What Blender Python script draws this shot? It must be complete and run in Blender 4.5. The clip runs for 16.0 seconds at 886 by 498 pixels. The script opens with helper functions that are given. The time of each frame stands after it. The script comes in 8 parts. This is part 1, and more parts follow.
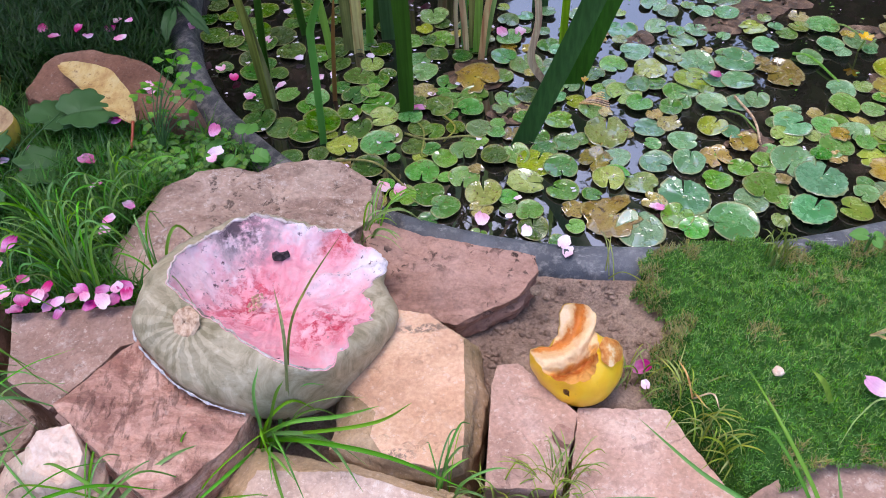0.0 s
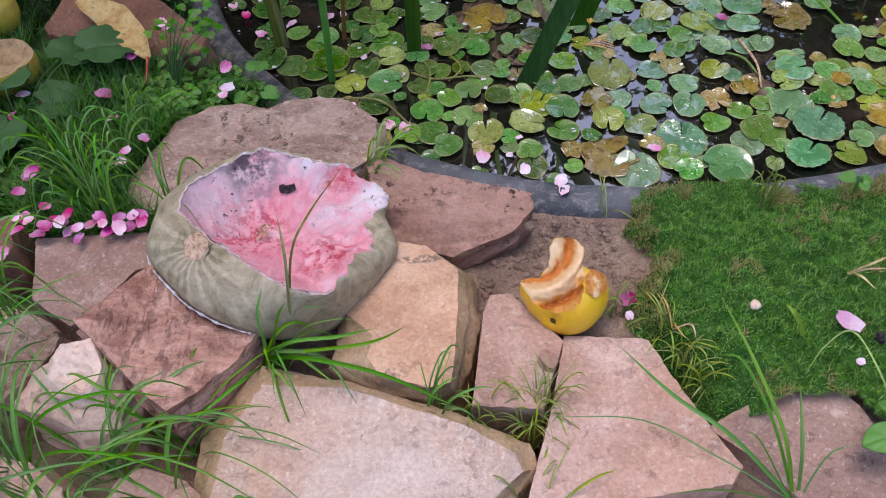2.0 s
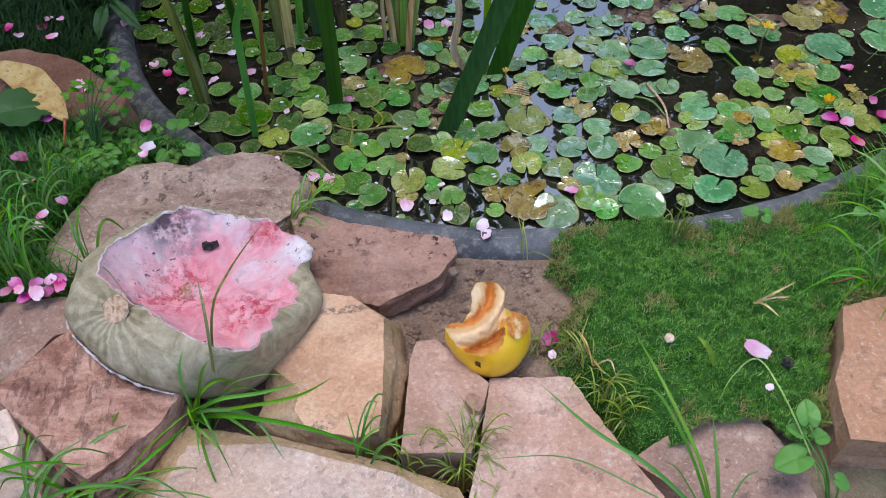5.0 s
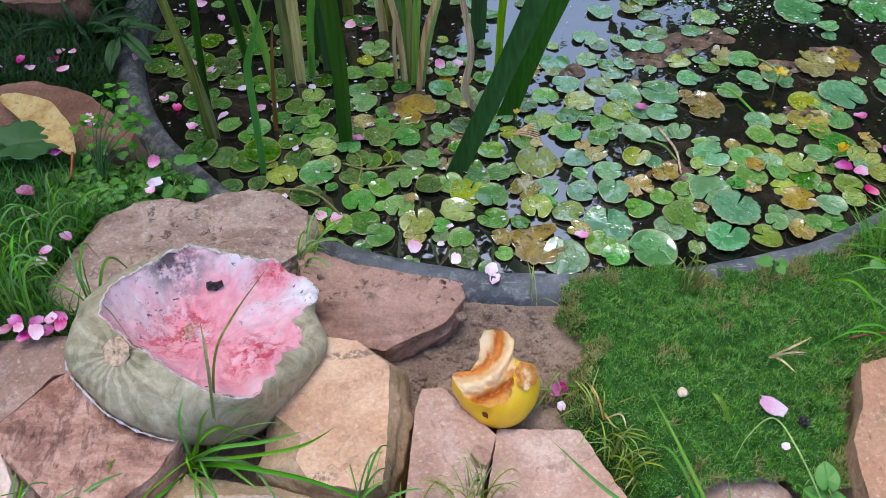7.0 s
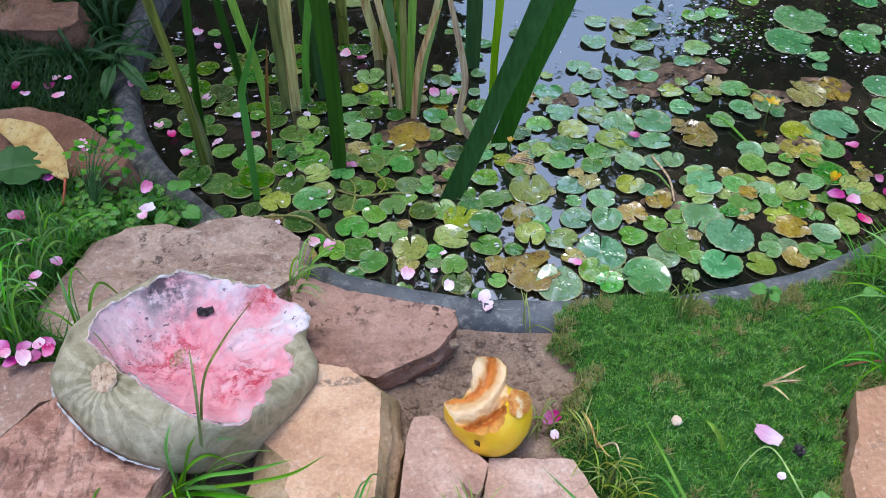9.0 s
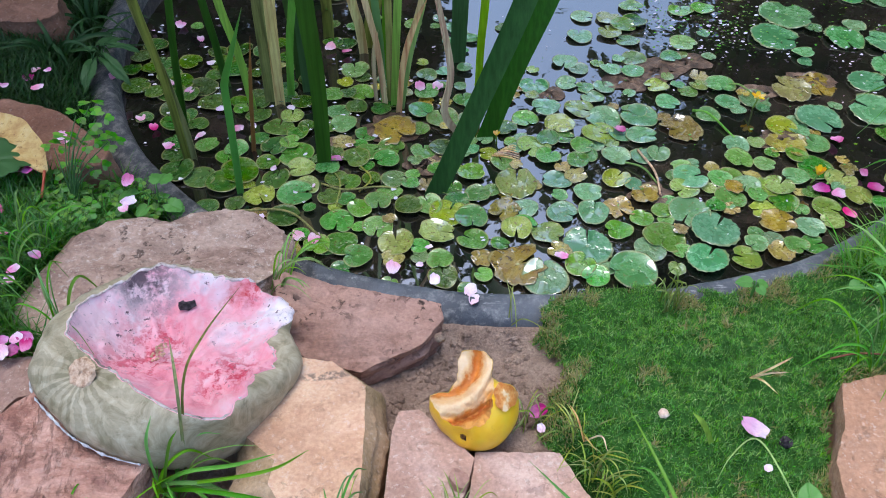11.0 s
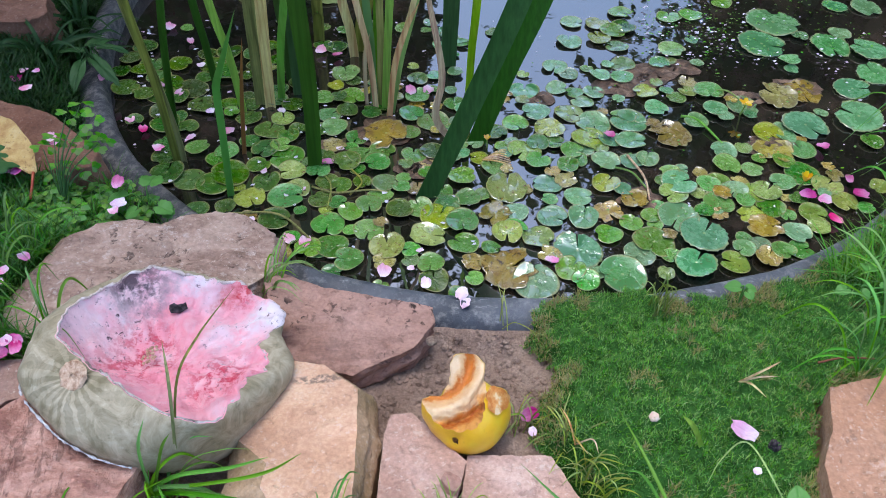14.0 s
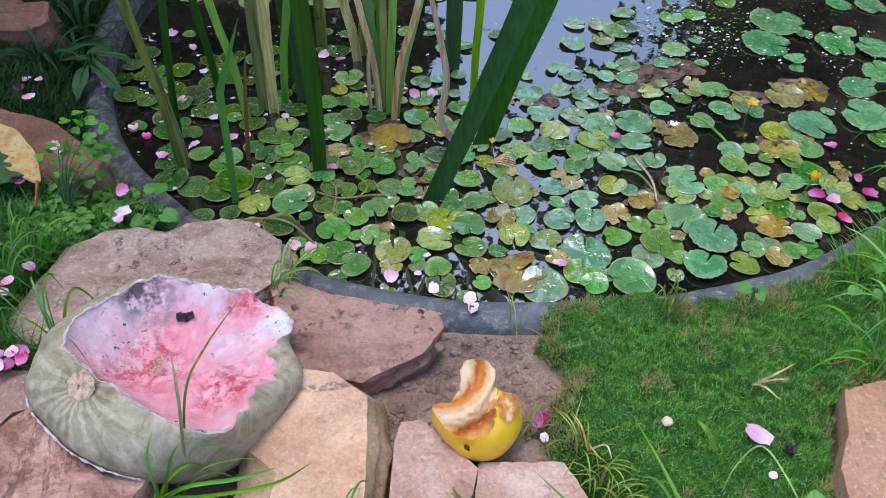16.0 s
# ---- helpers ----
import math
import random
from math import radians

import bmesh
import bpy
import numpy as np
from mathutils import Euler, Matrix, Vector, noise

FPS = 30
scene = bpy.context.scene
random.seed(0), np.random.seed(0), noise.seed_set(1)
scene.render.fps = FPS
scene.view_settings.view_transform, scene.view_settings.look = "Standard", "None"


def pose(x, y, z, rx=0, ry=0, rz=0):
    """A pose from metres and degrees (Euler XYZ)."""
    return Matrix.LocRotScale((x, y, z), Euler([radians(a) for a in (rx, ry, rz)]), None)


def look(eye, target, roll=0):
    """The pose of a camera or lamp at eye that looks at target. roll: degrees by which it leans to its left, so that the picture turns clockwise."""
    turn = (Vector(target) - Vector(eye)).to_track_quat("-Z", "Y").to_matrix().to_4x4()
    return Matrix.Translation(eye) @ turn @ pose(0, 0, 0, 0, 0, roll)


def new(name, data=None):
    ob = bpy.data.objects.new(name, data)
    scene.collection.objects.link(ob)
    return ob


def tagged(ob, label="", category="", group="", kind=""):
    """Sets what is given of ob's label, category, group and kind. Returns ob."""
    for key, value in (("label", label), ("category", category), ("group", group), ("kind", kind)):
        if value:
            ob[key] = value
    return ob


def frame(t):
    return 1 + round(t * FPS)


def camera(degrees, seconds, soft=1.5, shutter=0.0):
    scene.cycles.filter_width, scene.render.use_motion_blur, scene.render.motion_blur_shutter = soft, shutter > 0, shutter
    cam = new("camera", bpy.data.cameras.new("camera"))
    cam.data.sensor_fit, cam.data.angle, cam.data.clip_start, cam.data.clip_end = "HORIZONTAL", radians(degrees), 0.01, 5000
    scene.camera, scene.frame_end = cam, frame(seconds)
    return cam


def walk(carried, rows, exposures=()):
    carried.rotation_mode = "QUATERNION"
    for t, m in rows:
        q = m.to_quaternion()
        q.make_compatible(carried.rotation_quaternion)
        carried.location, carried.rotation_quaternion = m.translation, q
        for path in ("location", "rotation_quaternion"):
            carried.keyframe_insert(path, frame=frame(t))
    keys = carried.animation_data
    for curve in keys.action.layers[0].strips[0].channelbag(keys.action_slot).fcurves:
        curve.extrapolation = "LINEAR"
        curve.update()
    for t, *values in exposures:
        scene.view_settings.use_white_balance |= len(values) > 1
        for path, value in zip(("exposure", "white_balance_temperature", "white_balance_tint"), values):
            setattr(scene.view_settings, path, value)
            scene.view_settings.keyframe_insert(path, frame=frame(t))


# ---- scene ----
cam = camera(59.4, 16.0, soft=0.95)
PATH = [
    (0, (0.004, -0.003, 0.804), (-0.016, 1.323, -0.694), -3.2),
    (0.5, (0.021, -0.039, 0.829), (-0.104, 1.206, -0.731), -6.0),
    (1, (0.024, -0.046, 0.835), (-0.095, 1.135, -0.775), -5.4),
    (1.5, (0.026, -0.045, 0.834), (-0.079, 1.142, -0.773), -5.2),
    (2, (0.031, -0.041, 0.828), (-0.045, 1.176, -0.758), -4.3),
    (2.5, (0.045, -0.043, 0.819), (0.018, 1.196, -0.75), -3.4),
    (3, (0.047, -0.043, 0.807), (0.062, 1.197, -0.762), -3.3),
    (3.5, (0.052, -0.039, 0.8), (0.093, 1.208, -0.763), -2.7),
    (4, (0.059, -0.045, 0.829), (0.124, 1.221, -0.718), -2.2),
    (4.2, (0.059, -0.048, 0.835), (0.129, 1.23, -0.702), -2.1),
    (6.5, (0.043, -0.03, 0.85), (0.116, 1.282, -0.657), -0.7),
    (7, (0.05, -0.022, 0.845), (0.122, 1.331, -0.626), -0.6),
    (7.5, (0.054, -0.024, 0.844), (0.122, 1.372, -0.587), -0.4),
    (8, (0.054, -0.024, 0.844), (0.128, 1.384, -0.574), -0.4),
    (10.5, (0.054, -0.019, 0.829), (0.163, 1.384, -0.592), 0.7),
    (11, (0.055, -0.021, 0.828), (0.176, 1.381, -0.593), 0.9),
    (11.5, (0.055, -0.019, 0.831), (0.184, 1.383, -0.589), 1.1),
    (12, (0.056, -0.02, 0.831), (0.188, 1.385, -0.586), 1.1),
    (12.5, (0.053, -0.02, 0.829), (0.19, 1.385, -0.587), 1.3),
    (13, (0.05, -0.022, 0.828), (0.193, 1.383, -0.589), 1.6),
    (13.5, (0.047, -0.02, 0.829), (0.198, 1.385, -0.586), 2.0),
    (14, (0.047, -0.022, 0.83), (0.205, 1.383, -0.584), 2.2),
    (14.5, (0.05, -0.023, 0.83), (0.218, 1.382, -0.584), 2.4),
    (15, (0.052, -0.021, 0.828), (0.229, 1.382, -0.586), 2.4),
    (15.5, (0.045, -0.02, 0.826), (0.221, 1.38, -0.59), 2.3),
    (16, (0.04, -0.014, 0.826), (0.194, 1.397, -0.583), 1.4),
]
walk(cam, [(t, look(eye, target, roll)) for t, eye, target, roll in PATH], [(0.0, 1.45, 6300, 20), (0.5, 1.2, 6400, 20), (1.0, 1.06, 6500, 20), (2.0, 1.06, 6500, 19), (3.5, 1.08, 6400, 12), (4.0, 1.10, 6350, 11), (6.5, 1.2, 6250, 8), (8.0, 1.32, 6100, 6), (10.5, 1.34, 6000, 8), (16.0, 1.33, 5950, 10)])

# ---- light ----
world = bpy.data.worlds.new("overcast_sky")
scene.world = world
world.use_nodes = True
wn = world.node_tree
sky = wn.nodes.new("ShaderNodeTexSky")
sky.sky_type = "NISHITA"
sky.sun_disc = False
sky.sun_elevation, sky.sun_rotation = radians(72), radians(325)
sky.air_density, sky.dust_density, sky.ozone_density = 1.0, 2.5, 1.0
wn.links.new(sky.outputs["Color"], wn.nodes["Background"].inputs["Color"])
wn.nodes["Background"].inputs["Strength"].default_value = 0.15
sun = new("sun", bpy.data.lights.new("sun", "SUN"))
sun.data.energy, sun.data.angle, sun.data.color = 1.35, radians(42), (1.0, 0.96, 0.90)
sun.matrix_world = look((-0.8, 1.74, 4.3), (0.0, 0.6, 0.0))


# ---- material helpers ----
class Nodes:
    """A material with a principled surface and short calls for its texture nodes."""

    def __init__(self, name, rough=0.6, spec=0.5):
        self.m = bpy.data.materials.new(name)
        self.m.use_nodes = True
        self.t = self.m.node_tree
        self.b = self.t.nodes["Principled BSDF"]
        self.b.inputs["Roughness"].default_value = rough
        self.b.inputs["Specular IOR Level"].default_value = spec
        self.co = self.t.nodes.new("ShaderNodeTexCoord").outputs["Object"]

    def put(self, value, socket):
        if isinstance(value, bpy.types.NodeSocket):
            self.t.links.new(value, socket)
        elif isinstance(value, (tuple, list)):
            socket.default_value = (*value, 1.0) if len(value) == 3 and socket.type == "RGBA" else value
        else:
            socket.default_value = value

    def noise(self, scale, detail=4.0, rough=0.55, vec=None, distort=0.0):
        n = self.t.nodes.new("ShaderNodeTexNoise")
        self.put(vec or self.co, n.inputs["Vector"])
        n.inputs["Scale"].default_value, n.inputs["Detail"].default_value = scale, detail
        n.inputs["Roughness"].default_value, n.inputs["Distortion"].default_value = rough, distort
        return n.outputs["Fac"]

    def voronoi(self, scale, feature="F1", vec=None, rand=1.0):
        n = self.t.nodes.new("ShaderNodeTexVoronoi")
        n.feature = feature
        self.put(vec or self.co, n.inputs["Vector"])
        n.inputs["Scale"].default_value, n.inputs["Randomness"].default_value = scale, rand
        return n.outputs["Distance"]

    def stretch(self, sx, sy, sz, vec=None, turn=(0, 0, 0)):
        n = self.t.nodes.new("ShaderNodeMapping")
        self.put(vec or self.co, n.inputs["Vector"])
        n.inputs["Scale"].default_value = (sx, sy, sz)
        n.inputs["Rotation"].default_value = [radians(a) for a in turn]
        return n.outputs["Vector"]

    def ramp(self, fac, stops):
        n = self.t.nodes.new("ShaderNodeValToRGB")
        e = n.color_ramp.elements
        while len(e) < len(stops):
            e.new(0.5)
        for el, (p, c) in zip(e, stops):
            el.position = p
            el.color = (*c, 1.0) if isinstance(c, (tuple, list)) else (c, c, c, 1.0)
        self.put(fac, n.inputs["Fac"])
        return n.outputs["Color"]

    def mix(self, fac, a, b, mode="MIX"):
        n = self.t.nodes.new("ShaderNodeMix")
        n.data_type, n.blend_type = "RGBA", mode
        self.put(fac, n.inputs[0])
        self.put(a, n.inputs[6])
        self.put(b, n.inputs[7])
        return n.outputs[2]

    def math(self, op, a, b=0.0):
        n = self.t.nodes.new("ShaderNodeMath")
        n.operation = op
        self.put(a, n.inputs[0])
        self.put(b, n.inputs[1])
        return n.outputs[0]

    def split(self, vec=None):
        n = self.t.nodes.new("ShaderNodeSeparateXYZ")
        self.put(vec or self.co, n.inputs[0])
        return n.outputs

    def random(self):
        return self.t.nodes.new("ShaderNodeObjectInfo").outputs["Random"]

    def island(self):
        return self.t.nodes.new("ShaderNodeNewGeometry").outputs["Random Per Island"]

    def vary(self, color, fac, hue=0.03, sat=0.2, val=0.35):
        """Hue, saturation and value shifted by a 0..1 number."""
        n = self.t.nodes.new("ShaderNodeHueSaturation")
        f2 = self.math("FRACT", self.math("MULTIPLY", fac, 7.31))
        f3 = self.math("FRACT", self.math("MULTIPLY", fac, 13.77))
        self.put(self.math("ADD", self.math("MULTIPLY", fac, 2 * hue), 0.5 - hue), n.inputs["Hue"])
        self.put(self.math("ADD", self.math("MULTIPLY", f2, 2 * sat), 1 - sat), n.inputs["Saturation"])
        self.put(self.math("ADD", self.math("MULTIPLY", f3, 2 * val), 1 - val), n.inputs["Value"])
        self.put(color, n.inputs["Color"])
        return n.outputs["Color"]

    def bump(self, height, strength=0.5, dist=0.002, on=None):
        n = self.t.nodes.new("ShaderNodeBump")
        n.inputs["Strength"].default_value, n.inputs["Distance"].default_value = strength, dist
        self.put(height, n.inputs["Height"])
        if on:
            self.put(on, n.inputs["Normal"])
        return n.outputs["Normal"]

    def done(self, color, normal=None, rough=None):
        self.put(color, self.b.inputs["Base Color"])
        if normal:
            self.put(normal, self.b.inputs["Normal"])
        if rough is not None:
            self.put(rough, self.b.inputs["Roughness"])
        return self.m


def stone_material(name, pale, mid, dark, stain=0.35, band=0.0, lichen=0.0, rough=0.85, crack=0.0, sand=0.15, relief=0.006, marks=()):
    """Sandstone: broad colour clouds, strata, fine grains, dark pits, pale crust."""
    n = Nodes(name, rough, 0.25)
    cloud = n.noise(7.5, 7, 0.6, distort=0.6)
    c = n.ramp(cloud, [(0.30, dark), (0.48, mid), (0.66, pale)])
    warm = n.ramp(n.noise(5, 4, 0.6, n.stretch(1, 1, 1, None, (40, 10, 70))), [(0.45, 0.0), (0.62, 1.0)])
    c = n.mix(n.math("MULTIPLY", warm, 0.30), c, (mid[0] * 1.08, mid[1] * 0.88, mid[2] * 0.72))
    if band:
        lay = n.noise(9, 7, 0.68, n.stretch(0.7, 3.2, 9, turn=(14, -10, -50)), 0.5)
        c = n.mix(band, c, n.ramp(lay, [(0.41, dark), (0.505, mid), (0.61, pale)]))
    c = n.mix(0.16, c, n.ramp(n.noise(24, 8, 0.66), [(0.34, 0.2), (0.5, 0.5), (0.66, 0.8)]), "OVERLAY")
    grain = n.noise(230, 3, 0.6)
    c = n.mix(0.20, c, n.ramp(grain, [(0.36, 0.2), (0.64, 0.8)]), "OVERLAY")
    pits = n.ramp(n.noise(70, 5, 0.7, distort=0.6), [(0.56, 0.0), (0.62, 1.0)])
    patch = n.ramp(n.noise(13, 3), [(0.46, 0.0), (0.58, 1.0)])
    if band > 0.6:
        pits = n.ramp(n.noise(60, 5, 0.7, n.stretch(1.6, 0.5, 1.6, None, (0, 0, 38))), [(0.53, 0.0), (0.60, 1.0)])
        patch = n.ramp(n.noise(10, 3), [(0.36, 0.0), (0.5, 1.0)])
    c = n.mix(n.math("MULTIPLY", n.math("MULTIPLY", pits, patch), stain), c, [v * 0.2 for v in dark])
    veins = n.ramp(n.voronoi(9, "DISTANCE_TO_EDGE", n.stretch(1, 1, 1.6, None, (25, 10, 30))), [(0.0, 1.0), (0.012, 0.0)])
    veins = n.math("MULTIPLY", veins, n.ramp(n.noise(6, 4), [(0.52, 0.0), (0.60, crack)]))
    c = n.mix(veins, c, [v * 0.4 for v in dark])
    specks = n.ramp(n.noise(150, 4, 0.75), [(0.59, 0.0), (0.65, 1.0)])
    c = n.mix(n.math("MULTIPLY", specks, sand + lichen), c, (0.74, 0.62, 0.53))
    if lichen:
        spots = n.ramp(n.noise(85, 5, 0.75), [(0.54, 0.0), (0.62, 1.0)])
        c = n.mix(n.math("MULTIPLY", n.math("MULTIPLY", spots, n.ramp(n.noise(12, 3), [(0.44, 0.0), (0.6, 1.0)])), lichen * 1.5), c, (0.70, 0.61, 0.54))
    for mx, my, wide, deep in marks:
        x, y, z = n.split()
        far = n.math("ADD", n.math("POWER", n.math("DIVIDE", n.math("SUBTRACT", x, mx), wide), 2.0), n.math("POWER", n.math("DIVIDE", n.math("SUBTRACT", y, my), deep), 2.0))
        spot = n.math("MULTIPLY", n.ramp(far, [(0.4, 1.0), (1.0, 0.0)]), n.ramp(n.noise(160, 5, 0.7), [(0.46, 0.0), (0.56, 0.75)]))
        c = n.mix(spot, c, (0.13, 0.10, 0.085))
    h = n.math("ADD", n.noise(30, 7, 0.58), n.math("SUBTRACT", n.math("MULTIPLY", grain, 0.14), n.math("ADD", n.math("MULTIPLY", veins, 0.4), n.math("MULTIPLY", pits, 0.15))))
    return n.done(c, n.bump(h, 0.7, relief))


def leaf_material(name, a, b, rough=0.45, by_island=True, val=0.3, clear=0.15, spec=0.3, streak=0.0):
    n = Nodes(name, rough, spec)
    c = n.mix(n.noise(30, 3), a, b)
    if streak:
        c = n.mix(streak, c, n.ramp(n.noise(160, 4, 0.6, n.stretch(1, 1, 0.03)), [(0.35, 0.15), (0.5, 0.5), (0.65, 0.85)]), "OVERLAY")
    c = n.vary(c, n.island() if by_island else n.random(), 0.025, 0.2, val)
    n.b.inputs["Subsurface Weight"].default_value = 0.0
    t = n.t.nodes.new("ShaderNodeBsdfTranslucent")
    n.put(c, t.inputs["Color"])
    mixer = n.t.nodes.new("ShaderNodeMixShader")
    mixer.inputs[0].default_value = clear
    n.t.links.new(n.b.outputs[0], mixer.inputs[1])
    n.t.links.new(t.outputs[0], mixer.inputs[2])
    n.t.links.new(mixer.outputs[0], n.t.nodes["Material Output"].inputs["Surface"])
    return n.done(c)


# ---- materials ----
M_PINKSTONE = stone_material("pink_sandstone", (0.580, 0.409, 0.345), (0.484, 0.312, 0.248), (0.342, 0.200, 0.152), stain=0.3, lichen=0.24, crack=0.2)
M_TANSTONE = stone_material("tan_sandstone", (0.740, 0.493, 0.339), (0.630, 0.391, 0.251), (0.470, 0.260, 0.158), stain=0.25, lichen=0.18, marks=((-0.032, 0.512, 0.035, 0.008), (-0.060, 0.350, 0.024, 0.008)))
M_REDSTONE = stone_material("layered_red_sandstone", (0.62, 0.385, 0.305), (0.44, 0.235, 0.175), (0.20, 0.085, 0.062), stain=0.42, band=0.75, relief=0.013)
M_WETSTONE = stone_material("damp_red_sandstone", (0.47, 0.285, 0.22), (0.345, 0.19, 0.14), (0.11, 0.048, 0.035), relief=0.009, stain=0.95, band=0.35, rough=0.55, sand=0.04)
M_BACKSTONE = stone_material("weathered_sandstone", (0.50, 0.36, 0.28), (0.38, 0.25, 0.19), (0.20, 0.12, 0.09), stain=0.7, band=0.5, lichen=0.3, relief=0.010)
M_GREYSTONE = stone_material("grey_topped_sandstone", (0.56, 0.445, 0.38), (0.50, 0.36, 0.285), (0.41, 0.265, 0.15), stain=0.35, lichen=0.42)
M_TERRA = stone_material("terracotta_sandstone", (0.27, 0.145, 0.098), (0.215, 0.108, 0.070), (0.145, 0.068, 0.043), stain=0.2)
M_ORANGESTONE = stone_material("orange_sandstone", (0.47, 0.28, 0.185), (0.39, 0.215, 0.13), (0.28, 0.14, 0.08), stain=0.3, band=0.3, lichen=0.18)
M_DUSKYSTONE = stone_material("dusky_red_sandstone", (0.45, 0.315, 0.265), (0.36, 0.235, 0.19), (0.24, 0.15, 0.118), stain=0.4, lichen=0.24)
M_BROWNSTONE = stone_material("mossy_shaded_brown_sandstone", (0.50, 0.36, 0.235), (0.42, 0.285, 0.165), (0.27, 0.19, 0.085), stain=0.4, lichen=0.12)
M_WHITESTONE = stone_material("pale_sandstone", (0.84, 0.66, 0.56), (0.74, 0.55, 0.45), (0.52, 0.35, 0.28), stain=0.25, lichen=0.15)


def soil_material():
    n = Nodes("damp_soil", 0.95, 0.2)
    c = n.ramp(n.noise(18, 8, 0.65), [(0.3, (0.21, 0.135, 0.10)), (0.52, (0.36, 0.25, 0.19)), (0.72, (0.50, 0.37, 0.285))])
    c = n.mix(0.4, c, n.ramp(n.noise(300, 4, 0.7), [(0.3, 0.15), (0.7, 0.85)]), "OVERLAY")
    h = n.math("ADD", n.noise(45, 8, 0.7), n.math("MULTIPLY", n.noise(260, 3, 0.7), 0.3))
    x, y, z = n.split()
    far = n.math("SQRT", n.math("ADD", n.math("POWER", n.math("SUBTRACT", x, 0.05), 2.0), n.math("POWER", n.math("SUBTRACT", y, 0.42), 2.0)))
    turf = n.ramp(n.noise(40, 8, 0.7), [(0.35, (0.02, 0.05, 0.012)), (0.55, (0.05, 0.11, 0.025)), (0.75, (0.12, 0.13, 0.06))])
    c = n.mix(n.ramp(n.math("ADD", far, n.math("MULTIPLY", n.noise(7, 5), 0.3)), [(0.55, 0.0), (0.75, 1.0)]), c, turf)
    return n.done(c, n.bump(h, 1.0, 0.010))


def liner_material():
    n = Nodes("black_pond_liner", 0.42, 0.5)
    c = n.ramp(n.noise(12, 5, 0.6), [(0.35, (0.050, 0.057, 0.070)), (0.65, (0.115, 0.125, 0.145))])
    dust = n.ramp(n.noise(55, 7, 0.75), [(0.5, 0.0), (0.72, 1.0)])
    c = n.mix(n.math("MULTIPLY", dust, 0.7), c, (0.36, 0.35, 0.34))
    scuff = n.ramp(n.noise(38, 6, 0.7, n.stretch(0.5, 2.0, 1)), [(0.60, 0.0), (0.68, 0.8)])
    c = n.mix(scuff, c, (0.50, 0.50, 0.50))
    mud = n.ramp(n.noise(3.5, 6, 0.65), [(0.50, 0.0), (0.66, 0.45)])
    x, y, z = n.split()
    mud = n.math("MAXIMUM", mud, n.math("MULTIPLY", n.ramp(n.math("ADD", x, n.math("MULTIPLY", n.noise(9, 5), 0.1)), [(-0.17, 1.0), (-0.08, 0.0)]), 0.72))
    c = n.mix(mud, c, n.ramp(n.noise(60, 5, 0.7), [(0.40, (0.012, 0.011, 0.010)), (0.50, (0.048, 0.045, 0.043)), (0.60, (0.17, 0.15, 0.13))]))
    return n.done(c, n.bump(n.noise(55, 7, 0.68), 0.6, 0.006), n.math("MAXIMUM", n.ramp(n.noise(30, 4), [(0.3, 0.3), (0.7, 0.6)]), n.math("MULTIPLY", mud, 0.9)))


def water_material():
    n = Nodes("dark_pond_water", 0.02, 0.5)
    n.b.inputs["IOR"].default_value = 2.9
    c = n.ramp(n.noise(5, 6, 0.65), [(0.35, (0.008, 0.008, 0.007)), (0.55, (0.022, 0.017, 0.013)), (0.72, (0.075, 0.05, 0.036))])
    return n.done(c, n.bump(n.noise(26, 2, 0.5), 0.05, 0.003))


M_SOIL, M_LINER, M_WATER = soil_material(), liner_material(), water_material()


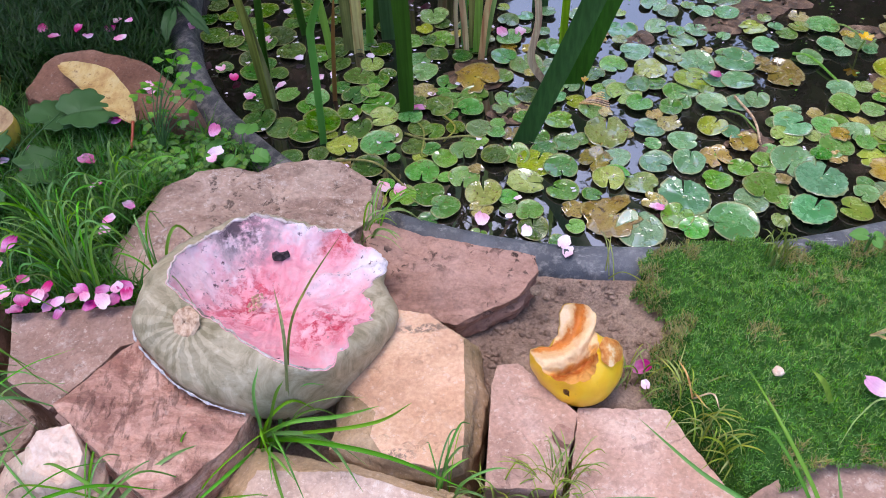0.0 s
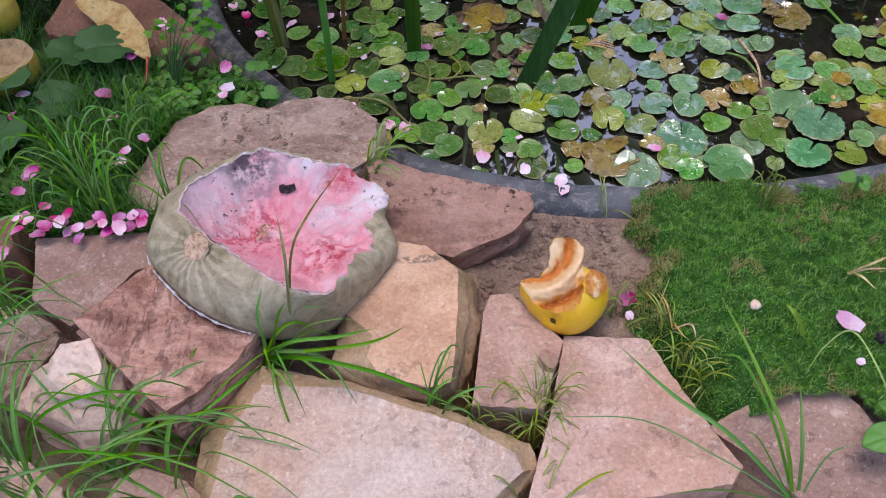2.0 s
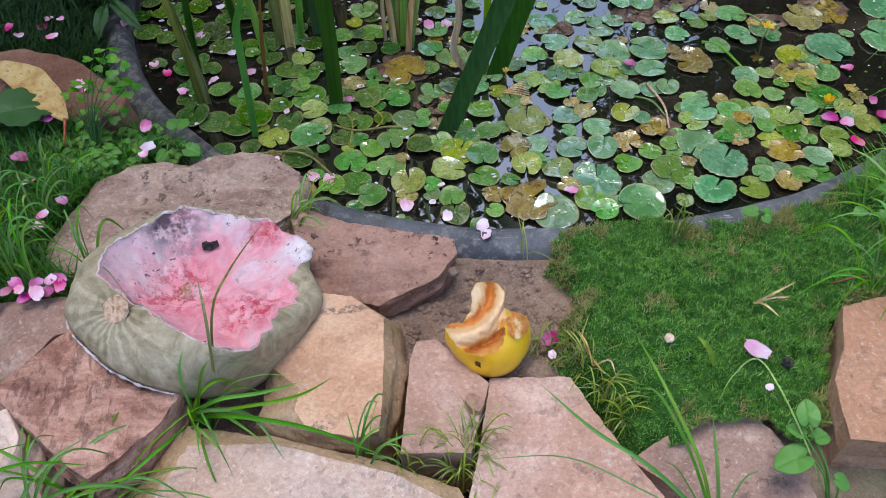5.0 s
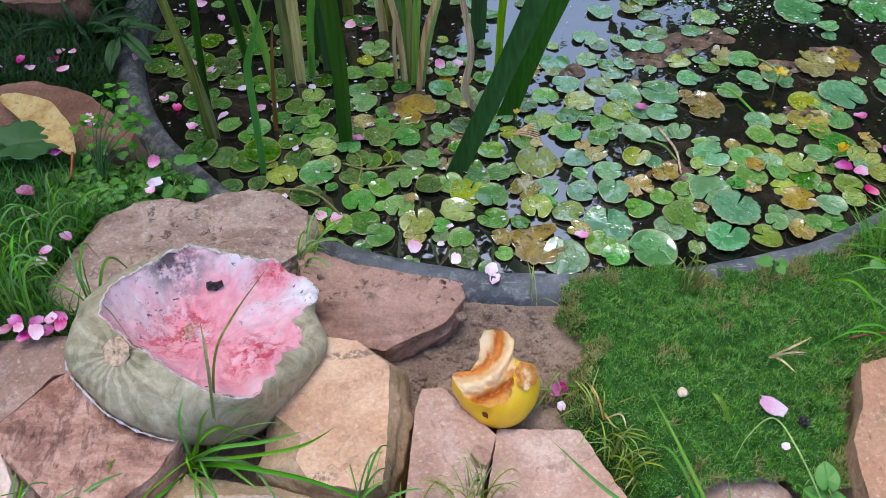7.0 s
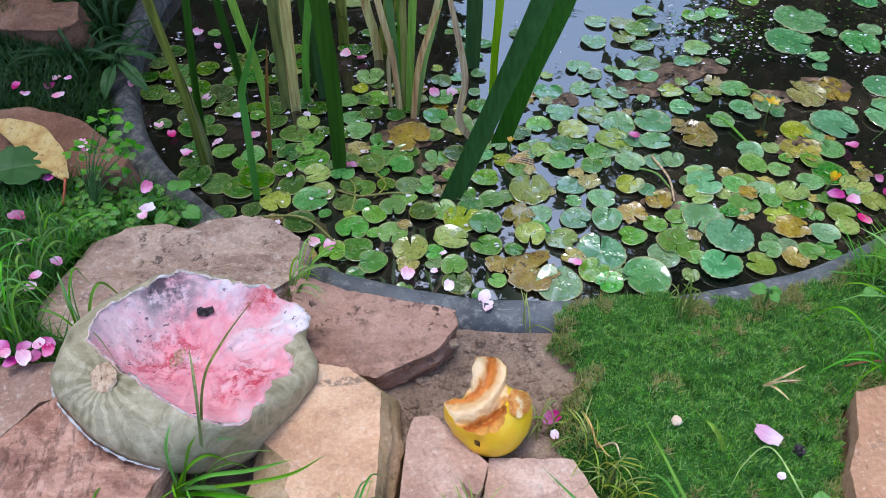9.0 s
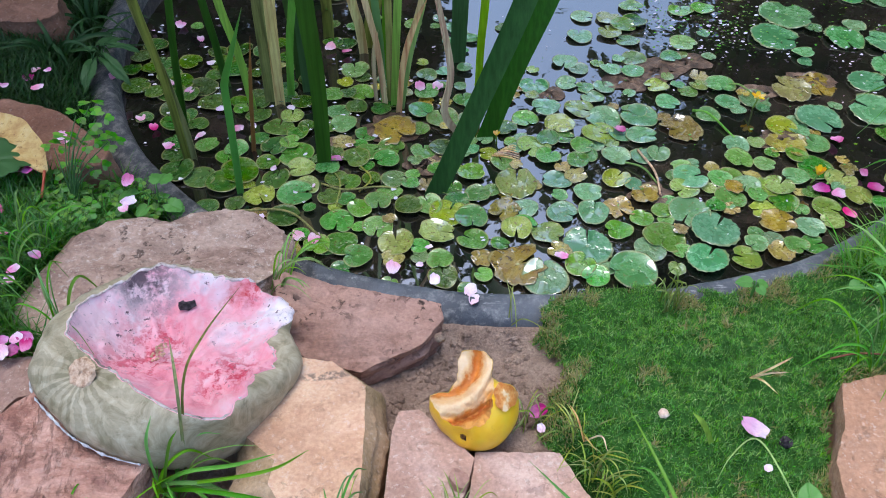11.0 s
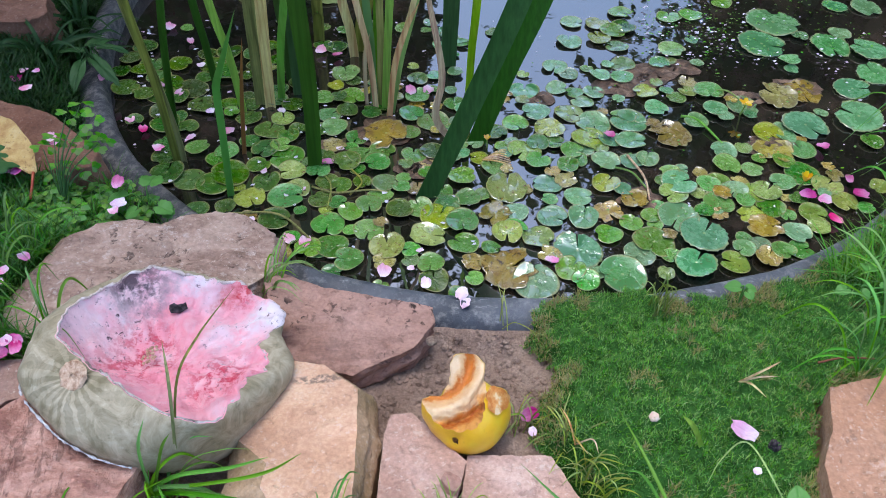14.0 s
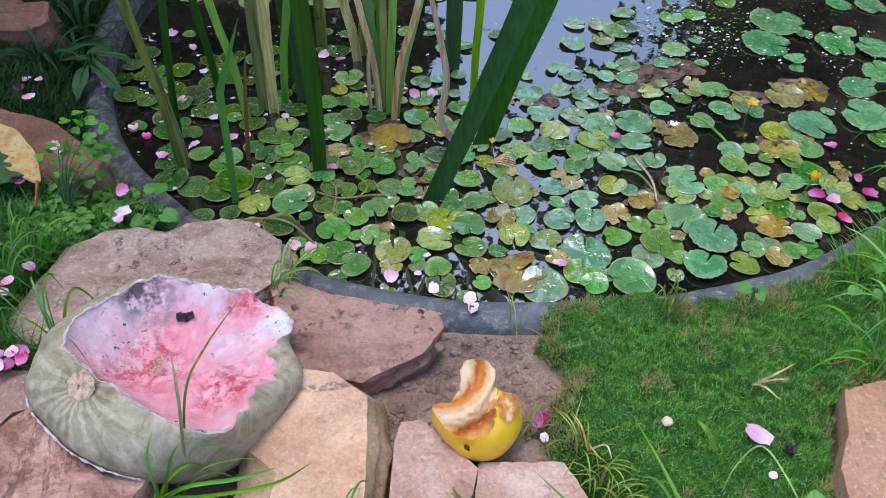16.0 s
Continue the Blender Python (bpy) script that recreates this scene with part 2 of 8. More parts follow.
def pad_material(name, centre, edge, spot, spots=0.5, vein=0.5, rough=0.15, val=0.25, hue=0.03, film=0.7):
    """A floating leaf: radial veins, a paler or browner margin, spots of decay."""
    n = Nodes(name, rough, 0.8)
    x, y, z = n.split()
    rad = n.math("SQRT", n.math("ADD", n.math("MULTIPLY", x, x), n.math("MULTIPLY", y, y)))
    ang = n.math("ARCTAN2", y, x)
    rnd = n.random()
    seed = n.t.nodes.new("ShaderNodeCombineXYZ")
    n.put(n.math("MULTIPLY", rnd, 37.0), seed.inputs[2])
    add = n.t.nodes.new("ShaderNodeVectorMath")
    n.put(n.co, add.inputs[0])
    n.put(seed.outputs[0], add.inputs[1])
    co = add.outputs[0]
    blot = n.noise(2.2, 5, 0.6, co)
    c = n.mix(n.math("MULTIPLY", n.math("POWER", rad, 2.0), blot), centre, edge)
    c = n.mix(n.ramp(blot, [(0.52, 0.0), (0.66, 0.8)]), c, edge)
    c = n.vary(c, rnd, hue, 0.15, val)
    c = n.mix(n.math("MULTIPLY", n.ramp(n.noise(5.5, 3, 0.6, co), [(0.60, 0.0), (0.66, 1.0)]), spots), c, spot)
    c = n.mix(n.math("MULTIPLY", n.ramp(n.noise(14, 4, 0.65, co), [(0.63, 0.0), (0.70, 1.0)]), 0.30 * spots), c, [0.5 * v for v in centre])
    rays = n.math("ABSOLUTE", n.math("SINE", n.math("MULTIPLY", ang, 7.5)))
    line = n.ramp(rays, [(0.0, 1.0), (0.09, 0.0)])
    c = n.mix(n.math("MULTIPLY", line, vein * 0.35), c, [min(1, v * 1.9) for v in centre])
    hub = n.ramp(rad, [(0.03, 1.0), (0.08, 0.0)])
    c = n.mix(n.math("MULTIPLY", hub, 0.6), c, (0.5, 0.55, 0.25))
    c = n.mix(n.math("MULTIPLY", n.ramp(n.math("ADD", rad, n.math("MULTIPLY", blot, 0.08)), [(0.95, 0.0), (1.02, 1.0)]), 0.6), c, (0.30, 0.26, 0.10))
    wet = n.ramp(n.noise(1.3, 3, 0.55, co), [(0.50, 0.0), (0.535, 1.0)])
    n.put(n.math("ADD", 1.45, n.math("MULTIPLY", wet, film)), n.b.inputs["IOR"])
    h = n.math("MULTIPLY", n.math("ADD", n.math("MULTIPLY", rays, 0.06), n.math("MULTIPLY", n.noise(5, 3, 0.5, co), 0.6)), n.math("SUBTRACT", 1.0, n.math("MULTIPLY", wet, 0.85)))
    return n.done(c, n.bump(h, 0.7, 0.0018), n.mix(wet, n.ramp(n.noise(5, 5, 0.65, co), [(0.38, rough * 1.0), (0.52, rough * 2.0), (0.65, rough * 3.0)]), (0.10, 0.10, 0.10)))


M_PAD_GREEN = pad_material("green_pad", (0.075, 0.215, 0.03), (0.16, 0.32, 0.07), (0.12, 0.055, 0.015), 0.9, vein=0.8, val=0.35, film=0.4)
M_PAD_DARK = pad_material("olive_pad", (0.035, 0.115, 0.014), (0.10, 0.165, 0.018), (0.045, 0.03, 0.012), 0.9, val=0.35, film=0.15)
M_PAD_BLUE = pad_material("bluish_pad", (0.105, 0.25, 0.085), (0.19, 0.36, 0.175), (0.17, 0.15, 0.04), 0.8, vein=0.8, val=0.25)
M_PAD_LILY = pad_material("water_lily_pad", (0.085, 0.235, 0.075), (0.16, 0.33, 0.145), (0.12, 0.09, 0.03), 0.5, vein=1.2, val=0.15)
M_PAD_YELLOW = pad_material("yellowing_pad", (0.25, 0.31, 0.045), (0.16, 0.25, 0.035), (0.13, 0.06, 0.02), 1.0, vein=0.8, val=0.3)
M_PAD_DECAY = pad_material("decaying_pad", (0.33, 0.26, 0.05), (0.22, 0.14, 0.05), (0.06, 0.032, 0.016), 1.0, val=0.35, hue=0.02)
M_REED = leaf_material("reed_green", (0.046, 0.125, 0.024), (0.072, 0.17, 0.038), 0.5, False, 0.12, 0.45, 0.2, 0.3)
M_REED_BRIGHT = leaf_material("reed_bright_green", (0.13, 0.33, 0.07), (0.20, 0.42, 0.12), 0.45, False, 0.1, 0.3)
M_REED_LIGHT = leaf_material("reed_yellow_green", (0.16, 0.36, 0.04), (0.28, 0.44, 0.08), 0.5, False, 0.2, 0.2, 0.2, 0.35)
M_REED_OLIVE = leaf_material("reed_olive", (0.16, 0.185, 0.04), (0.31, 0.285, 0.09), 0.6, False, 0.2, 0.1, 0.2, 0.6)
M_REED_DEAD = leaf_material("reed_dead", (0.52, 0.36, 0.15), (0.74, 0.56, 0.30), 0.7, False, 0.15, 0.15, 0.2, 0.6)
M_REED_RUST = leaf_material("reed_rust", (0.16, 0.06, 0.02), (0.26, 0.11, 0.035), 0.7, False, 0.1, 0.1)
M_GRASS = leaf_material("grass_blades", (0.036, 0.145, 0.014), (0.105, 0.26, 0.04), 0.45, True, 0.35, 0.3)
# Lighter copy of the grass; sunlight on the bank is put into its green.
M_GRASS_SUN = leaf_material("sunlit_grass_blades", (0.07, 0.23, 0.025), (0.18, 0.38, 0.06), 0.45, True, 0.35, 0.3)
# Same grass much darker: the far lawn's shade is put into the colour.
M_LAWN_SHADE = leaf_material("shaded_lawn", (0.013, 0.05, 0.008), (0.035, 0.09, 0.016), 0.5, True, 0.35, 0.3)
M_MOSS = leaf_material("moss_strands", (0.055, 0.20, 0.028), (0.24, 0.48, 0.09), 0.6, True, 0.6, 0.35, 0.15)
M_MOSS_TIP = leaf_material("pale_moss_tips", (0.22, 0.42, 0.08), (0.42, 0.58, 0.20), 0.6, True, 0.4, 0.35, 0.15)
M_MOSS_DRY = leaf_material("dry_moss_strands", (0.22, 0.22, 0.07), (0.42, 0.36, 0.15), 0.8, True, 0.35, 0.2)
M_HERB = leaf_material("herb_leaves", (0.05, 0.16, 0.03), (0.09, 0.22, 0.05), 0.45, True, 0.25, 0.25)
M_WEED = leaf_material("weed_leaves", (0.10, 0.33, 0.03), (0.16, 0.42, 0.05), 0.4, True, 0.15, 0.3)
M_PETAL_PALE = leaf_material("pale_petals", (0.72, 0.64, 0.74), (0.82, 0.78, 0.84), 0.55, True, 0.1, 0.2)


# ---- mesh helpers ----
def link_mesh(name, verts, faces, material, parent=None, label="", smooth=True):
    me = bpy.data.meshes.new(name)
    me.from_pydata([tuple(v) for v in verts], [], [tuple(f) for f in faces])
    me.materials.append(material)
    if smooth:
        me.shade_smooth()
    me.update()
    ob = new(name, me)
    if parent:
        ob.parent = parent
    return tagged(ob, label)


def empty(name, label, category, group="", at=(0, 0, 0)):
    ob = new(name)
    ob.location = at
    ob.empty_display_size = 0.02
    return tagged(ob, label, category, group)


def grid_faces(rows, cols, closed=True):
    out = []
    for i in range(rows - 1):
        for j in range(cols if closed else cols - 1):
            k = (j + 1) % cols
            out.append((i * cols + j, i * cols + k, (i + 1) * cols + k, (i + 1) * cols + j))
    return out


def fbm(p, scale, octaves=4, seed=0.0):
    return noise.fractal(Vector((p[0] * scale + seed, p[1] * scale - seed * 0.7, p[2] * scale + seed * 1.3)), 0.9, 2.1, octaves)


def smooth01(a, b, x):
    t = min(1.0, max(0.0, (x - a) / (b - a)))
    return t * t * (3 - 2 * t)


# ---- pond plan ----
POND_X, POND_Y, POND_A, POND_B, POND_N = 0.34, 1.47, 0.78, 0.80, 2.2


def pond_r(c, s):
    """Radius of the pond's inner edge; it bulges on the far right side."""
    far = smooth01(-0.55, 0.15, s) if c > 0 else 0.0
    far *= smooth01(0.0, 0.3, c)
    return (abs(c / (POND_A + 0.42 * far + 0.027 * smooth01(0.0, -0.3, c))) ** POND_N + abs(s / POND_B) ** POND_N) ** (-1 / POND_N)


def pond_point(angle, out=0.0):
    """A point out metres outside the pond's inner edge, at an angle round its middle."""
    c, s = math.cos(angle), math.sin(angle)
    r = pond_r(c, s) + out
    return POND_X + r * c, POND_Y + r * s


def pond_gap(x, y):
    """Metres outside the pond's inner edge (inside: minus)."""
    dx, dy = x - POND_X, y - POND_Y
    d = math.hypot(dx, dy) + 1e-9
    r = pond_r(dx / d, dy / d)
    return d - r


def ground_z(x, y):
    gap = pond_gap(x, y)
    left = smooth01(0.0, -0.45, x)
    z = 0.008 + 0.045 * smooth01(0.0, 0.25, gap) + left * 0.024 * smooth01(0.0, 0.12, gap)
    z -= 0.035 * smooth01(0.46, 0.38, y + 0.12 * max(0, x)) * smooth01(0.33, 0.24, x) * smooth01(-0.6, -0.45, x) * smooth01(-0.1, 0.05, y)
    z -= 0.06 * smooth01(0.47, 0.42, y) * smooth01(0.0, 0.02, x) * smooth01(0.13, 0.10, x) * smooth01(0.15, 0.2, y)
    z -= 0.026 * smooth01(-0.03, 0.03, x) * smooth01(0.26, 0.20, x) * smooth01(0.43, 0.49, y) * smooth01(0.052, 0.085, gap)
    if gap > 0.05 and math.hypot(x, y - 0.8) < 3:
        z += 0.005 * fbm((x, y, 0), 9, 3, 4.0) + 0.0035 * fbm((x, y, 0), 45, 3, 9.0)
    return z


# ---- ground, rim, water ----
def build_ground():
    cols, outs = 360, [0.0]
    while outs[-1] < 400:
        outs.append(outs[-1] + (0.008 if outs[-1] < 0.75 else 0.02 + (outs[-1] - 0.75) * 0.25))
    verts = []
    for o in outs:
        for j in range(cols):
            x, y = pond_point(2 * math.pi * j / cols, o + 0.02)
            verts.append((x, y, ground_z(x, y)))
    ob = link_mesh("ground", verts, grid_faces(len(outs), cols), M_SOIL)
    return tagged(ob, "damp brown garden soil around the pond", "ground", kind="structure")


def build_rim():
    prof = [(-0.012, -0.30), (-0.006, -0.02), (-0.004, 0.012), (0.0, 0.026), (0.006, 0.032), (0.014, 0.032), (0.026, 0.028), (0.038, 0.022), (0.046, 0.014), (0.05, 0.002), (0.05, -0.05)]
    cols, verts = 300, []
    for o, z in prof:
        for j in range(cols):
            a = 2 * math.pi * j / cols
            w = 0.004 * fbm((math.cos(a) * 3, math.sin(a) * 3, 0), 2.5, 3, 2.0)
            x, y = pond_point(a, o + w)
            tilt = 0.012 * smooth01(0.0, -0.35, x)
            verts.append((x, y, z + (0.4 * w + tilt if z > 0 else 0)))
    ob = link_mesh("pond_rim", verts, grid_faces(len(prof), cols), M_LINER)
    return tagged(ob, "black plastic pond rim, dusty and scuffed", "pond liner", kind="structure")


def build_water():
    cols, rings, verts = 120, 14, [(POND_X, POND_Y, 0.0)]
    for i in range(1, rings + 1):
        for j in range(cols):
            x, y = pond_point(2 * math.pi * j / cols, 0.0)
            f = i / rings
            verts.append((POND_X + (x - POND_X) * f, POND_Y + (y - POND_Y) * f, 0.0))
    faces = [(0, 1 + j, 1 + (j + 1) % cols) for j in range(cols)]
    faces += [tuple(v + 1 for v in reversed(f)) for f in grid_faces(rings, cols)]
    ob = link_mesh("water", verts, faces, M_WATER)
    return tagged(ob, "still dark pond water with sky reflections", "water", kind="structure")


build_ground()
build_rim()
build_water()


# ---- stones ----
def terrace(t, steps=4.0):
    q = math.floor(t * steps)
    return (q + smooth01(0.3, 0.7, t * steps - q)) / steps


def build_stone(name, top, material, label, depth=0.09, flare=0.012, seed=1.0, rough=1.0, edge=0.004, flake=0.004, skirt=None, layer=0.004, group="stones round the pond", crown=0.0):
    """A rough stone slab: its upper outline with heights, chipped arrises, broken layered sides that go into the soil."""
    pts = [Vector(p) for p in top]
    area = sum(a.x * b.y - b.x * a.y for a, b in zip(pts, pts[1:] + pts[:1]))
    foot = list(skirt) if skirt else [flare] * len(pts)
    if area < 0:
        pts.reverse()
        foot.reverse()
    pts = [Vector((*p, w)) for p, w in zip(pts, foot)]
    cut = []
    for a, b, c in zip(pts[-1:] + pts[:-1], pts, pts[1:] + pts[:1]):
        k = min(0.2, 0.006 / max(0.02, (a - b).length)), min(0.2, 0.006 / max(0.02, (c - b).length))
        cut += [b.lerp(a, k[0]), b.lerp(c, k[1])]
    ring = []
    for a, b in zip(cut, cut[1:] + cut[:1]):
        n = max(1, round((b - a).length / 0.0035))
        ring += [a.lerp(b, i / n) for i in range(n)]
    foot = [p[3] for p in ring]
    ring = [p.to_3d() for p in ring]
    mid = sum(ring, Vector()) / len(ring)
    A = np.array([(p.x - mid.x, p.y - mid.y, 1) for p in ring])
    plane = np.linalg.lstsq(A, np.array([p.z for p in ring]), rcond=None)[0]
    verts, cols = [], len(ring)
    wild = random.Random(seed * 17.0)
    span = max((p - mid).length for p in ring)
    creases = [(2 * math.pi * k / 6 + wild.uniform(-0.5, 0.5), wild.uniform(0.06, 0.22), span * wild.uniform(0.1, 0.6)) for k in range(6)]
    sunk = depth + (0.07 if group == "stones round the pond" else 0.0)

    def lay(f, drop, out, side):
        for i, p in enumerate(ring):
            d = Vector((p.x - mid.x, p.y - mid.y, 0))
            u = d.normalized()
            q = Vector((mid.x, mid.y, 0)) + d * f + u * (out * foot[i] if side and out > 0 else out)
            flat = plane[0] * (q.x - mid.x) + plane[1] * (q.y - mid.y) + plane[2]
            z = flat * (1 - f * f) + p.z * f * f if f <= 1 else p.z
            z += crown * (1 - min(1, f) ** 2) - drop
            for turn, slope, start in creases:
                far = (q.x - mid.x) * math.cos(turn) + (q.y - mid.y) * math.sin(turn) - start
                z -= rough * slope * max(0.0, far) * 0.5
            s = Vector((q.x, q.y, z))
            fine = fbm(s, 75, 4, seed + 5)
            chip = fbm((p.x, p.y, 0), 55, 3, seed + 9)
            if side:
                strata = terrace(fbm((s.x * 0.3, s.y * 0.3, s.z * 3.2), 20, 3, seed + 2), 5)
                facet = noise.voronoi((s + Vector((seed, 0, 0))) * 26)[0][0]
                s += u * rough * (layer * strata - 0.005 * (facet - 0.35) + 0.0025 * fine + 0.002 * chip)
            else:
                w = fbm(s, 13, 4, seed)
                s.z += rough * (0.003 * w + flake * terrace(w, 3.5) + 0.0022 * fine)
                s += u * (rough * (0.002 * chip + 0.002 * w) * f)
                s.z -= 0.0035 * rough * max(0, chip) * smooth01(0.88, 1.0, f)
            verts.append(s)

    inner = [0.02] + [0.06 + 0.05 * k for k in range(17)] + [0.90, 0.93, 0.955, 0.975]
    for f in inner:
        lay(f, 0.0, 0.0, False)
    lay(1.0, edge * 0.2, -edge * 0.3, False)
    lay(1.0, edge, 0.0, True)
    for k in range(1, 17):
        lay(1.0, edge + (sunk - edge) * k / 16, min(1.0, k / 16 * sunk / depth * 1.7), True)
    faces = grid_faces(len(verts) // cols, cols)
    faces = [tuple(reversed(f)) for f in faces]
    verts.append(sum((verts[i] for i in range(cols)), Vector()) / cols)
    last = len(verts) - 1
    faces += [(j, (j + 1) % cols, last) for j in range(cols)]
    ob = link_mesh(name, verts, faces, material)
    return tagged(ob, label, "stone", group)


def build_block(material, label, rings, seed, rough=1.0, strata=0.004, wave=0.003, chip=0.0025, side=None, group="stones round the pond"):
    """A quarried stone: rows of corners from the flat top down over its shoulders to the foot in the soil. side: another material below the top's arris."""
    rows = [[Vector(p) for p in row] for row in rings]
    count = len(rows[0])
    cuts = []
    for i in range(count):
        n = max(2, round((rows[0][(i + 1) % count] - rows[0][i]).length / 0.0035))
        cuts += [(i, k / n) for k in range(n)]
    lines = [[row[i].lerp(row[(i + 1) % count], t) for i, t in cuts] for row in rows]
    ring, cols = lines[0], len(cuts)
    mid = sum(ring, Vector()) / cols
    A = np.array([(p.x - mid.x, p.y - mid.y, 1) for p in ring])
    plane = np.linalg.lstsq(A, np.array([p.z for p in ring]), rcond=None)[0]
    out = []
    for i in range(cols):
        d = ring[(i + 3) % cols] - ring[i - 3]
        u = Vector((d.y, -d.x, 0)).normalized()
        out.append(u if u.dot(ring[i] - mid) > 0 else -u)
    nick = [chip * (max(0.0, fbm(p, 45, 3, seed + 9)) + 0.5 * max(0.0, fbm(p, 140, 2, seed))) for p in ring]
    verts = []

    def top(f, drop, back):
        for i, p in enumerate(ring):
            q = Vector((mid.x, mid.y, 0)) + Vector((p.x - mid.x, p.y - mid.y, 0)) * f - out[i] * back * nick[i]
            flat = plane[0] * (q.x - mid.x) + plane[1] * (q.y - mid.y) + plane[2]
            g = f ** 4
            w = fbm((q.x, q.y, flat), 12, 4, seed)
            q.z = flat * (1 - g) + p.z * g - drop * nick[i] + rough * (wave * (0.6 * w + terrace(w, 3.5)) * (1 - 0.6 * g) + 0.0010 * fbm((q.x, q.y, flat), 90, 3, seed + 5))
            verts.append(q)

    for f in [0.02] + [0.07 + 0.05 * k for k in range(17)] + [0.91, 0.945, 0.97]:
        top(f, 0.0, 0.0)
    top(0.988, 0.0, 0.0)
    top(1.0, 0.9, 0.9)
    level = len(verts) // cols
    last = lines[0]
    for k, line in enumerate(lines[1:]):
        steps = max(4, min(14, round(max((a - b).length for a, b in zip(last, line)) / 0.005)))
        for t in range(1, steps + 1):
            for i, (a, b) in enumerate(zip(last, line)):
                p = a.lerp(b, t / steps)
                grow = smooth01(0.0, 0.35, t / steps) if k == 0 else 1.0
                lay = terrace(fbm((p.x * 0.3, p.y * 0.3, p.z * 3.2), 22, 3, seed + 2), 5)
                facet = noise.voronoi((p + Vector((seed, 0, 0))) * 24)[0][0]
                push = strata * lay - 0.004 * rough * (facet - 0.35) + 0.0018 * rough * fbm(p, 80, 3, seed + 5)
                verts.append(p + out[i] * push * grow - out[i] * nick[i] * (1 - grow) * 0.6)
        last = line
    faces = [tuple(reversed(f)) for f in grid_faces(len(verts) // cols, cols)]
    verts.append(sum((verts[i] for i in range(cols)), Vector()) / cols)
    faces += [(j, (j + 1) % cols, len(verts) - 1) for j in range(cols)]
    ob = link_mesh("stone", verts, faces, material)
    area = sum(a.x * b.y - b.x * a.y for a, b in zip(ring, ring[1:] + ring[:1]))
    if area < 0:
        ob.data.flip_normals()
    if side:
        ob.data.materials.append(side)
        ob.data.polygons.foreach_set("material_index", [1 if (level - 1) * cols <= i < len(faces) - cols else 0 for i in range(len(faces))])
    ob.data.set_sharp_from_angle(angle=radians(42))
    return tagged(ob, label, "stone", group)


def footing(row, out, z):
    """A row of corners moved out from its middle, to the height z."""
    m = sum((Vector(p) for p in row), Vector()) / len(row)
    made = []
    for p in row:
        d = Vector((p[0] - m.x, p[1] - m.y, 0)).normalized() * out
        made.append((p[0] + d.x, p[1] + d.y, z))
    return made


BACK_TOP = [(-0.100, 0.780, 0.066), (-0.121, 0.799, 0.068), (-0.146, 0.819, 0.070), (-0.187, 0.827, 0.070), (-0.231, 0.814, 0.075), (-0.256, 0.790, 0.083), (-0.295, 0.799, 0.088),
            (-0.334, 0.780, 0.098), (-0.362, 0.752, 0.105), (-0.378, 0.717, 0.105), (-0.335, 0.692, 0.106), (-0.275, 0.650, 0.100), (-0.18, 0.63, 0.078), (-0.098, 0.711, 0.066)]
BACK_LEDGE = footing(BACK_TOP[:8], 0.007, 0.05) + [(-0.385, 0.755, 0.090), (-0.424, 0.650, 0.088), (-0.415, 0.610, 0.086), (-0.345, 0.585, 0.092), (-0.18, 0.615, 0.05), (-0.092, 0.705, 0.04)]
build_block(M_BACKSTONE, "broad weathered brown sandstone behind the pumpkin", [BACK_TOP, BACK_LEDGE, footing(BACK_LEDGE, 0.006, -0.01)], 3.0, 1.3, 0.006, 0.005)
WET_TOP = [(-0.110, 0.690, 0.066), (-0.087, 0.704, 0.066), (-0.027, 0.677, 0.064), (0.032, 0.660, 0.062), (0.090, 0.647, 0.060), (0.111, 0.639, 0.058), (0.113, 0.618, 0.054),
           (0.084, 0.579, 0.053), (0.041, 0.555, 0.055), (0.006, 0.536, 0.060), (-0.021, 0.540, 0.064), (-0.061, 0.555, 0.068), (-0.09, 0.595, 0.070)]
build_block(M_WETSTONE, "damp reddish-brown sandstone with layered edge against the rim", [WET_TOP, footing(WET_TOP, -0.002, 0.028), footing(WET_TOP, -0.004, -0.01)], 5.0, 1.1, 0.007, 0.004, 0.004)
TAN_TOP = [(-0.069, 0.545, 0.085), (-0.025, 0.533, 0.088), (0.014, 0.493, 0.092), (0.013, 0.432, 0.100), (0.010, 0.371, 0.107), (0.005, 0.338, 0.108), (-0.018, 0.333, 0.106), (-0.070, 0.348, 0.104),
           (-0.085, 0.372, 0.105), (-0.080, 0.398, 0.106), (-0.113, 0.431, 0.098), (-0.101, 0.479, 0.09)]
TAN_SHOULDER = [(-0.072, 0.552, 0.06), (-0.022, 0.545, 0.06), (0.032, 0.505, 0.055), (0.036, 0.440, 0.06), (0.024, 0.376, 0.065), (0.010, 0.340, 0.07), (-0.018, 0.330, 0.075), (-0.075, 0.345, 0.078),
                (-0.130, 0.368, 0.086), (-0.124, 0.396, 0.085), (-0.125, 0.432, 0.075), (-0.11, 0.48, 0.06)]
# Browner sides: weathered stone, with the side faces' shade put into the colour.
build_block(M_TANSTONE, "tan angular sandstone block beside the pumpkin", [TAN_TOP, TAN_SHOULDER, footing(TAN_SHOULDER, 0.004, -0.02)], 7.0, 0.8, 0.004, 0.002, 0.003, M_BROWNSTONE)
GREY_TOP = [(-0.19, 0.335, 0.116), (-0.10, 0.327, 0.122), (0.02, 0.287, 0.115), (0.07, 0.262, 0.102), (0.076, 0.245, 0.098), (0.03, 0.205, 0.102), (-0.03, 0.165, 0.112), (-0.10, 0.12, 0.12), (-0.20, 0.12, 0.122), (-0.222, 0.20, 0.118), (-0.220, 0.28, 0.115)]
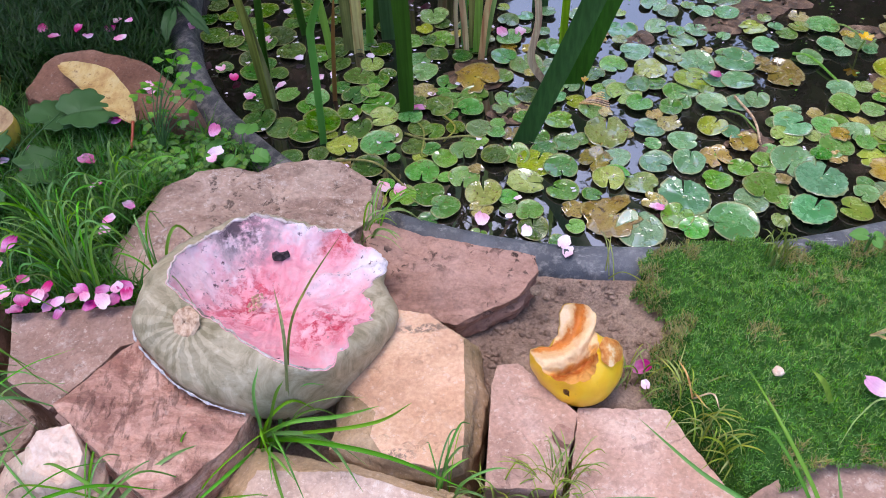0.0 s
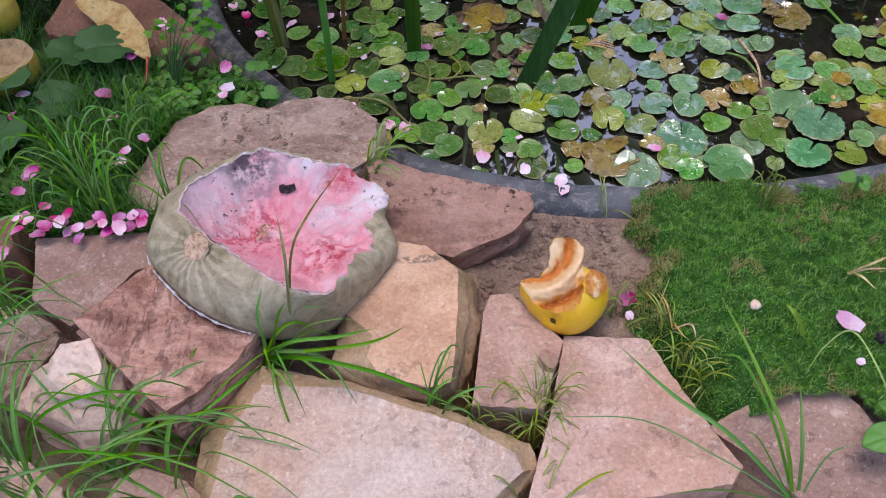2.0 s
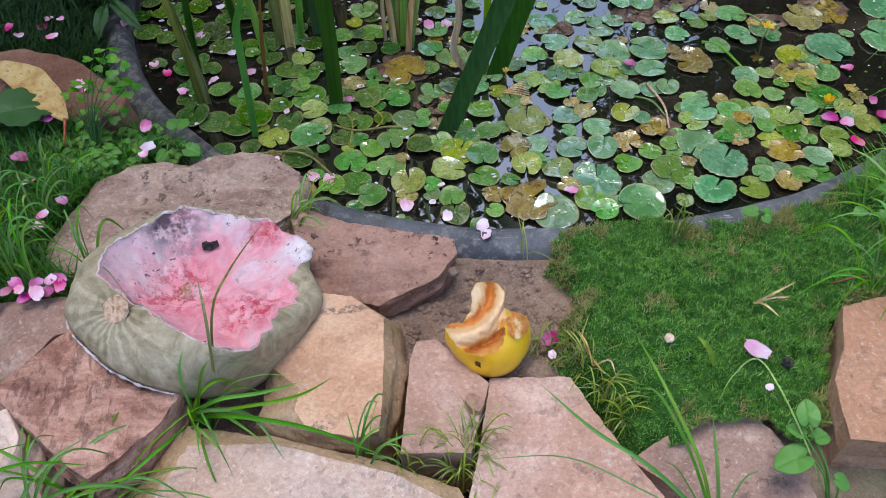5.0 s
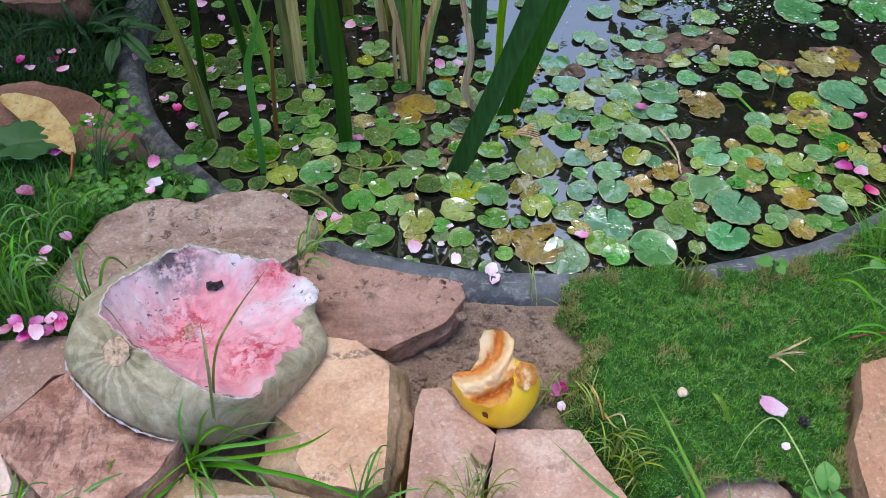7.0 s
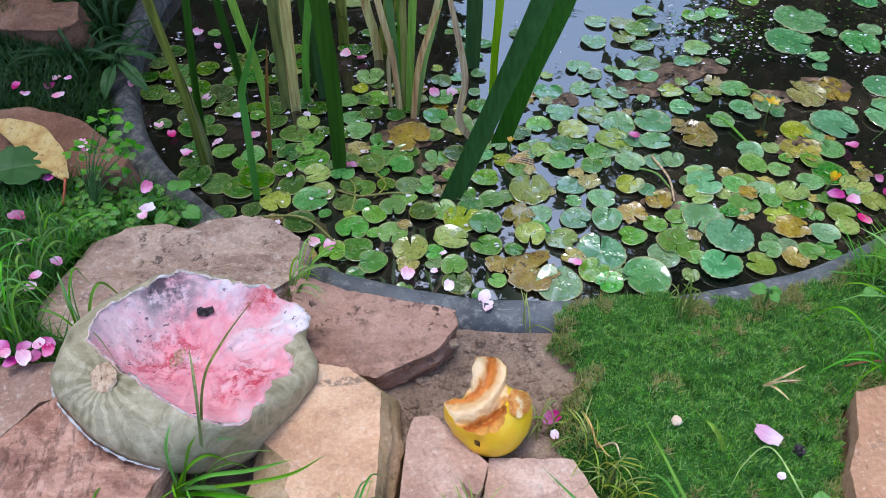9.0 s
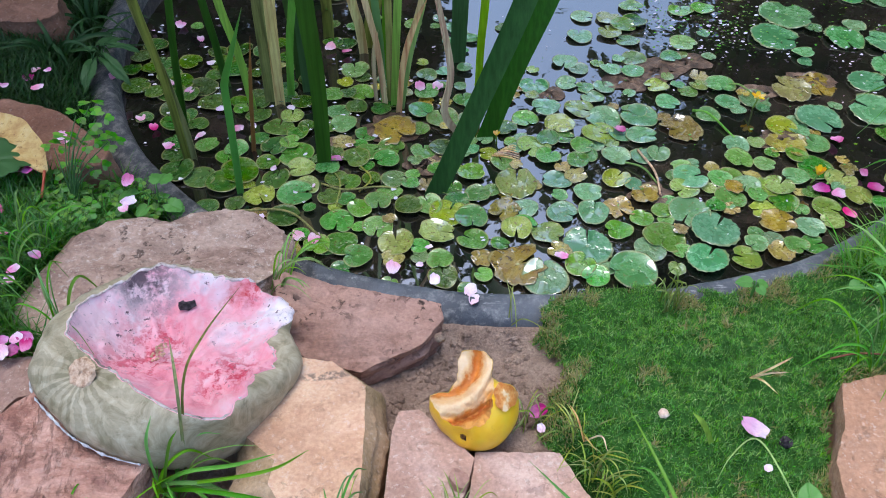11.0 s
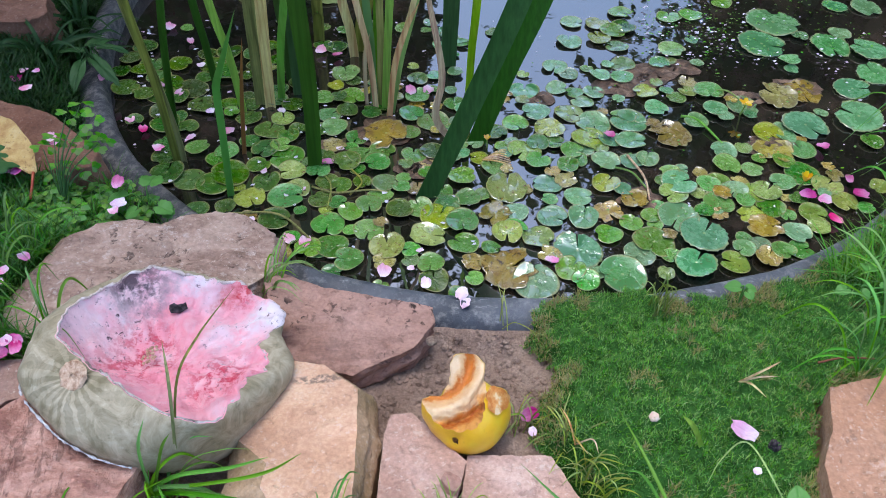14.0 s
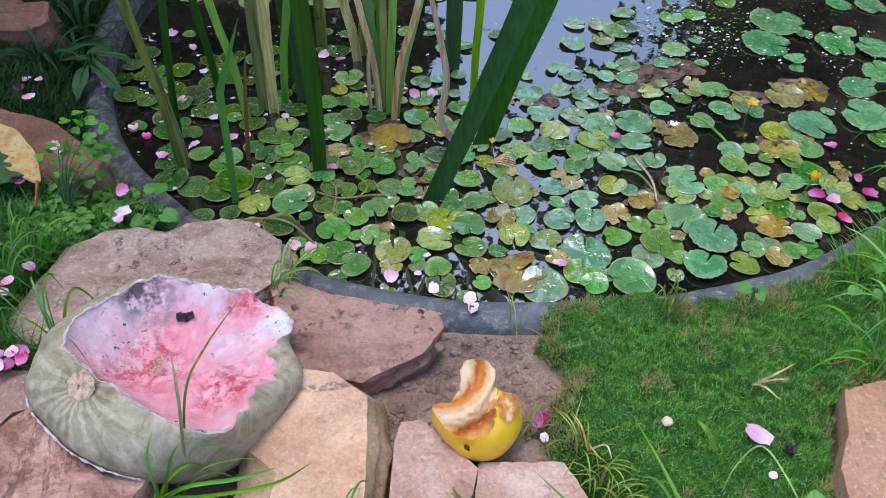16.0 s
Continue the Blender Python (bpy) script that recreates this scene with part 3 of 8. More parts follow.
GREY_RIM = [(-0.205, 0.368, 0.098), (-0.103, 0.343, 0.104), (0.02, 0.302, 0.1), (0.083, 0.280, 0.085), (0.092, 0.255, 0.08), (0.04, 0.195, 0.08), (-0.025, 0.15, 0.09), (-0.10, 0.10, 0.1), (-0.22, 0.10, 0.1), (-0.25, 0.20, 0.09), (-0.253, 0.295, 0.09)]
build_block(M_GREYSTONE, "large sandstone slab with a pale grey worn top", [GREY_TOP, GREY_RIM, footing(GREY_RIM, 0.004, 0.0)], 13.0, 0.9, 0.004, 0.003, 0.005, M_BROWNSTONE)
RED_TOP = [(-0.321, 0.468, 0.155), (-0.383, 0.386, 0.165), (-0.349, 0.356, 0.165), (-0.287, 0.301, 0.160), (-0.266, 0.286, 0.155), (-0.241, 0.310, 0.150), (-0.210, 0.354, 0.140), (-0.198, 0.390, 0.130), (-0.215, 0.44, 0.125), (-0.26, 0.48, 0.13)]
build_block(M_REDSTONE, "layered dark red sandstone under the pumpkin", [RED_TOP, footing(RED_TOP, 0.003, 0.105), footing(RED_TOP, -0.004, 0.02)], 15.0, 1.2, 0.007, 0.005, 0.004)
CRAG_TOP = [(-0.400, 0.353, 0.150), (-0.394, 0.364, 0.155), (-0.360, 0.368, 0.160), (-0.344, 0.340, 0.150), (-0.345, 0.320, 0.153), (-0.362, 0.316, 0.150), (-0.388, 0.332, 0.150)]
CRAG_SIDE = [(-0.435, 0.35, 0.122), (-0.405, 0.372, 0.13), (-0.352, 0.376, 0.13), (-0.331, 0.345, 0.12), (-0.322, 0.289, 0.112), (-0.37, 0.284, 0.105), (-0.45, 0.318, 0.108)]
build_block(M_WHITESTONE, "small pale craggy rock in the grass", [CRAG_TOP, CRAG_SIDE, footing(CRAG_SIDE, 0.006, 0.02)], 17.0, 2.0, 0.007, 0.006, 0.003)
DUSKY_TOP = [(-0.488, 0.53, 0.125), (-0.34, 0.535, 0.125), (-0.295, 0.50, 0.125), (-0.33, 0.485, 0.125), (-0.352, 0.477, 0.128), (-0.410, 0.407, 0.122), (-0.461, 0.439, 0.128)]
build_block(M_DUSKYSTONE, "flat reddish stone strewn with pink petals", [DUSKY_TOP, footing(DUSKY_TOP, 0.003, 0.05)], 19.0, 0.9, 0.004, 0.003)
SMALL_TOP = [(0.05, 0.471, 0.07), (0.073, 0.473, 0.07), (0.13, 0.404, 0.075), (0.109, 0.343, 0.088), (0.1, 0.312, 0.095), (0.026, 0.316, 0.098), (0.03, 0.35, 0.09), (0.042, 0.446, 0.075)]
build_block(M_PINKSTONE, "small pink sandstone slab below the yellow fruit", [SMALL_TOP, footing(SMALL_TOP, 0.003, 0.0)], 9.0, 0.7, 0.003, 0.0015)
WEDGE_TOP = [(0.132, 0.416, 0.066), (0.223, 0.404, 0.076), (0.235, 0.368, 0.08), (0.256, 0.31, 0.09), (0.286, 0.248, 0.095), (0.272, 0.231, 0.095), (0.2, 0.218, 0.1), (0.085, 0.207, 0.1), (0.077, 0.217, 0.1), (0.106, 0.308, 0.092)]
build_block(M_PINKSTONE, "flat wedge-shaped pink sandstone slab", [WEDGE_TOP, footing(WEDGE_TOP, 0.003, 0.0)], 11.0, 0.7, 0.004, 0.0015, 0.003)
SLAB_TOP = [(0.268, 0.30, 0.07), (0.308, 0.321, 0.076), (0.361, 0.343, 0.08), (0.407, 0.338, 0.08), (0.424, 0.318, 0.08), (0.441, 0.273, 0.08), (0.445, 0.20, 0.08), (0.42, 0.13, 0.08), (0.36, 0.15, 0.08), (0.342, 0.213, 0.08), (0.303, 0.265, 0.078)]
build_block(M_DUSKYSTONE, "dusky pink sandstone slab beside the moss", [SLAB_TOP, footing(SLAB_TOP, 0.003, 0.0)], 29.0, 0.8, 0.003, 0.002, 0.003)
EDGE_TOP = [(0.536, 0.438, 0.124), (0.62, 0.455, 0.124), (0.68, 0.36, 0.12), (0.60, 0.26, 0.12), (0.478, 0.28, 0.12), (0.49, 0.348, 0.122), (0.515, 0.386, 0.124)]
build_block(M_ORANGESTONE, "upright orange-tan sandstone block at the edge of the moss", [EDGE_TOP, footing(EDGE_TOP, -0.003, 0.0)], 31.0, 0.9, 0.005, 0.003, 0.004)
build_stone("stone", [(-0.545, 0.432, 0.13), (-0.478, 0.432, 0.13), (-0.425, 0.408, 0.13), (-0.412, 0.386, 0.13), (-0.454, 0.315, 0.13), (-0.53, 0.31, 0.13)],
            M_BACKSTONE, "brown sandstone half hidden in grass", 0.08, 0.006, 21.0)
build_stone("stone", [(-0.60, 0.565, 0.125), (-0.525, 0.565, 0.125), (-0.504, 0.488, 0.13), (-0.55, 0.448, 0.13), (-0.62, 0.48, 0.13)],
            M_TERRA, "flat reddish stone in the grass", 0.08, 0.006, 23.0, 0.8)
build_stone("stone", [(-0.339, 0.215, 0.1), (-0.329, 0.244, 0.105), (-0.303, 0.256, 0.105), (-0.254, 0.244, 0.1), (-0.22, 0.21, 0.1), (-0.215, 0.15, 0.1), (-0.33, 0.13, 0.1)],
            M_PINKSTONE, "rounded pink stone among grass tufts", 0.08, 0.01, 25.0, 1.0, 0.012)
build_stone("stone", [(-0.50, 0.27, 0.12), (-0.407, 0.256, 0.125), (-0.36, 0.225, 0.125), (-0.374, 0.15, 0.12), (-0.49, 0.13, 0.12)],
            M_PINKSTONE, "low pink stone covered by long grass", 0.08, 0.008, 27.0)
build_stone("stone", [(0.10, 0.192, 0.085), (0.148, 0.205, 0.09), (0.216, 0.20, 0.09), (0.25, 0.17, 0.09), (0.22, 0.10, 0.09), (0.11, 0.11, 0.09)],
            M_PINKSTONE, "pink sandstone slab in front of the wedge", 0.07, 0.006, 33.0, 0.7)
build_stone("stone", [(-0.64, 0.98, 0.105), (-0.622, 1.069, 0.105), (-0.558, 1.083, 0.105), (-0.461, 1.041, 0.1), (-0.373, 0.96, 0.085), (-0.38, 0.93, 0.08), (-0.46, 0.905, 0.09), (-0.57, 0.925, 0.1)],
            M_TERRA, "flat terracotta-coloured stone in the lawn", 0.06, 0.006, 35.0, 0.5)
build_stone("stone", [(-0.736, 1.458, 0.11), (-0.564, 1.427, 0.11), (-0.547, 1.35, 0.11), (-0.571, 1.32, 0.11), (-0.608, 1.312, 0.11), (-0.691, 1.326, 0.11)],
            M_TERRA, "dark brown boulder at the far edge of the lawn", 0.09, 0.01, 37.0, 1.0, 0.012)

# ---- floating leaves: x, y, radius ----
PADS_DARK = [
    (-0.291, 1.248, 0.027), (-0.266, 1.195, 0.026), (-0.218, 1.192, 0.018), (-0.312, 1.220, 0.019), (-0.259, 0.984, 0.026), (-0.221, 0.970, 0.027),
    (-0.143, 1.058, 0.024), (-0.091, 1.108, 0.015), (-0.152, 1.017, 0.019), (-0.135, 0.972, 0.023), (-0.170, 1.080, 0.018), (0.078, 0.890, 0.021),
    (0.121, 0.739, 0.022), (0.258, 1.087, 0.020), (0.578, 1.441, 0.027), (0.020, 0.959, 0.016), (0.678, 0.865, 0.023), (-0.196, 0.994, 0.030),
]
PADS_GREEN = [
    (-0.212, 1.169, 0.014), (-0.257, 1.066, 0.020), (-0.220, 1.036, 0.019), (-0.208, 1.055, 0.021), (-0.140, 1.109, 0.025), (-0.118, 1.065, 0.017),
    (-0.107, 1.037, 0.030), (-0.068, 1.019, 0.014), (-0.101, 0.931, 0.029), (-0.049, 1.204, 0.019), (-0.037, 1.155, 0.022), (-0.007, 1.290, 0.028),
    (0.006, 1.207, 0.024), (-0.027, 1.112, 0.022), (0.013, 1.085, 0.020), (-0.051, 1.110, 0.015), (0.018, 1.032, 0.022), (0.046, 1.009, 0.021),
    (0.012, 0.999, 0.014), (0.050, 0.928, 0.021), (0.030, 0.906, 0.021), (0.001, 0.888, 0.020), (-0.034, 0.864, 0.026), (-0.027, 0.814, 0.026),
    (-0.002, 0.786, 0.022), (-0.062, 0.811, 0.019), (0.029, 0.848, 0.023), (0.001, 0.849, 0.012),
]
PADS_GREEN2 = [
    (0.125, 1.205, 0.024), (0.111, 1.147, 0.022), (0.150, 1.124, 0.028), (0.193, 1.178, 0.019), (0.109, 1.027, 0.020), (0.185, 0.966, 0.022),
    (0.149, 0.933, 0.018), (0.189, 0.914, 0.021), (0.110, 0.892, 0.022), (0.174, 0.857, 0.025), (0.172, 0.811, 0.023), (0.119, 0.772, 0.020),
    (0.256, 0.839, 0.018), (0.319, 1.000, 0.021), (0.297, 1.113, 0.022), (0.388, 1.002, 0.017), (0.324, 0.747, 0.023), (0.341, 0.721, 0.020),
    (0.498, 1.124, 0.023), (0.615, 1.177, 0.018), (0.683, 1.196, 0.029), (0.641, 0.973, 0.025), (0.613, 0.933, 0.021), (0.594, 0.877, 0.025),
    (0.518, 0.938, 0.013), (0.564, 0.859, 0.016), (0.464, 0.797, 0.031), (0.398, 0.817, 0.021),
]
PADS_GREEN3 = [
    (0.587, 1.504, 0.025), (0.550, 1.426, 0.026), (0.548, 1.369, 0.023), (0.692, 1.483, 0.026), (0.743, 1.488, 0.026), (0.656, 1.345, 0.026),
    (0.542, 1.300, 0.025), (0.829, 1.543, 0.023), (0.790, 1.006, 0.023), (0.743, 0.977, 0.020), (0.765, 0.945, 0.029), (0.835, 0.855, 0.014),
    (0.929, 1.025, 0.020), (-0.077, 0.895, 0.010), (-0.047, 0.807, 0.015), (0.594, 0.927, 0.020), (0.384, 1.027, 0.020), (-0.052, 0.994, 0.021), (0.241, 0.992, 0.021),
]
PADS_BLUISH = [
    (0.323, 0.939, 0.024), (0.368, 0.905, 0.023), (0.339, 1.142, 0.026), (0.329, 1.216, 0.026), (0.318, 0.861, 0.023), (0.367, 0.858, 0.026),
    (0.267, 0.722, 0.034), (0.439, 1.107, 0.031), (0.504, 1.106, 0.033), (0.494, 1.048, 0.027), (0.435, 0.993, 0.024), (0.405, 1.037, 0.022),
    (0.568, 1.147, 0.022), (0.678, 1.137, 0.023), (0.628, 1.099, 0.021), (0.735, 1.146, 0.029), (0.651, 1.014, 0.023), (0.632, 0.907, 0.022),
    (0.544, 0.930, 0.028), (0.520, 0.852, 0.033), (0.435, 0.772, 0.024), (0.398, 0.730, 0.035), (0.598, 0.773, 0.019), (0.474, 1.470, 0.024),
    (0.452, 1.390, 0.026), (0.487, 1.262, 0.021), (0.527, 1.250, 0.022), (0.461, 1.205, 0.022), (0.404, 1.295, 0.025), (0.721, 0.923, 0.022),
    (0.694, 0.801, 0.022), (0.628, 0.784, 0.016),
]
PADS_LILY = [
    (0.342, 0.784, 0.043), (0.547, 0.808, 0.044), (0.514, 0.746, 0.032), (0.916, 1.454, 0.065), (0.855, 1.364, 0.055), (0.998, 1.349, 0.048),
    (1.071, 1.329, 0.038), (1.044, 1.245, 0.035), (0.972, 1.193, 0.034), (0.827, 1.078, 0.046), (0.938, 1.098, 0.048), (1.089, 1.522, 0.028),
    (1.156, 1.510, 0.034),
]
PADS_YELLOWING = [
    (-0.118, 1.143, 0.021), (-0.095, 0.994, 0.022), (-0.159, 0.934, 0.024), (-0.088, 0.948, 0.023), (-0.026, 1.246, 0.016), (0.056, 0.809, 0.026),
    (-0.037, 0.900, 0.012), (0.256, 0.936, 0.036), (0.299, 1.028, 0.027), (0.355, 1.089, 0.027), (0.401, 1.139, 0.026), (0.140, 0.872, 0.029),
    (0.119, 0.829, 0.027), (0.241, 0.828, 0.024), (0.288, 0.818, 0.024), (0.421, 1.060, 0.030), (0.422, 0.937, 0.024), (0.560, 1.197, 0.022),
    (0.751, 1.062, 0.028), (0.689, 1.020, 0.015), (0.685, 0.902, 0.023), (0.526, 0.902, 0.022), (0.640, 0.850, 0.021), (0.574, 0.745, 0.023),
    (0.527, 1.458, 0.026), (0.516, 1.398, 0.024), (0.795, 0.914, 0.025), (0.804, 0.871, 0.023), (0.740, 0.843, 0.023), (0.735, 0.812, 0.018),
    (0.219, 1.017, 0.016), (0.662, 0.900, 0.022),
]
PADS_DECAYED = [
    (0.229, 0.873, 0.025), (0.358, 0.948, 0.019), (0.458, 0.893, 0.022), (0.410, 0.868, 0.025), (0.570, 1.065, 0.034),
    (0.651, 0.820, 0.027), (0.630, 0.753, 0.021), (0.867, 1.186, 0.038), (0.740, 1.009, 0.040), (0.063, 1.090, 0.042), (-0.026, 1.060, 0.019),
    (0.591, 0.956, 0.014), (0.182, 0.771, 0.017), (0.232, 0.752, 0.046), (0.812, 1.172, 0.036),
]


def pad_mesh(name, material, seed, notch=0.12, crenate=0.0, ragged=0.0, cup=0.05):
    """A leaf of radius 1 with a slit, a slightly lifted margin and a thin edge."""
    rnd = random.Random(seed)
    n, rings = 48, [0.008, 0.25, 0.45, 0.65, 0.82, 0.94, 1.0]
    half = notch
    verts, cols = [], n
    ph = [rnd.uniform(0, 6.28) for _ in range(6)]
    for side in (0, 1):
        for f in (rings if side == 0 else rings[::-1]):
            for j in range(n):
                t = j / (n - 1)
                a = half * (1.0 if f > 0.3 else 0.5) + t * (2 * math.pi - 2 * half * (1.0 if f > 0.3 else 0.5))
                r = 1 + 0.03 * math.sin(2 * a + ph[0]) + 0.025 * math.sin(3 * a + ph[1])
                r += crenate * 0.035 * math.sin(19 * a + ph[2]) * f
                r += ragged * (0.30 * fbm((math.cos(a), math.sin(a), 0), 2.6, 4, seed * 1.7) - 0.05) * f
                near = min(t, 1 - t)
                r *= 1 - 0.22 * math.exp(-(near / 0.035) ** 2)
                x, y = f * r * math.cos(a), f * r * math.sin(a)
                z = cup * f ** 3 * (1 + 1.2 * math.sin(2 * a + ph[5])) + 0.024 * math.sin(4 * a + ph[0]) * f * f
                z += 0.012 * math.exp(-(near / 0.05) ** 2) * f
                z += (ragged * 0.08 * math.sin(3 * a + ph[1]) + crenate * 0.012 * math.sin(9.5 * a)) * f * f
                verts.append((x, y, z + (0.03 if side == 0 else 0.0)))
    faces = grid_faces(len(rings) * 2, n, False)
    me = bpy.data.meshes.new(name)
    me.from_pydata(verts, [], [tuple(reversed(f)) for f in faces])
    me.materials.append(material)
    me.shade_smooth()
    return me


PAD_COUNT = [0]
LAID = []
RND = random.Random(7)


def lay_pads(rows, meshes, label, name="lily_pad", group="floating leaves on the pond"):
    for x, y, r in rows:
        LAID.append((x, y, r))
        r *= 1.06 if r < 0.04 else 0.92
        i = PAD_COUNT[0] = PAD_COUNT[0] + 1
        ob = new(name, meshes[i % len(meshes)])
        ob.matrix_world = pose(x, y, 0.0016 + 0.0016 * (i % 4), RND.uniform(-4, 4), RND.uniform(-4, 4), RND.uniform(0, 360)) @ Matrix.Diagonal((r, r * RND.uniform(0.9, 1.06), r, 1))
        tagged(ob, label, "lily pad", group)


GREEN_MESHES = [pad_mesh("green_pad", M_PAD_GREEN, s, RND.uniform(0.02, 0.16), 0, 0.14 * (s % 2)) for s in range(6)]
DARK_MESHES = [pad_mesh("olive_pad", M_PAD_DARK, 10 + s, RND.uniform(0.02, 0.15)) for s in range(3)]
BLUE_MESHES = [pad_mesh("bluish_pad", M_PAD_BLUE, 20 + s, RND.uniform(0.02, 0.15), 0, 0.16 * (s % 2)) for s in range(5)]
LILY_MESHES = [pad_mesh("water_lily_pad", M_PAD_LILY, 30 + s, RND.uniform(0.04, 0.12), 1.0, 0.1, 0.02) for s in range(4)]
YELLOW_MESHES = [pad_mesh("yellowing_pad", M_PAD_YELLOW, 40 + s, RND.uniform(0.02, 0.16), 0, 0.3 * (s % 2)) for s in range(5)]
DECAY_MESHES = [pad_mesh("decaying_pad", M_PAD_DECAY, 50 + s, RND.uniform(0.05, 0.2), 0, 0.7, 0.04) for s in range(5)]
lay_pads(PADS_DECAYED, DECAY_MESHES, "ragged yellow-brown decaying leaf floating on the pond", "decaying_pad")
lay_pads(PADS_DARK, DARK_MESHES, "dark olive leaf lying low in the water")
lay_pads(PADS_YELLOWING, YELLOW_MESHES, "yellowing round leaf with brown spots on the pond", "yellowed_pad")
lay_pads(PADS_GREEN, GREEN_MESHES, "bright green round leaf floating on dark water")
lay_pads(PADS_GREEN2, GREEN_MESHES, "bright green round leaf floating on dark water")
lay_pads(PADS_GREEN3, GREEN_MESHES, "bright green round leaf floating on dark water")
lay_pads(PADS_BLUISH, BLUE_MESHES, "glossy blue-green round leaf floating on the pond", "blue_green_pad")
lay_pads(PADS_LILY, LILY_MESHES, "large notched water-lily leaf with a wavy margin", "water_lily_leaf")


def fill_pads(count, box, sizes, overlap, rnd, avoid=()):
    """Random places for more leaves between those already laid."""
    out, tries = [], 0
    while len(out) < count and tries < 20000:
        tries += 1
        x, y, r = rnd.uniform(box[0], box[1]), rnd.uniform(box[2], box[3]), rnd.uniform(*sizes)
        if pond_gap(x, y) > -r - 0.004 or any(math.hypot(x - a, y - b) < c for a, b, c in avoid):
            continue
        if all(math.hypot(x - a, y - b) > overlap * (r + c) for a, b, c in LAID + out):
            out.append((x, y, r))
    return out


OPEN_WATER = [(0.58, 1.02, 0.06), (0.66, 1.06, 0.03), (0.88, 1.03, 0.07), (0.97, 1.0, 0.08), (0.36, 1.02, 0.03), (0.38, 1.36, 0.06), (0.72, 1.24, 0.06), (0.25, 0.80, 0.025), (0.21, 0.83, 0.02), (0.30, 0.88, 0.02), (0.62, 1.45, 0.05), (0.80, 1.46, 0.06)]
lay_pads(fill_pads(40, (-0.45, 0.0, 0.85, 1.4), (0.016, 0.027), 0.6, RND, OPEN_WATER), DARK_MESHES, "dark olive leaf lying low in the water")
lay_pads(fill_pads(16, (-0.45, 0.2, 0.8, 1.35), (0.014, 0.025), 0.62, RND, OPEN_WATER), DARK_MESHES, "dark olive leaf lying low in the water")
lay_pads(fill_pads(26, (-0.45, 0.5, 0.75, 1.5), (0.012, 0.02), 0.85, RND, OPEN_WATER), GREEN_MESHES, "bright green round leaf floating on dark water")
lay_pads(fill_pads(18, (0.15, 1.1, 0.7, 1.5), (0.012, 0.024), 0.78, RND, OPEN_WATER), BLUE_MESHES, "glossy blue-green round leaf floating on the pond", "blue_green_pad")
lay_pads(fill_pads(14, (-0.3, 0.9, 0.7, 1.4), (0.010, 0.018), 0.8, RND, OPEN_WATER), YELLOW_MESHES, "yellowing round leaf with brown spots on the pond", "yellowed_pad")
lay_pads(fill_pads(16, (-0.2, 0.9, 0.7, 1.3), (0.010, 0.020), 0.62, RND, OPEN_WATER), DECAY_MESHES, "ragged yellow-brown decaying leaf floating on the pond", "decaying_pad")

lay_pads(fill_pads(34, (-0.1, 0.75, 0.70, 1.1), (0.012, 0.022), 0.68, RND, OPEN_WATER), GREEN_MESHES, "bright green round leaf floating on dark water")
lay_pads(fill_pads(26, (0.15, 0.95, 0.72, 1.3), (0.011, 0.022), 0.68, RND, OPEN_WATER), BLUE_MESHES, "glossy blue-green round leaf floating on the pond", "blue_green_pad")
lay_pads(fill_pads(16, (0.0, 0.9, 0.72, 1.2), (0.009, 0.016), 0.6, RND, OPEN_WATER), DECAY_MESHES, "ragged yellow-brown decaying leaf floating on the pond", "decaying_pad")


def far_pads():
    """The leaves on the far half of the pond, joined."""
    verts, faces = [], []
    for mesh, rows in ((GREEN_MESHES, fill_pads(60, (-0.45, 1.1, 1.6, 2.25), (0.02, 0.04), 0.9, RND)), (LILY_MESHES, fill_pads(30, (-0.45, 1.1, 1.6, 2.25), (0.03, 0.06), 0.9, RND))):
        for i, (x, y, r) in enumerate(rows):
            me, b = mesh[i % len(mesh)], len(verts)
            m = pose(x, y, 0.002, 0, 0, RND.uniform(0, 360)) @ Matrix.Diagonal((r, r, r, 1))
            verts += [m @ v.co for v in me.vertices]
            faces += [tuple(k + b for k in p.vertices) for p in me.polygons]
    ob = link_mesh("distant_lily_pads", verts, faces, M_PAD_GREEN)
    return tagged(ob, "green floating leaves on the far half of the pond", "lily pads", kind="stuff")


far_pads()


# ---- reeds ----
def spline(points, steps):
    """Catmull-Rom through the points."""
    p = [Vector(q) for q in points]
    p = [p[0] * 2 - p[1]] + p + [p[-1] * 2 - p[-2]]
    out = []
    for i in range(1, len(p) - 2):
        for s in range(steps):
            t = s / steps
            a, b, c, d = p[i - 1], p[i], p[i + 1], p[i + 2]
            out.append(0.5 * ((2 * b) + (c - a) * t + (2 * a - 5 * b + 4 * c - d) * t * t + (3 * b - a - 3 * c + d) * t ** 3))
    out.append(p[-2])
    return out


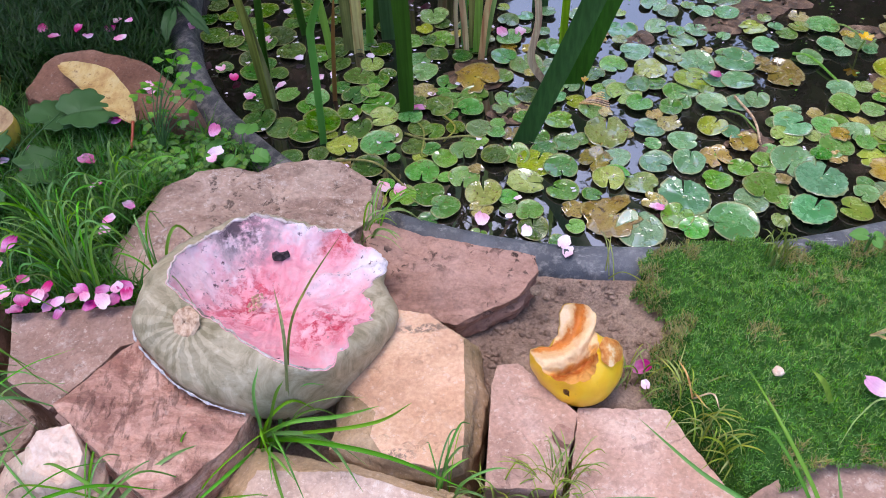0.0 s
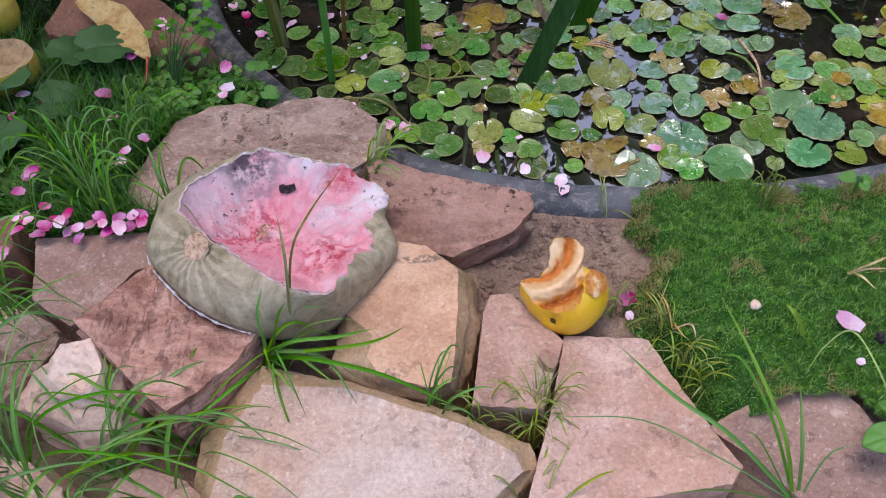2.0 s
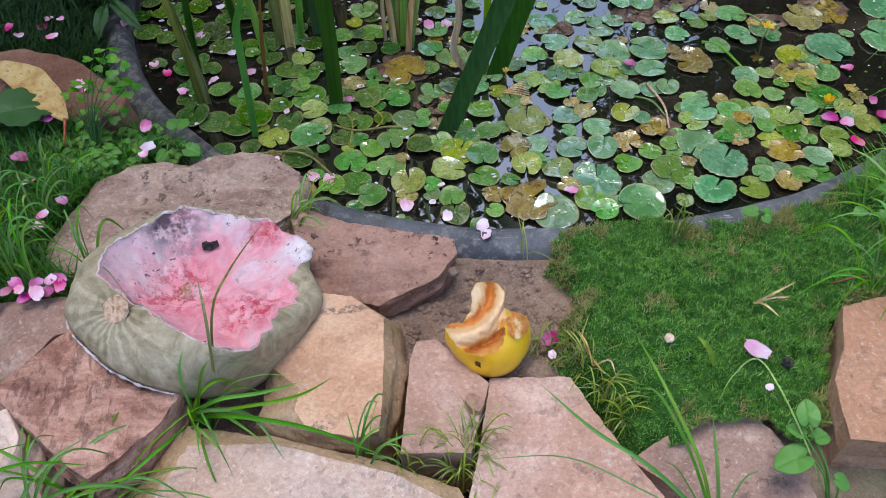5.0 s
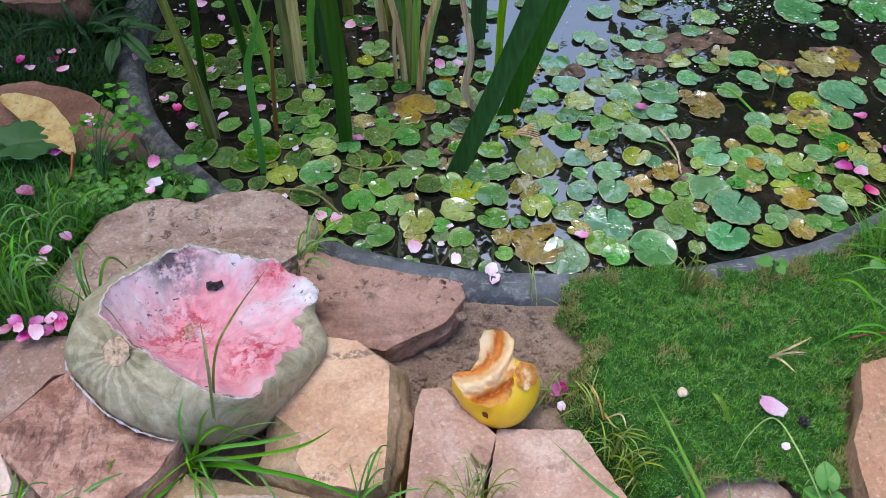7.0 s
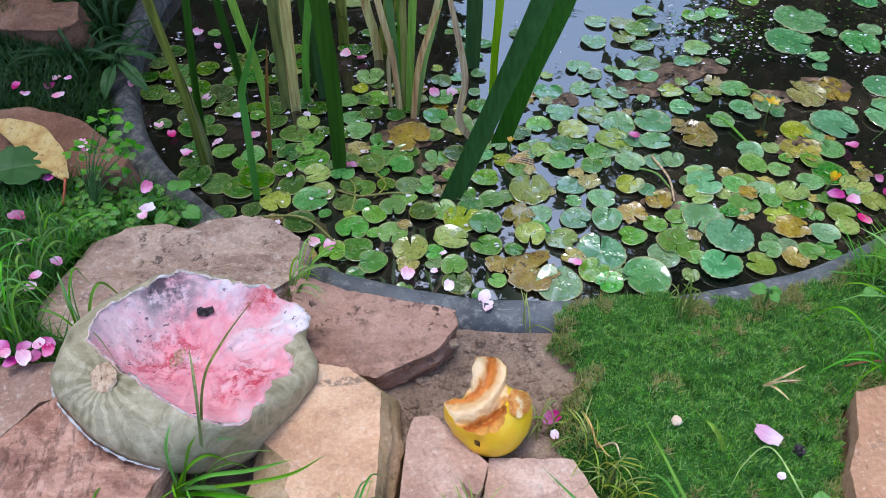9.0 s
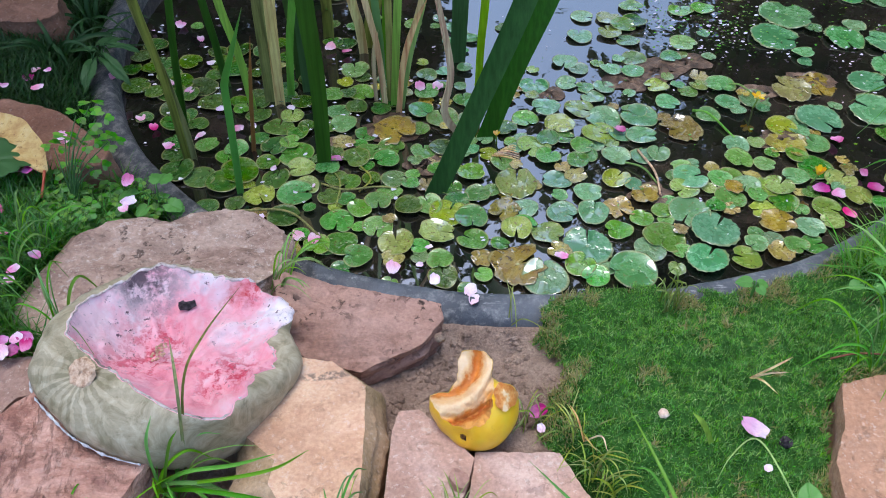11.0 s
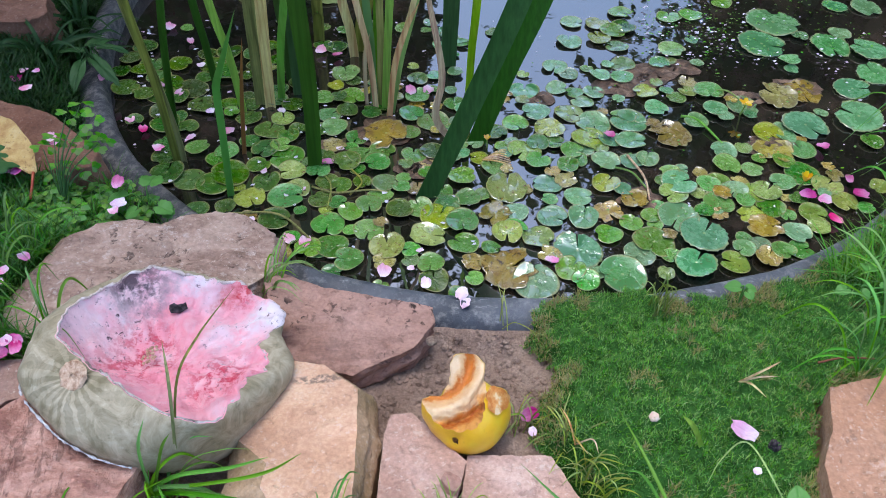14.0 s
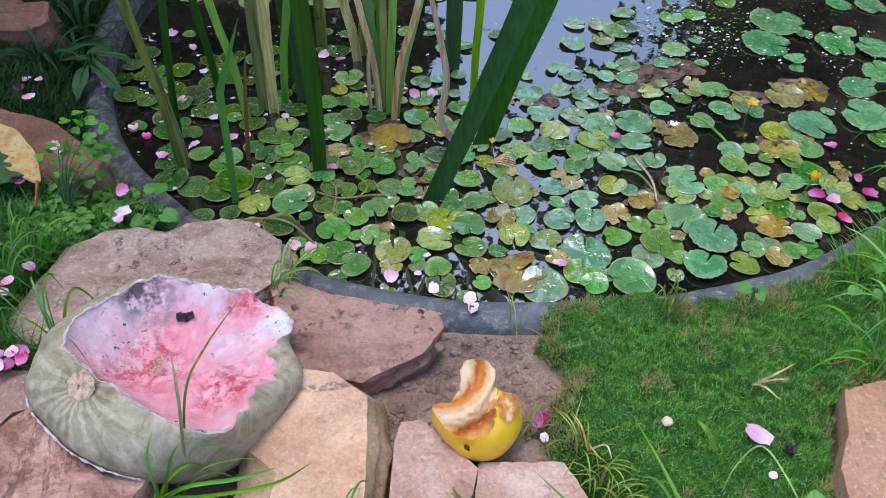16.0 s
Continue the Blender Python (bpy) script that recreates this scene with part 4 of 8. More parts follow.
def blade_mesh(points, w0, w1, fold=0.3, tip=True, thick=0.0022, face=(0.0, -1.0, 0.2), steps=8, twist=0.0):
    """A long leaf of some thickness along a line, folded along its midrib. Returns verts and faces."""
    line = spline(points, steps)
    verts, n = [], len(line)
    for i, p in enumerate(line):
        t = i / (n - 1)
        along = (line[min(i + 1, n - 1)] - line[max(i - 1, 0)]).normalized()
        side = along.cross(Vector(face)).normalized()
        if twist:
            side = Matrix.Rotation(twist * t, 3, along) @ side
        out = side.cross(along).normalized()
        w = (w0 + (w1 - w0) * min(1, t * 1.3)) / 2
        if tip and t > 0.55:
            w *= max(0.03, 1 - ((t - 0.55) / 0.45) ** 1.7)
        for k, d in ((-1, 0), (-0.5, 0.75), (0, 1), (0.5, 0.75), (1, 0)):
            verts.append(p + side * w * k + out * (-fold * w * d))
        for k, d in ((1, 0), (0.5, 0.75), (0, 1), (-0.5, 0.75), (-1, 0)):
            verts.append(p + side * w * k * 0.98 + out * (-fold * w * d - thick))
    faces = grid_faces(n, 10)
    return verts, faces + [tuple(range(9, -1, -1)), tuple((n - 1) * 10 + k for k in range(10))]


def tube(points, r0, r1, sides=6, steps=6):
    line, verts = spline(points, steps), []
    for i, p in enumerate(line):
        d = (line[min(i + 1, len(line) - 1)] - line[max(i - 1, 0)]).normalized()
        u = d.cross(Vector((0.3, 0.2, 1))).normalized()
        v = d.cross(u)
        k = r0 + (r1 - r0) * i / (len(line) - 1)
        verts += [p + (u * math.cos(2 * math.pi * j / sides) + v * math.sin(2 * math.pi * j / sides)) * k for j in range(sides)]
    n = len(line)
    return verts, grid_faces(n, sides) + [tuple(range(sides - 1, -1, -1)), tuple((n - 1) * sides + j for j in range(sides))]


def build_reed(points, w0, w1, material, label, up=0.55, fold=0.3, tip=True, lean=None, twist=0.0):
    """A reed leaf from the water upwards; it goes on past the last given point by up metres."""
    p = [Vector(q) for q in points]
    p[0].z -= 0.03
    if up:
        d = (p[-1] - p[-2]).normalized()
        d = (d + Vector(lean or (0, 0.15, 0))).normalized()
        p += [p[-1] + d * up * 0.5, p[-1] + d * up + Vector((d.x, d.y, -0.12)) * up * 0.3]
    v, f = blade_mesh(p, w0, w1, fold, tip, twist=twist)
    if w0 < 0.02:
        ob = link_mesh("reed_leaf", v, f, material)
        ob.data.set_sharp_from_angle(angle=radians(60))
        return tagged(ob, label, "reed", "reeds in the pond")
    top = empty("reed_leaf", label, "reed", "reeds in the pond", p[0])
    v = [Vector(q) - p[0] for q in v]
    blade = link_mesh("blade", v, f, material, top)
    blade.data.set_sharp_from_angle(angle=radians(60))
    ridge = [v[k * 10 + 7] for k in range(len(v) // 10)]
    rv, rf = tube(ridge, 0.0022, 0.0009, 6, 1)
    link_mesh("midrib", rv, rf, M_REED_LIGHT if material is not M_REED else M_REED, top, "raised rib along the leaf")
    return top


build_reed([(0.109, 0.914, 0), (0.196, 0.948, 0.173), (0.254, 0.978, 0.309)], 0.032, 0.034, M_REED, "broad dark green reed leaf leaning over the pond", 0.4, 0.14)
build_reed([(0.208, 1.052, 0), (0.264, 1.076, 0.128), (0.316, 1.106, 0.241)], 0.033, 0.034, M_REED, "broad dark green reed leaf leaning over the pond", 0.4, 0.14)
build_reed([(-0.058, 1.004, 0), (-0.053, 1.004, 0.165), (-0.058, 1.004, 0.304)], 0.023, 0.028, M_REED, "upright dark green reed leaf", 0.5, 0.14)
build_reed([(-0.106, 1.27, 0), (-0.107, 1.27, 0.102), (-0.111, 1.27, 0.168)], 0.027, 0.03, M_REED, "upright dark green reed leaf", 0.6, 0.14)
build_reed([(-0.091, 1.222, 0), (-0.091, 1.222, 0.106), (-0.089, 1.222, 0.192)], 0.026, 0.026, M_REED, "upright dark green reed leaf", 0.6, 0.14)
build_reed([(0.192, 1.307, 0), (0.194, 1.307, 0.071), (0.195, 1.307, 0.141)], 0.03, 0.031, M_REED, "upright dark green reed leaf", 0.6, 0.14)
build_reed([(-0.160, 1.189, 0), (-0.156, 1.189, 0.105), (-0.153, 1.189, 0.21)], 0.022, 0.024, M_REED_OLIVE, "straw-coloured old reed stalk", 0.5, 0.6)
build_reed([(-0.145, 1.182, 0), (-0.139, 1.182, 0.105), (-0.134, 1.182, 0.21)], 0.018, 0.02, M_REED_DEAD, "straw-coloured old reed stalk", 0.5, 0.6)
build_reed([(-0.128, 1.206, 0), (-0.115, 1.206, 0.105), (-0.098, 1.206, 0.2)], 0.013, 0.014, M_REED_LIGHT, "narrow yellow-green reed leaf", 0.5)
build_reed([(-0.191, 0.94, 0), (-0.182, 0.94, 0.123), (-0.1785, 0.94, 0.192), (-0.174, 0.934, 0.216), (-0.152, 0.91, 0.274), (-0.122, 0.88, 0.353)], 0.011, 0.011, M_REED_BRIGHT, "bright green reed leaf with a sharp bend", 0.0, 0.4)
build_reed([(-0.284, 1.025, 0), (-0.287, 1.025, 0.16), (-0.299, 1.025, 0.299)], 0.0125, 0.0125, M_REED_OLIVE, "olive reed stalk at the edge of the pond", 0.4, 0.7)
build_reed([(-0.286, 1.04, 0), (-0.271, 1.04, 0.15), (-0.253, 1.04, 0.29)], 0.011, 0.011, M_REED, "thin green reed stalk at the edge of the pond", 0.4, 0.7)
build_reed([(-0.245, 1.249, 0), (-0.252, 1.249, 0.095), (-0.259, 1.249, 0.182)], 0.0135, 0.014, M_REED, "narrow green reed leaf", 0.5)
build_reed([(-0.19, 1.173, 0), (-0.198, 1.173, 0.106), (-0.216, 1.173, 0.22)], 0.013, 0.014, M_REED_LIGHT, "narrow yellow-green reed leaf", 0.5)
build_reed([(-0.182, 1.049, 0), (-0.165, 1.049, 0.119), (-0.15, 1.049, 0.219)], 0.008, 0.005, M_REED_RUST, "withered rust-brown reed stalk", 0.0, 0.5)
build_reed([(0.015, 1.365, 0), (0.027, 1.365, 0.056), (0.038, 1.365, 0.115)], 0.028, 0.027, M_REED_OLIVE, "olive-green reed stalk in the water", 0.5, 0.6)
build_reed([(0.044, 1.252, 0), (0.053, 1.252, 0.096), (0.056, 1.252, 0.173)], 0.011, 0.011, M_REED_LIGHT, "narrow yellow-green reed leaf", 0.5)
build_reed([(0.063, 1.167, 0), (0.071, 1.167, 0.122), (0.077, 1.167, 0.216)], 0.013, 0.014, M_REED_LIGHT, "narrow yellow-green reed leaf", 0.5)
build_reed([(0.056, 1.18, 0), (0.06, 1.18, 0.122), (0.06, 1.18, 0.216)], 0.012, 0.013, M_REED_OLIVE, "olive-green reed stalk in the water", 0.5)
build_reed([(0.072, 1.158, 0), (0.093, 1.158, 0.105), (0.12, 1.158, 0.22)], 0.0105, 0.0116, M_REED_LIGHT, "narrow yellow-green reed leaf", 0.5)
build_reed([(0.069, 1.144, 0), (0.082, 1.144, 0.103), (0.103, 1.144, 0.177), (0.124, 1.144, 0.222)], 0.0105, 0.01, M_REED_DEAD, "dry beige reed leaf bending over", 0.0, 0.4)
build_reed([(0.032, 1.187, 0), (0.031, 1.187, 0.089), (0.042, 1.187, 0.144)], 0.0064, 0.008, M_REED_DEAD, "dry beige reed leaf bending over", 0.0, 0.4)
build_reed([(0.218, 1.176, 0), (0.219, 1.176, 0.112), (0.223, 1.176, 0.207)], 0.0128, 0.015, M_REED_LIGHT, "bright green narrow reed leaf", 0.5)
build_reed([(-0.063, 1.413, 0), (-0.06, 1.413, 0.05), (-0.06, 1.413, 0.093)], 0.022, 0.021, M_REED_OLIVE, "olive-green reed stalk in the water", 0.6, 0.6)
build_reed([(0.050, 1.172, 0), (0.040, 1.172, 0.11), (0.020, 1.172, 0.22)], 0.010, 0.012, M_REED_DEAD, "dry straw-coloured reed leaf", 0.4, 0.4)
build_reed([(0.066, 1.150, 0), (0.086, 1.150, 0.11), (0.112, 1.145, 0.21)], 0.008, 0.010, M_REED_DEAD, "dry straw-coloured reed leaf", 0.3, 0.4)
build_reed([(0.045, 1.19, 0), (0.044, 1.19, 0.11), (0.038, 1.19, 0.2)], 0.012, 0.014, M_REED_BRIGHT, "narrow bright green reed leaf", 0.5, 0.3)
build_reed([(0.012, 1.35, 0), (0.004, 1.35, 0.06), (-0.008, 1.35, 0.12)], 0.018, 0.018, M_REED_DEAD, "dry straw-coloured reed leaf", 0.5, 0.4)
build_reed([(-0.278, 1.032, 0), (-0.276, 1.03, 0.05), (-0.285, 1.03, 0.16), (-0.30, 1.03, 0.25)], 0.012, 0.010, M_REED_OLIVE, "olive reed stalk at the edge of the pond", 0.4, 0.7)
build_reed([(0.176, 1.073, 0.03), (0.147, 1.05, 0.067), (0.157, 1.06, 0.142), (0.134, 1.06, 0.27)], 0.012, 0.018, M_REED_DEAD, "twisted dead beige reed leaf hanging to the water", 0.2, 0.3, twist=2.0)


# ---- pumpkin ----
PUMPKIN_MID = Vector((-0.195, 0.525, 0.0))
# every 20 degrees: radius and height of the widest girth
GIRTH = [(0.134, 0.09), (0.125, 0.081), (0.13, 0.08), (0.132, 0.09), (0.134, 0.1), (0.133, 0.112), (0.133, 0.122), (0.135, 0.132), (0.137, 0.142), (0.137, 0.15), (0.142, 0.155), (0.135, 0.158),
         (0.136, 0.156), (0.14, 0.149), (0.139, 0.135), (0.13, 0.114), (0.124, 0.104), (0.127, 0.095)]
# the torn rim: degrees, millimetres from the middle, millimetres up
TORN = [(-10, 112, 124), (2, 106, 117), (16, 103, 112), (22, 112, 108), (26, 129, 102), (33, 140, 98), (41, 143, 98), (50, 141, 102), (61, 136, 112), (71, 130, 122), (87, 127, 132), (102, 131, 138), (116, 127, 146),
        (124, 121, 150), (137, 114, 156), (150, 114, 164), (167, 107, 175), (185, 103, 182), (197, 87, 185), (214, 78, 188), (237, 77, 192), (258, 86, 195), (276, 108, 196), (287, 129, 193), (295, 137, 184), (302, 138, 172),
        (312, 121, 160), (323, 111, 150), (336, 106, 138), (350, 112, 124), (362, 106, 117)]
STEM_AT, STEM_UP = Vector((-0.2622, 0.4562, 0.1945)), Vector((-0.42, -0.45, 0.79)).normalized()


def pumpkin_at(angle):
    """Radius and height of the torn rim, and of the widest girth, at an angle round the middle."""
    t = (angle / (2 * math.pi) % 1.0) * len(GIRTH)
    i, f = int(t), t - int(t)
    p = [GIRTH[(i + k) % len(GIRTH)] for k in (-1, 0, 1, 2)]
    girth = [0.5 * (2 * b + (c - a) * f + (2 * a - 5 * b + 4 * c - d) * f * f + (3 * b - a - 3 * c + d) * f ** 3) for a, b, c, d in zip(*p)]
    deg = math.degrees(angle) % 360
    for (d0, r0, z0), (d1, r1, z1) in zip(TORN, TORN[1:]):
        if d0 <= deg <= d1:
            k = (deg - d0) / (d1 - d0)
            return 0.001 * (r0 + (r1 - r0) * k), 0.001 * (z0 + (z1 - z0) * k), *girth


def skin_material():
    n = Nodes("grey_green_pumpkin_skin", 0.5, 0.4)
    e1 = STEM_UP.cross(Vector((0, 0, 1))).normalized()
    e2 = STEM_UP.cross(e1)

    def dot(e):
        v = n.t.nodes.new("ShaderNodeVectorMath")
        v.operation = "DOT_PRODUCT"
        s = n.t.nodes.new("ShaderNodeVectorMath")
        s.operation = "SUBTRACT"
        n.put(n.co, s.inputs[0])
        n.put(tuple(STEM_AT), s.inputs[1])
        n.put(s.outputs[0], v.inputs[0])
        n.put(tuple(e), v.inputs[1])
        return v.outputs["Value"]

    u, v = dot(e1), dot(e2)
    ang = n.math("ADD", n.math("ARCTAN2", v, u), n.math("MULTIPLY", n.noise(30, 4), 0.5))
    far = n.math("SQRT", n.math("ADD", n.math("MULTIPLY", u, u), n.math("MULTIPLY", v, v)))
    ray = n.math("SINE", n.math("MULTIPLY", ang, 19.0))
    c = n.ramp(n.noise(30, 7, 0.68, distort=1.6), [(0.32, (0.19, 0.16, 0.09)), (0.47, (0.34, 0.285, 0.185)), (0.64, (0.48, 0.41, 0.29))])
    blot = n.ramp(n.noise(11, 6, 0.65, distort=1.2), [(0.50, 0.0), (0.62, 1.0)])
    c = n.mix(n.math("MULTIPLY", blot, 0.42), c, (0.135, 0.125, 0.06))
    rub = n.ramp(n.noise(46, 6, 0.72, n.stretch(1.0, 0.35, 2.2, None, (20, 30, 40))), [(0.58, 0.0), (0.66, 1.0)])
    c = n.mix(n.math("MULTIPLY", rub, 0.5), c, (0.50, 0.45, 0.34))
    stripe = n.math("MULTIPLY", n.ramp(ray, [(0.2, 0.0), (0.8, 1.0)]), n.ramp(far, [(0.0, 1.0), (0.075, 0.0)]))
    c = n.mix(n.math("MULTIPLY", stripe, 0.26), c, (0.46, 0.40, 0.29))
    c = n.mix(n.math("MULTIPLY", n.ramp(ray, [(0.02, 0.4), (0.14, 0.0)]), n.ramp(far, [(0.02, 1.0), (0.11, 0.15)])), c, (0.10, 0.09, 0.04))
    flecks = n.ramp(n.noise(95, 4, 0.7), [(0.6, 0.0), (0.7, 1.0)])
    c = n.mix(n.math("MULTIPLY", flecks, 0.35), c, (0.42, 0.38, 0.27))
    return n.done(c, n.bump(n.math("ADD", n.noise(50, 4), n.math("MULTIPLY", ray, 0.15)), 0.3, 0.003))


def flesh_material():
    """Rotting flesh: pink, with crimson grains, white mould on the high edges and black-violet patches."""
    n = Nodes("mouldy_pink_pumpkin_flesh", 0.7, 0.35)
    x, y, z = n.split()

    def near(px, py, r0, r1):
        d = n.math("SQRT", n.math("ADD", n.math("POWER", n.math("SUBTRACT", x, px), 2.0), n.math("POWER", n.math("SUBTRACT", y, py), 2.0)))
        d = n.math("ADD", d, n.math("MULTIPLY", n.math("SUBTRACT", n.noise(28, 6, 0.7), 0.5), 0.09))
        return n.ramp(d, [(r0, 1.0), (r1, 0.0)])

    c = n.ramp(n.noise(16, 6, 0.58, distort=0.6), [(0.32, (0.88, 0.58, 0.64)), (0.45, (0.88, 0.43, 0.50)), (0.58, (0.87, 0.34, 0.41)), (0.70, (0.88, 0.52, 0.59))])
    crimson = n.ramp(n.noise(70, 7, 0.78), [(0.48, 0.0), (0.56, 1.0)])
    where = n.mix(1.0, near(-0.24, 0.545, 0.02, 0.07), near(-0.135, 0.50, 0.015, 0.05), "ADD")
    where = n.mix(1.0, where, near(-0.125, 0.63, 0.004, 0.03), "ADD")
    c = n.mix(n.math("MULTIPLY", n.math("MULTIPLY", crimson, where), 1.0), c, (0.62, 0.05, 0.10))
    white = n.mix(1.0, near(-0.292, 0.562, 0.02, 0.06), near(-0.20, 0.665, 0.015, 0.05), "ADD")
    white = n.mix(1.0, white, near(-0.085, 0.585, 0.02, 0.05), "ADD")
    white = n.mix(1.0, white, near(-0.14, 0.57, 0.004, 0.03), "ADD")
    white = n.mix(1.0, white, near(-0.075, 0.61, 0.02, 0.045), "ADD")
    white = n.mix(1.0, white, near(-0.26, 0.62, 0.01, 0.05), "ADD")
    white = n.mix(1.0, white, near(-0.16, 0.645, 0.01, 0.04), "ADD")
    c = n.mix(n.math("MULTIPLY", white, 0.62), c, (0.86, 0.76, 0.79))
    fuzz = n.ramp(n.noise(110, 6, 0.75), [(0.52, 0.0), (0.66, 1.0)])
    c = n.mix(n.math("MULTIPLY", fuzz, 0.18), c, (0.92, 0.76, 0.80))
    violet = n.ramp(n.noise(34, 5, 0.7), [(0.55, 0.0), (0.68, 1.0)])
    c = n.mix(n.math("MULTIPLY", n.math("MULTIPLY", violet, white), 0.30), c, (0.30, 0.22, 0.30))
    specks = n.ramp(n.noise(110, 4, 0.75), [(0.60, 0.0), (0.65, 1.0)])
    c = n.mix(n.math("MULTIPLY", specks, n.math("ADD", n.math("MULTIPLY", white, 0.7), n.math("MULTIPLY", where, 0.6))), c, (0.10, 0.04, 0.06))
    dark = n.math("MULTIPLY", near(-0.255, 0.645, 0.02, 0.06), n.ramp(n.noise(50, 5, 0.7), [(0.4, 0.0), (0.52, 1.0)]))
    c = n.mix(n.math("MULTIPLY", dark, 0.9), c, (0.06, 0.045, 0.06))
    c = n.mix(n.math("MULTIPLY", near(-0.133, 0.628, 0.006, 0.028), n.ramp(n.noise(60, 5, 0.7), [(0.40, 0.2), (0.52, 1.0)])), c, (0.60, 0.045, 0.06))
    n.b.inputs["Subsurface Weight"].default_value = 0.12
    n.b.inputs["Subsurface Radius"].default_value = (0.005, 0.002, 0.002)
    h = n.math("ADD", n.noise(90, 8, 0.72), n.math("MULTIPLY", crimson, -0.25))
    return n.done(c, n.bump(h, 0.65, 0.005))


M_SKIN, M_FLESH = skin_material(), flesh_material()
n_ = Nodes("corky_stem_scar", 0.9, 0.2)
M_SCAR = n_.done(n_.ramp(n_.noise(170, 5, 0.7), [(0.35, (0.32, 0.18, 0.11)), (0.5, (0.56, 0.38, 0.26)), (0.68, (0.72, 0.55, 0.41))]), n_.bump(n_.noise(200, 4), 0.8, 0.004))
n_ = Nodes("black_rot", 0.9, 0.2)
M_ROT = n_.done(n_.ramp(n_.noise(150, 4), [(0.4, (0.012, 0.01, 0.012)), (0.7, (0.09, 0.07, 0.08))]), n_.bump(n_.noise(300, 4), 0.8, 0.003))
n_ = Nodes("dried_edge", 0.85, 0.2)
M_EDGE = n_.done(n_.ramp(n_.noise(60, 6, 0.7), [(0.35, (0.16, 0.11, 0.10)), (0.48, (0.52, 0.44, 0.40)), (0.65, (0.76, 0.70, 0.70))]), n_.bump(n_.noise(260, 4), 0.8, 0.003))
n_ = Nodes("white_mould", 0.95, 0.1)
M_MOULD = n_.done(n_.ramp(n_.noise(120, 5, 0.7), [(0.35, (0.45, 0.43, 0.44)), (0.6, (0.80, 0.78, 0.80))]), n_.bump(n_.noise(260, 4), 1.0, 0.004))


def blob(bm, at, r, seed, flat=0.6, rows=8):
    """A lumpy pebble-like lump added to bm."""
    made = bmesh.ops.create_icosphere(bm, subdivisions=2, radius=1.0)["verts"]
    for v in made:
        k = 1 + 0.3 * noise.noise(v.co * 1.7 + Vector((seed, 0, 0)))
        v.co = Vector(at) + Vector((v.co.x * r * k, v.co.y * r * k, v.co.z * r * k * flat))


def part(name, bm, material, parent, label=""):
    me = bpy.data.meshes.new(name)
    bm.to_mesh(me)
    bm.free()
    me.materials.append(material)
    me.shade_smooth()
    ob = new(name, me)
    ob.parent = parent
    return tagged(ob, label)


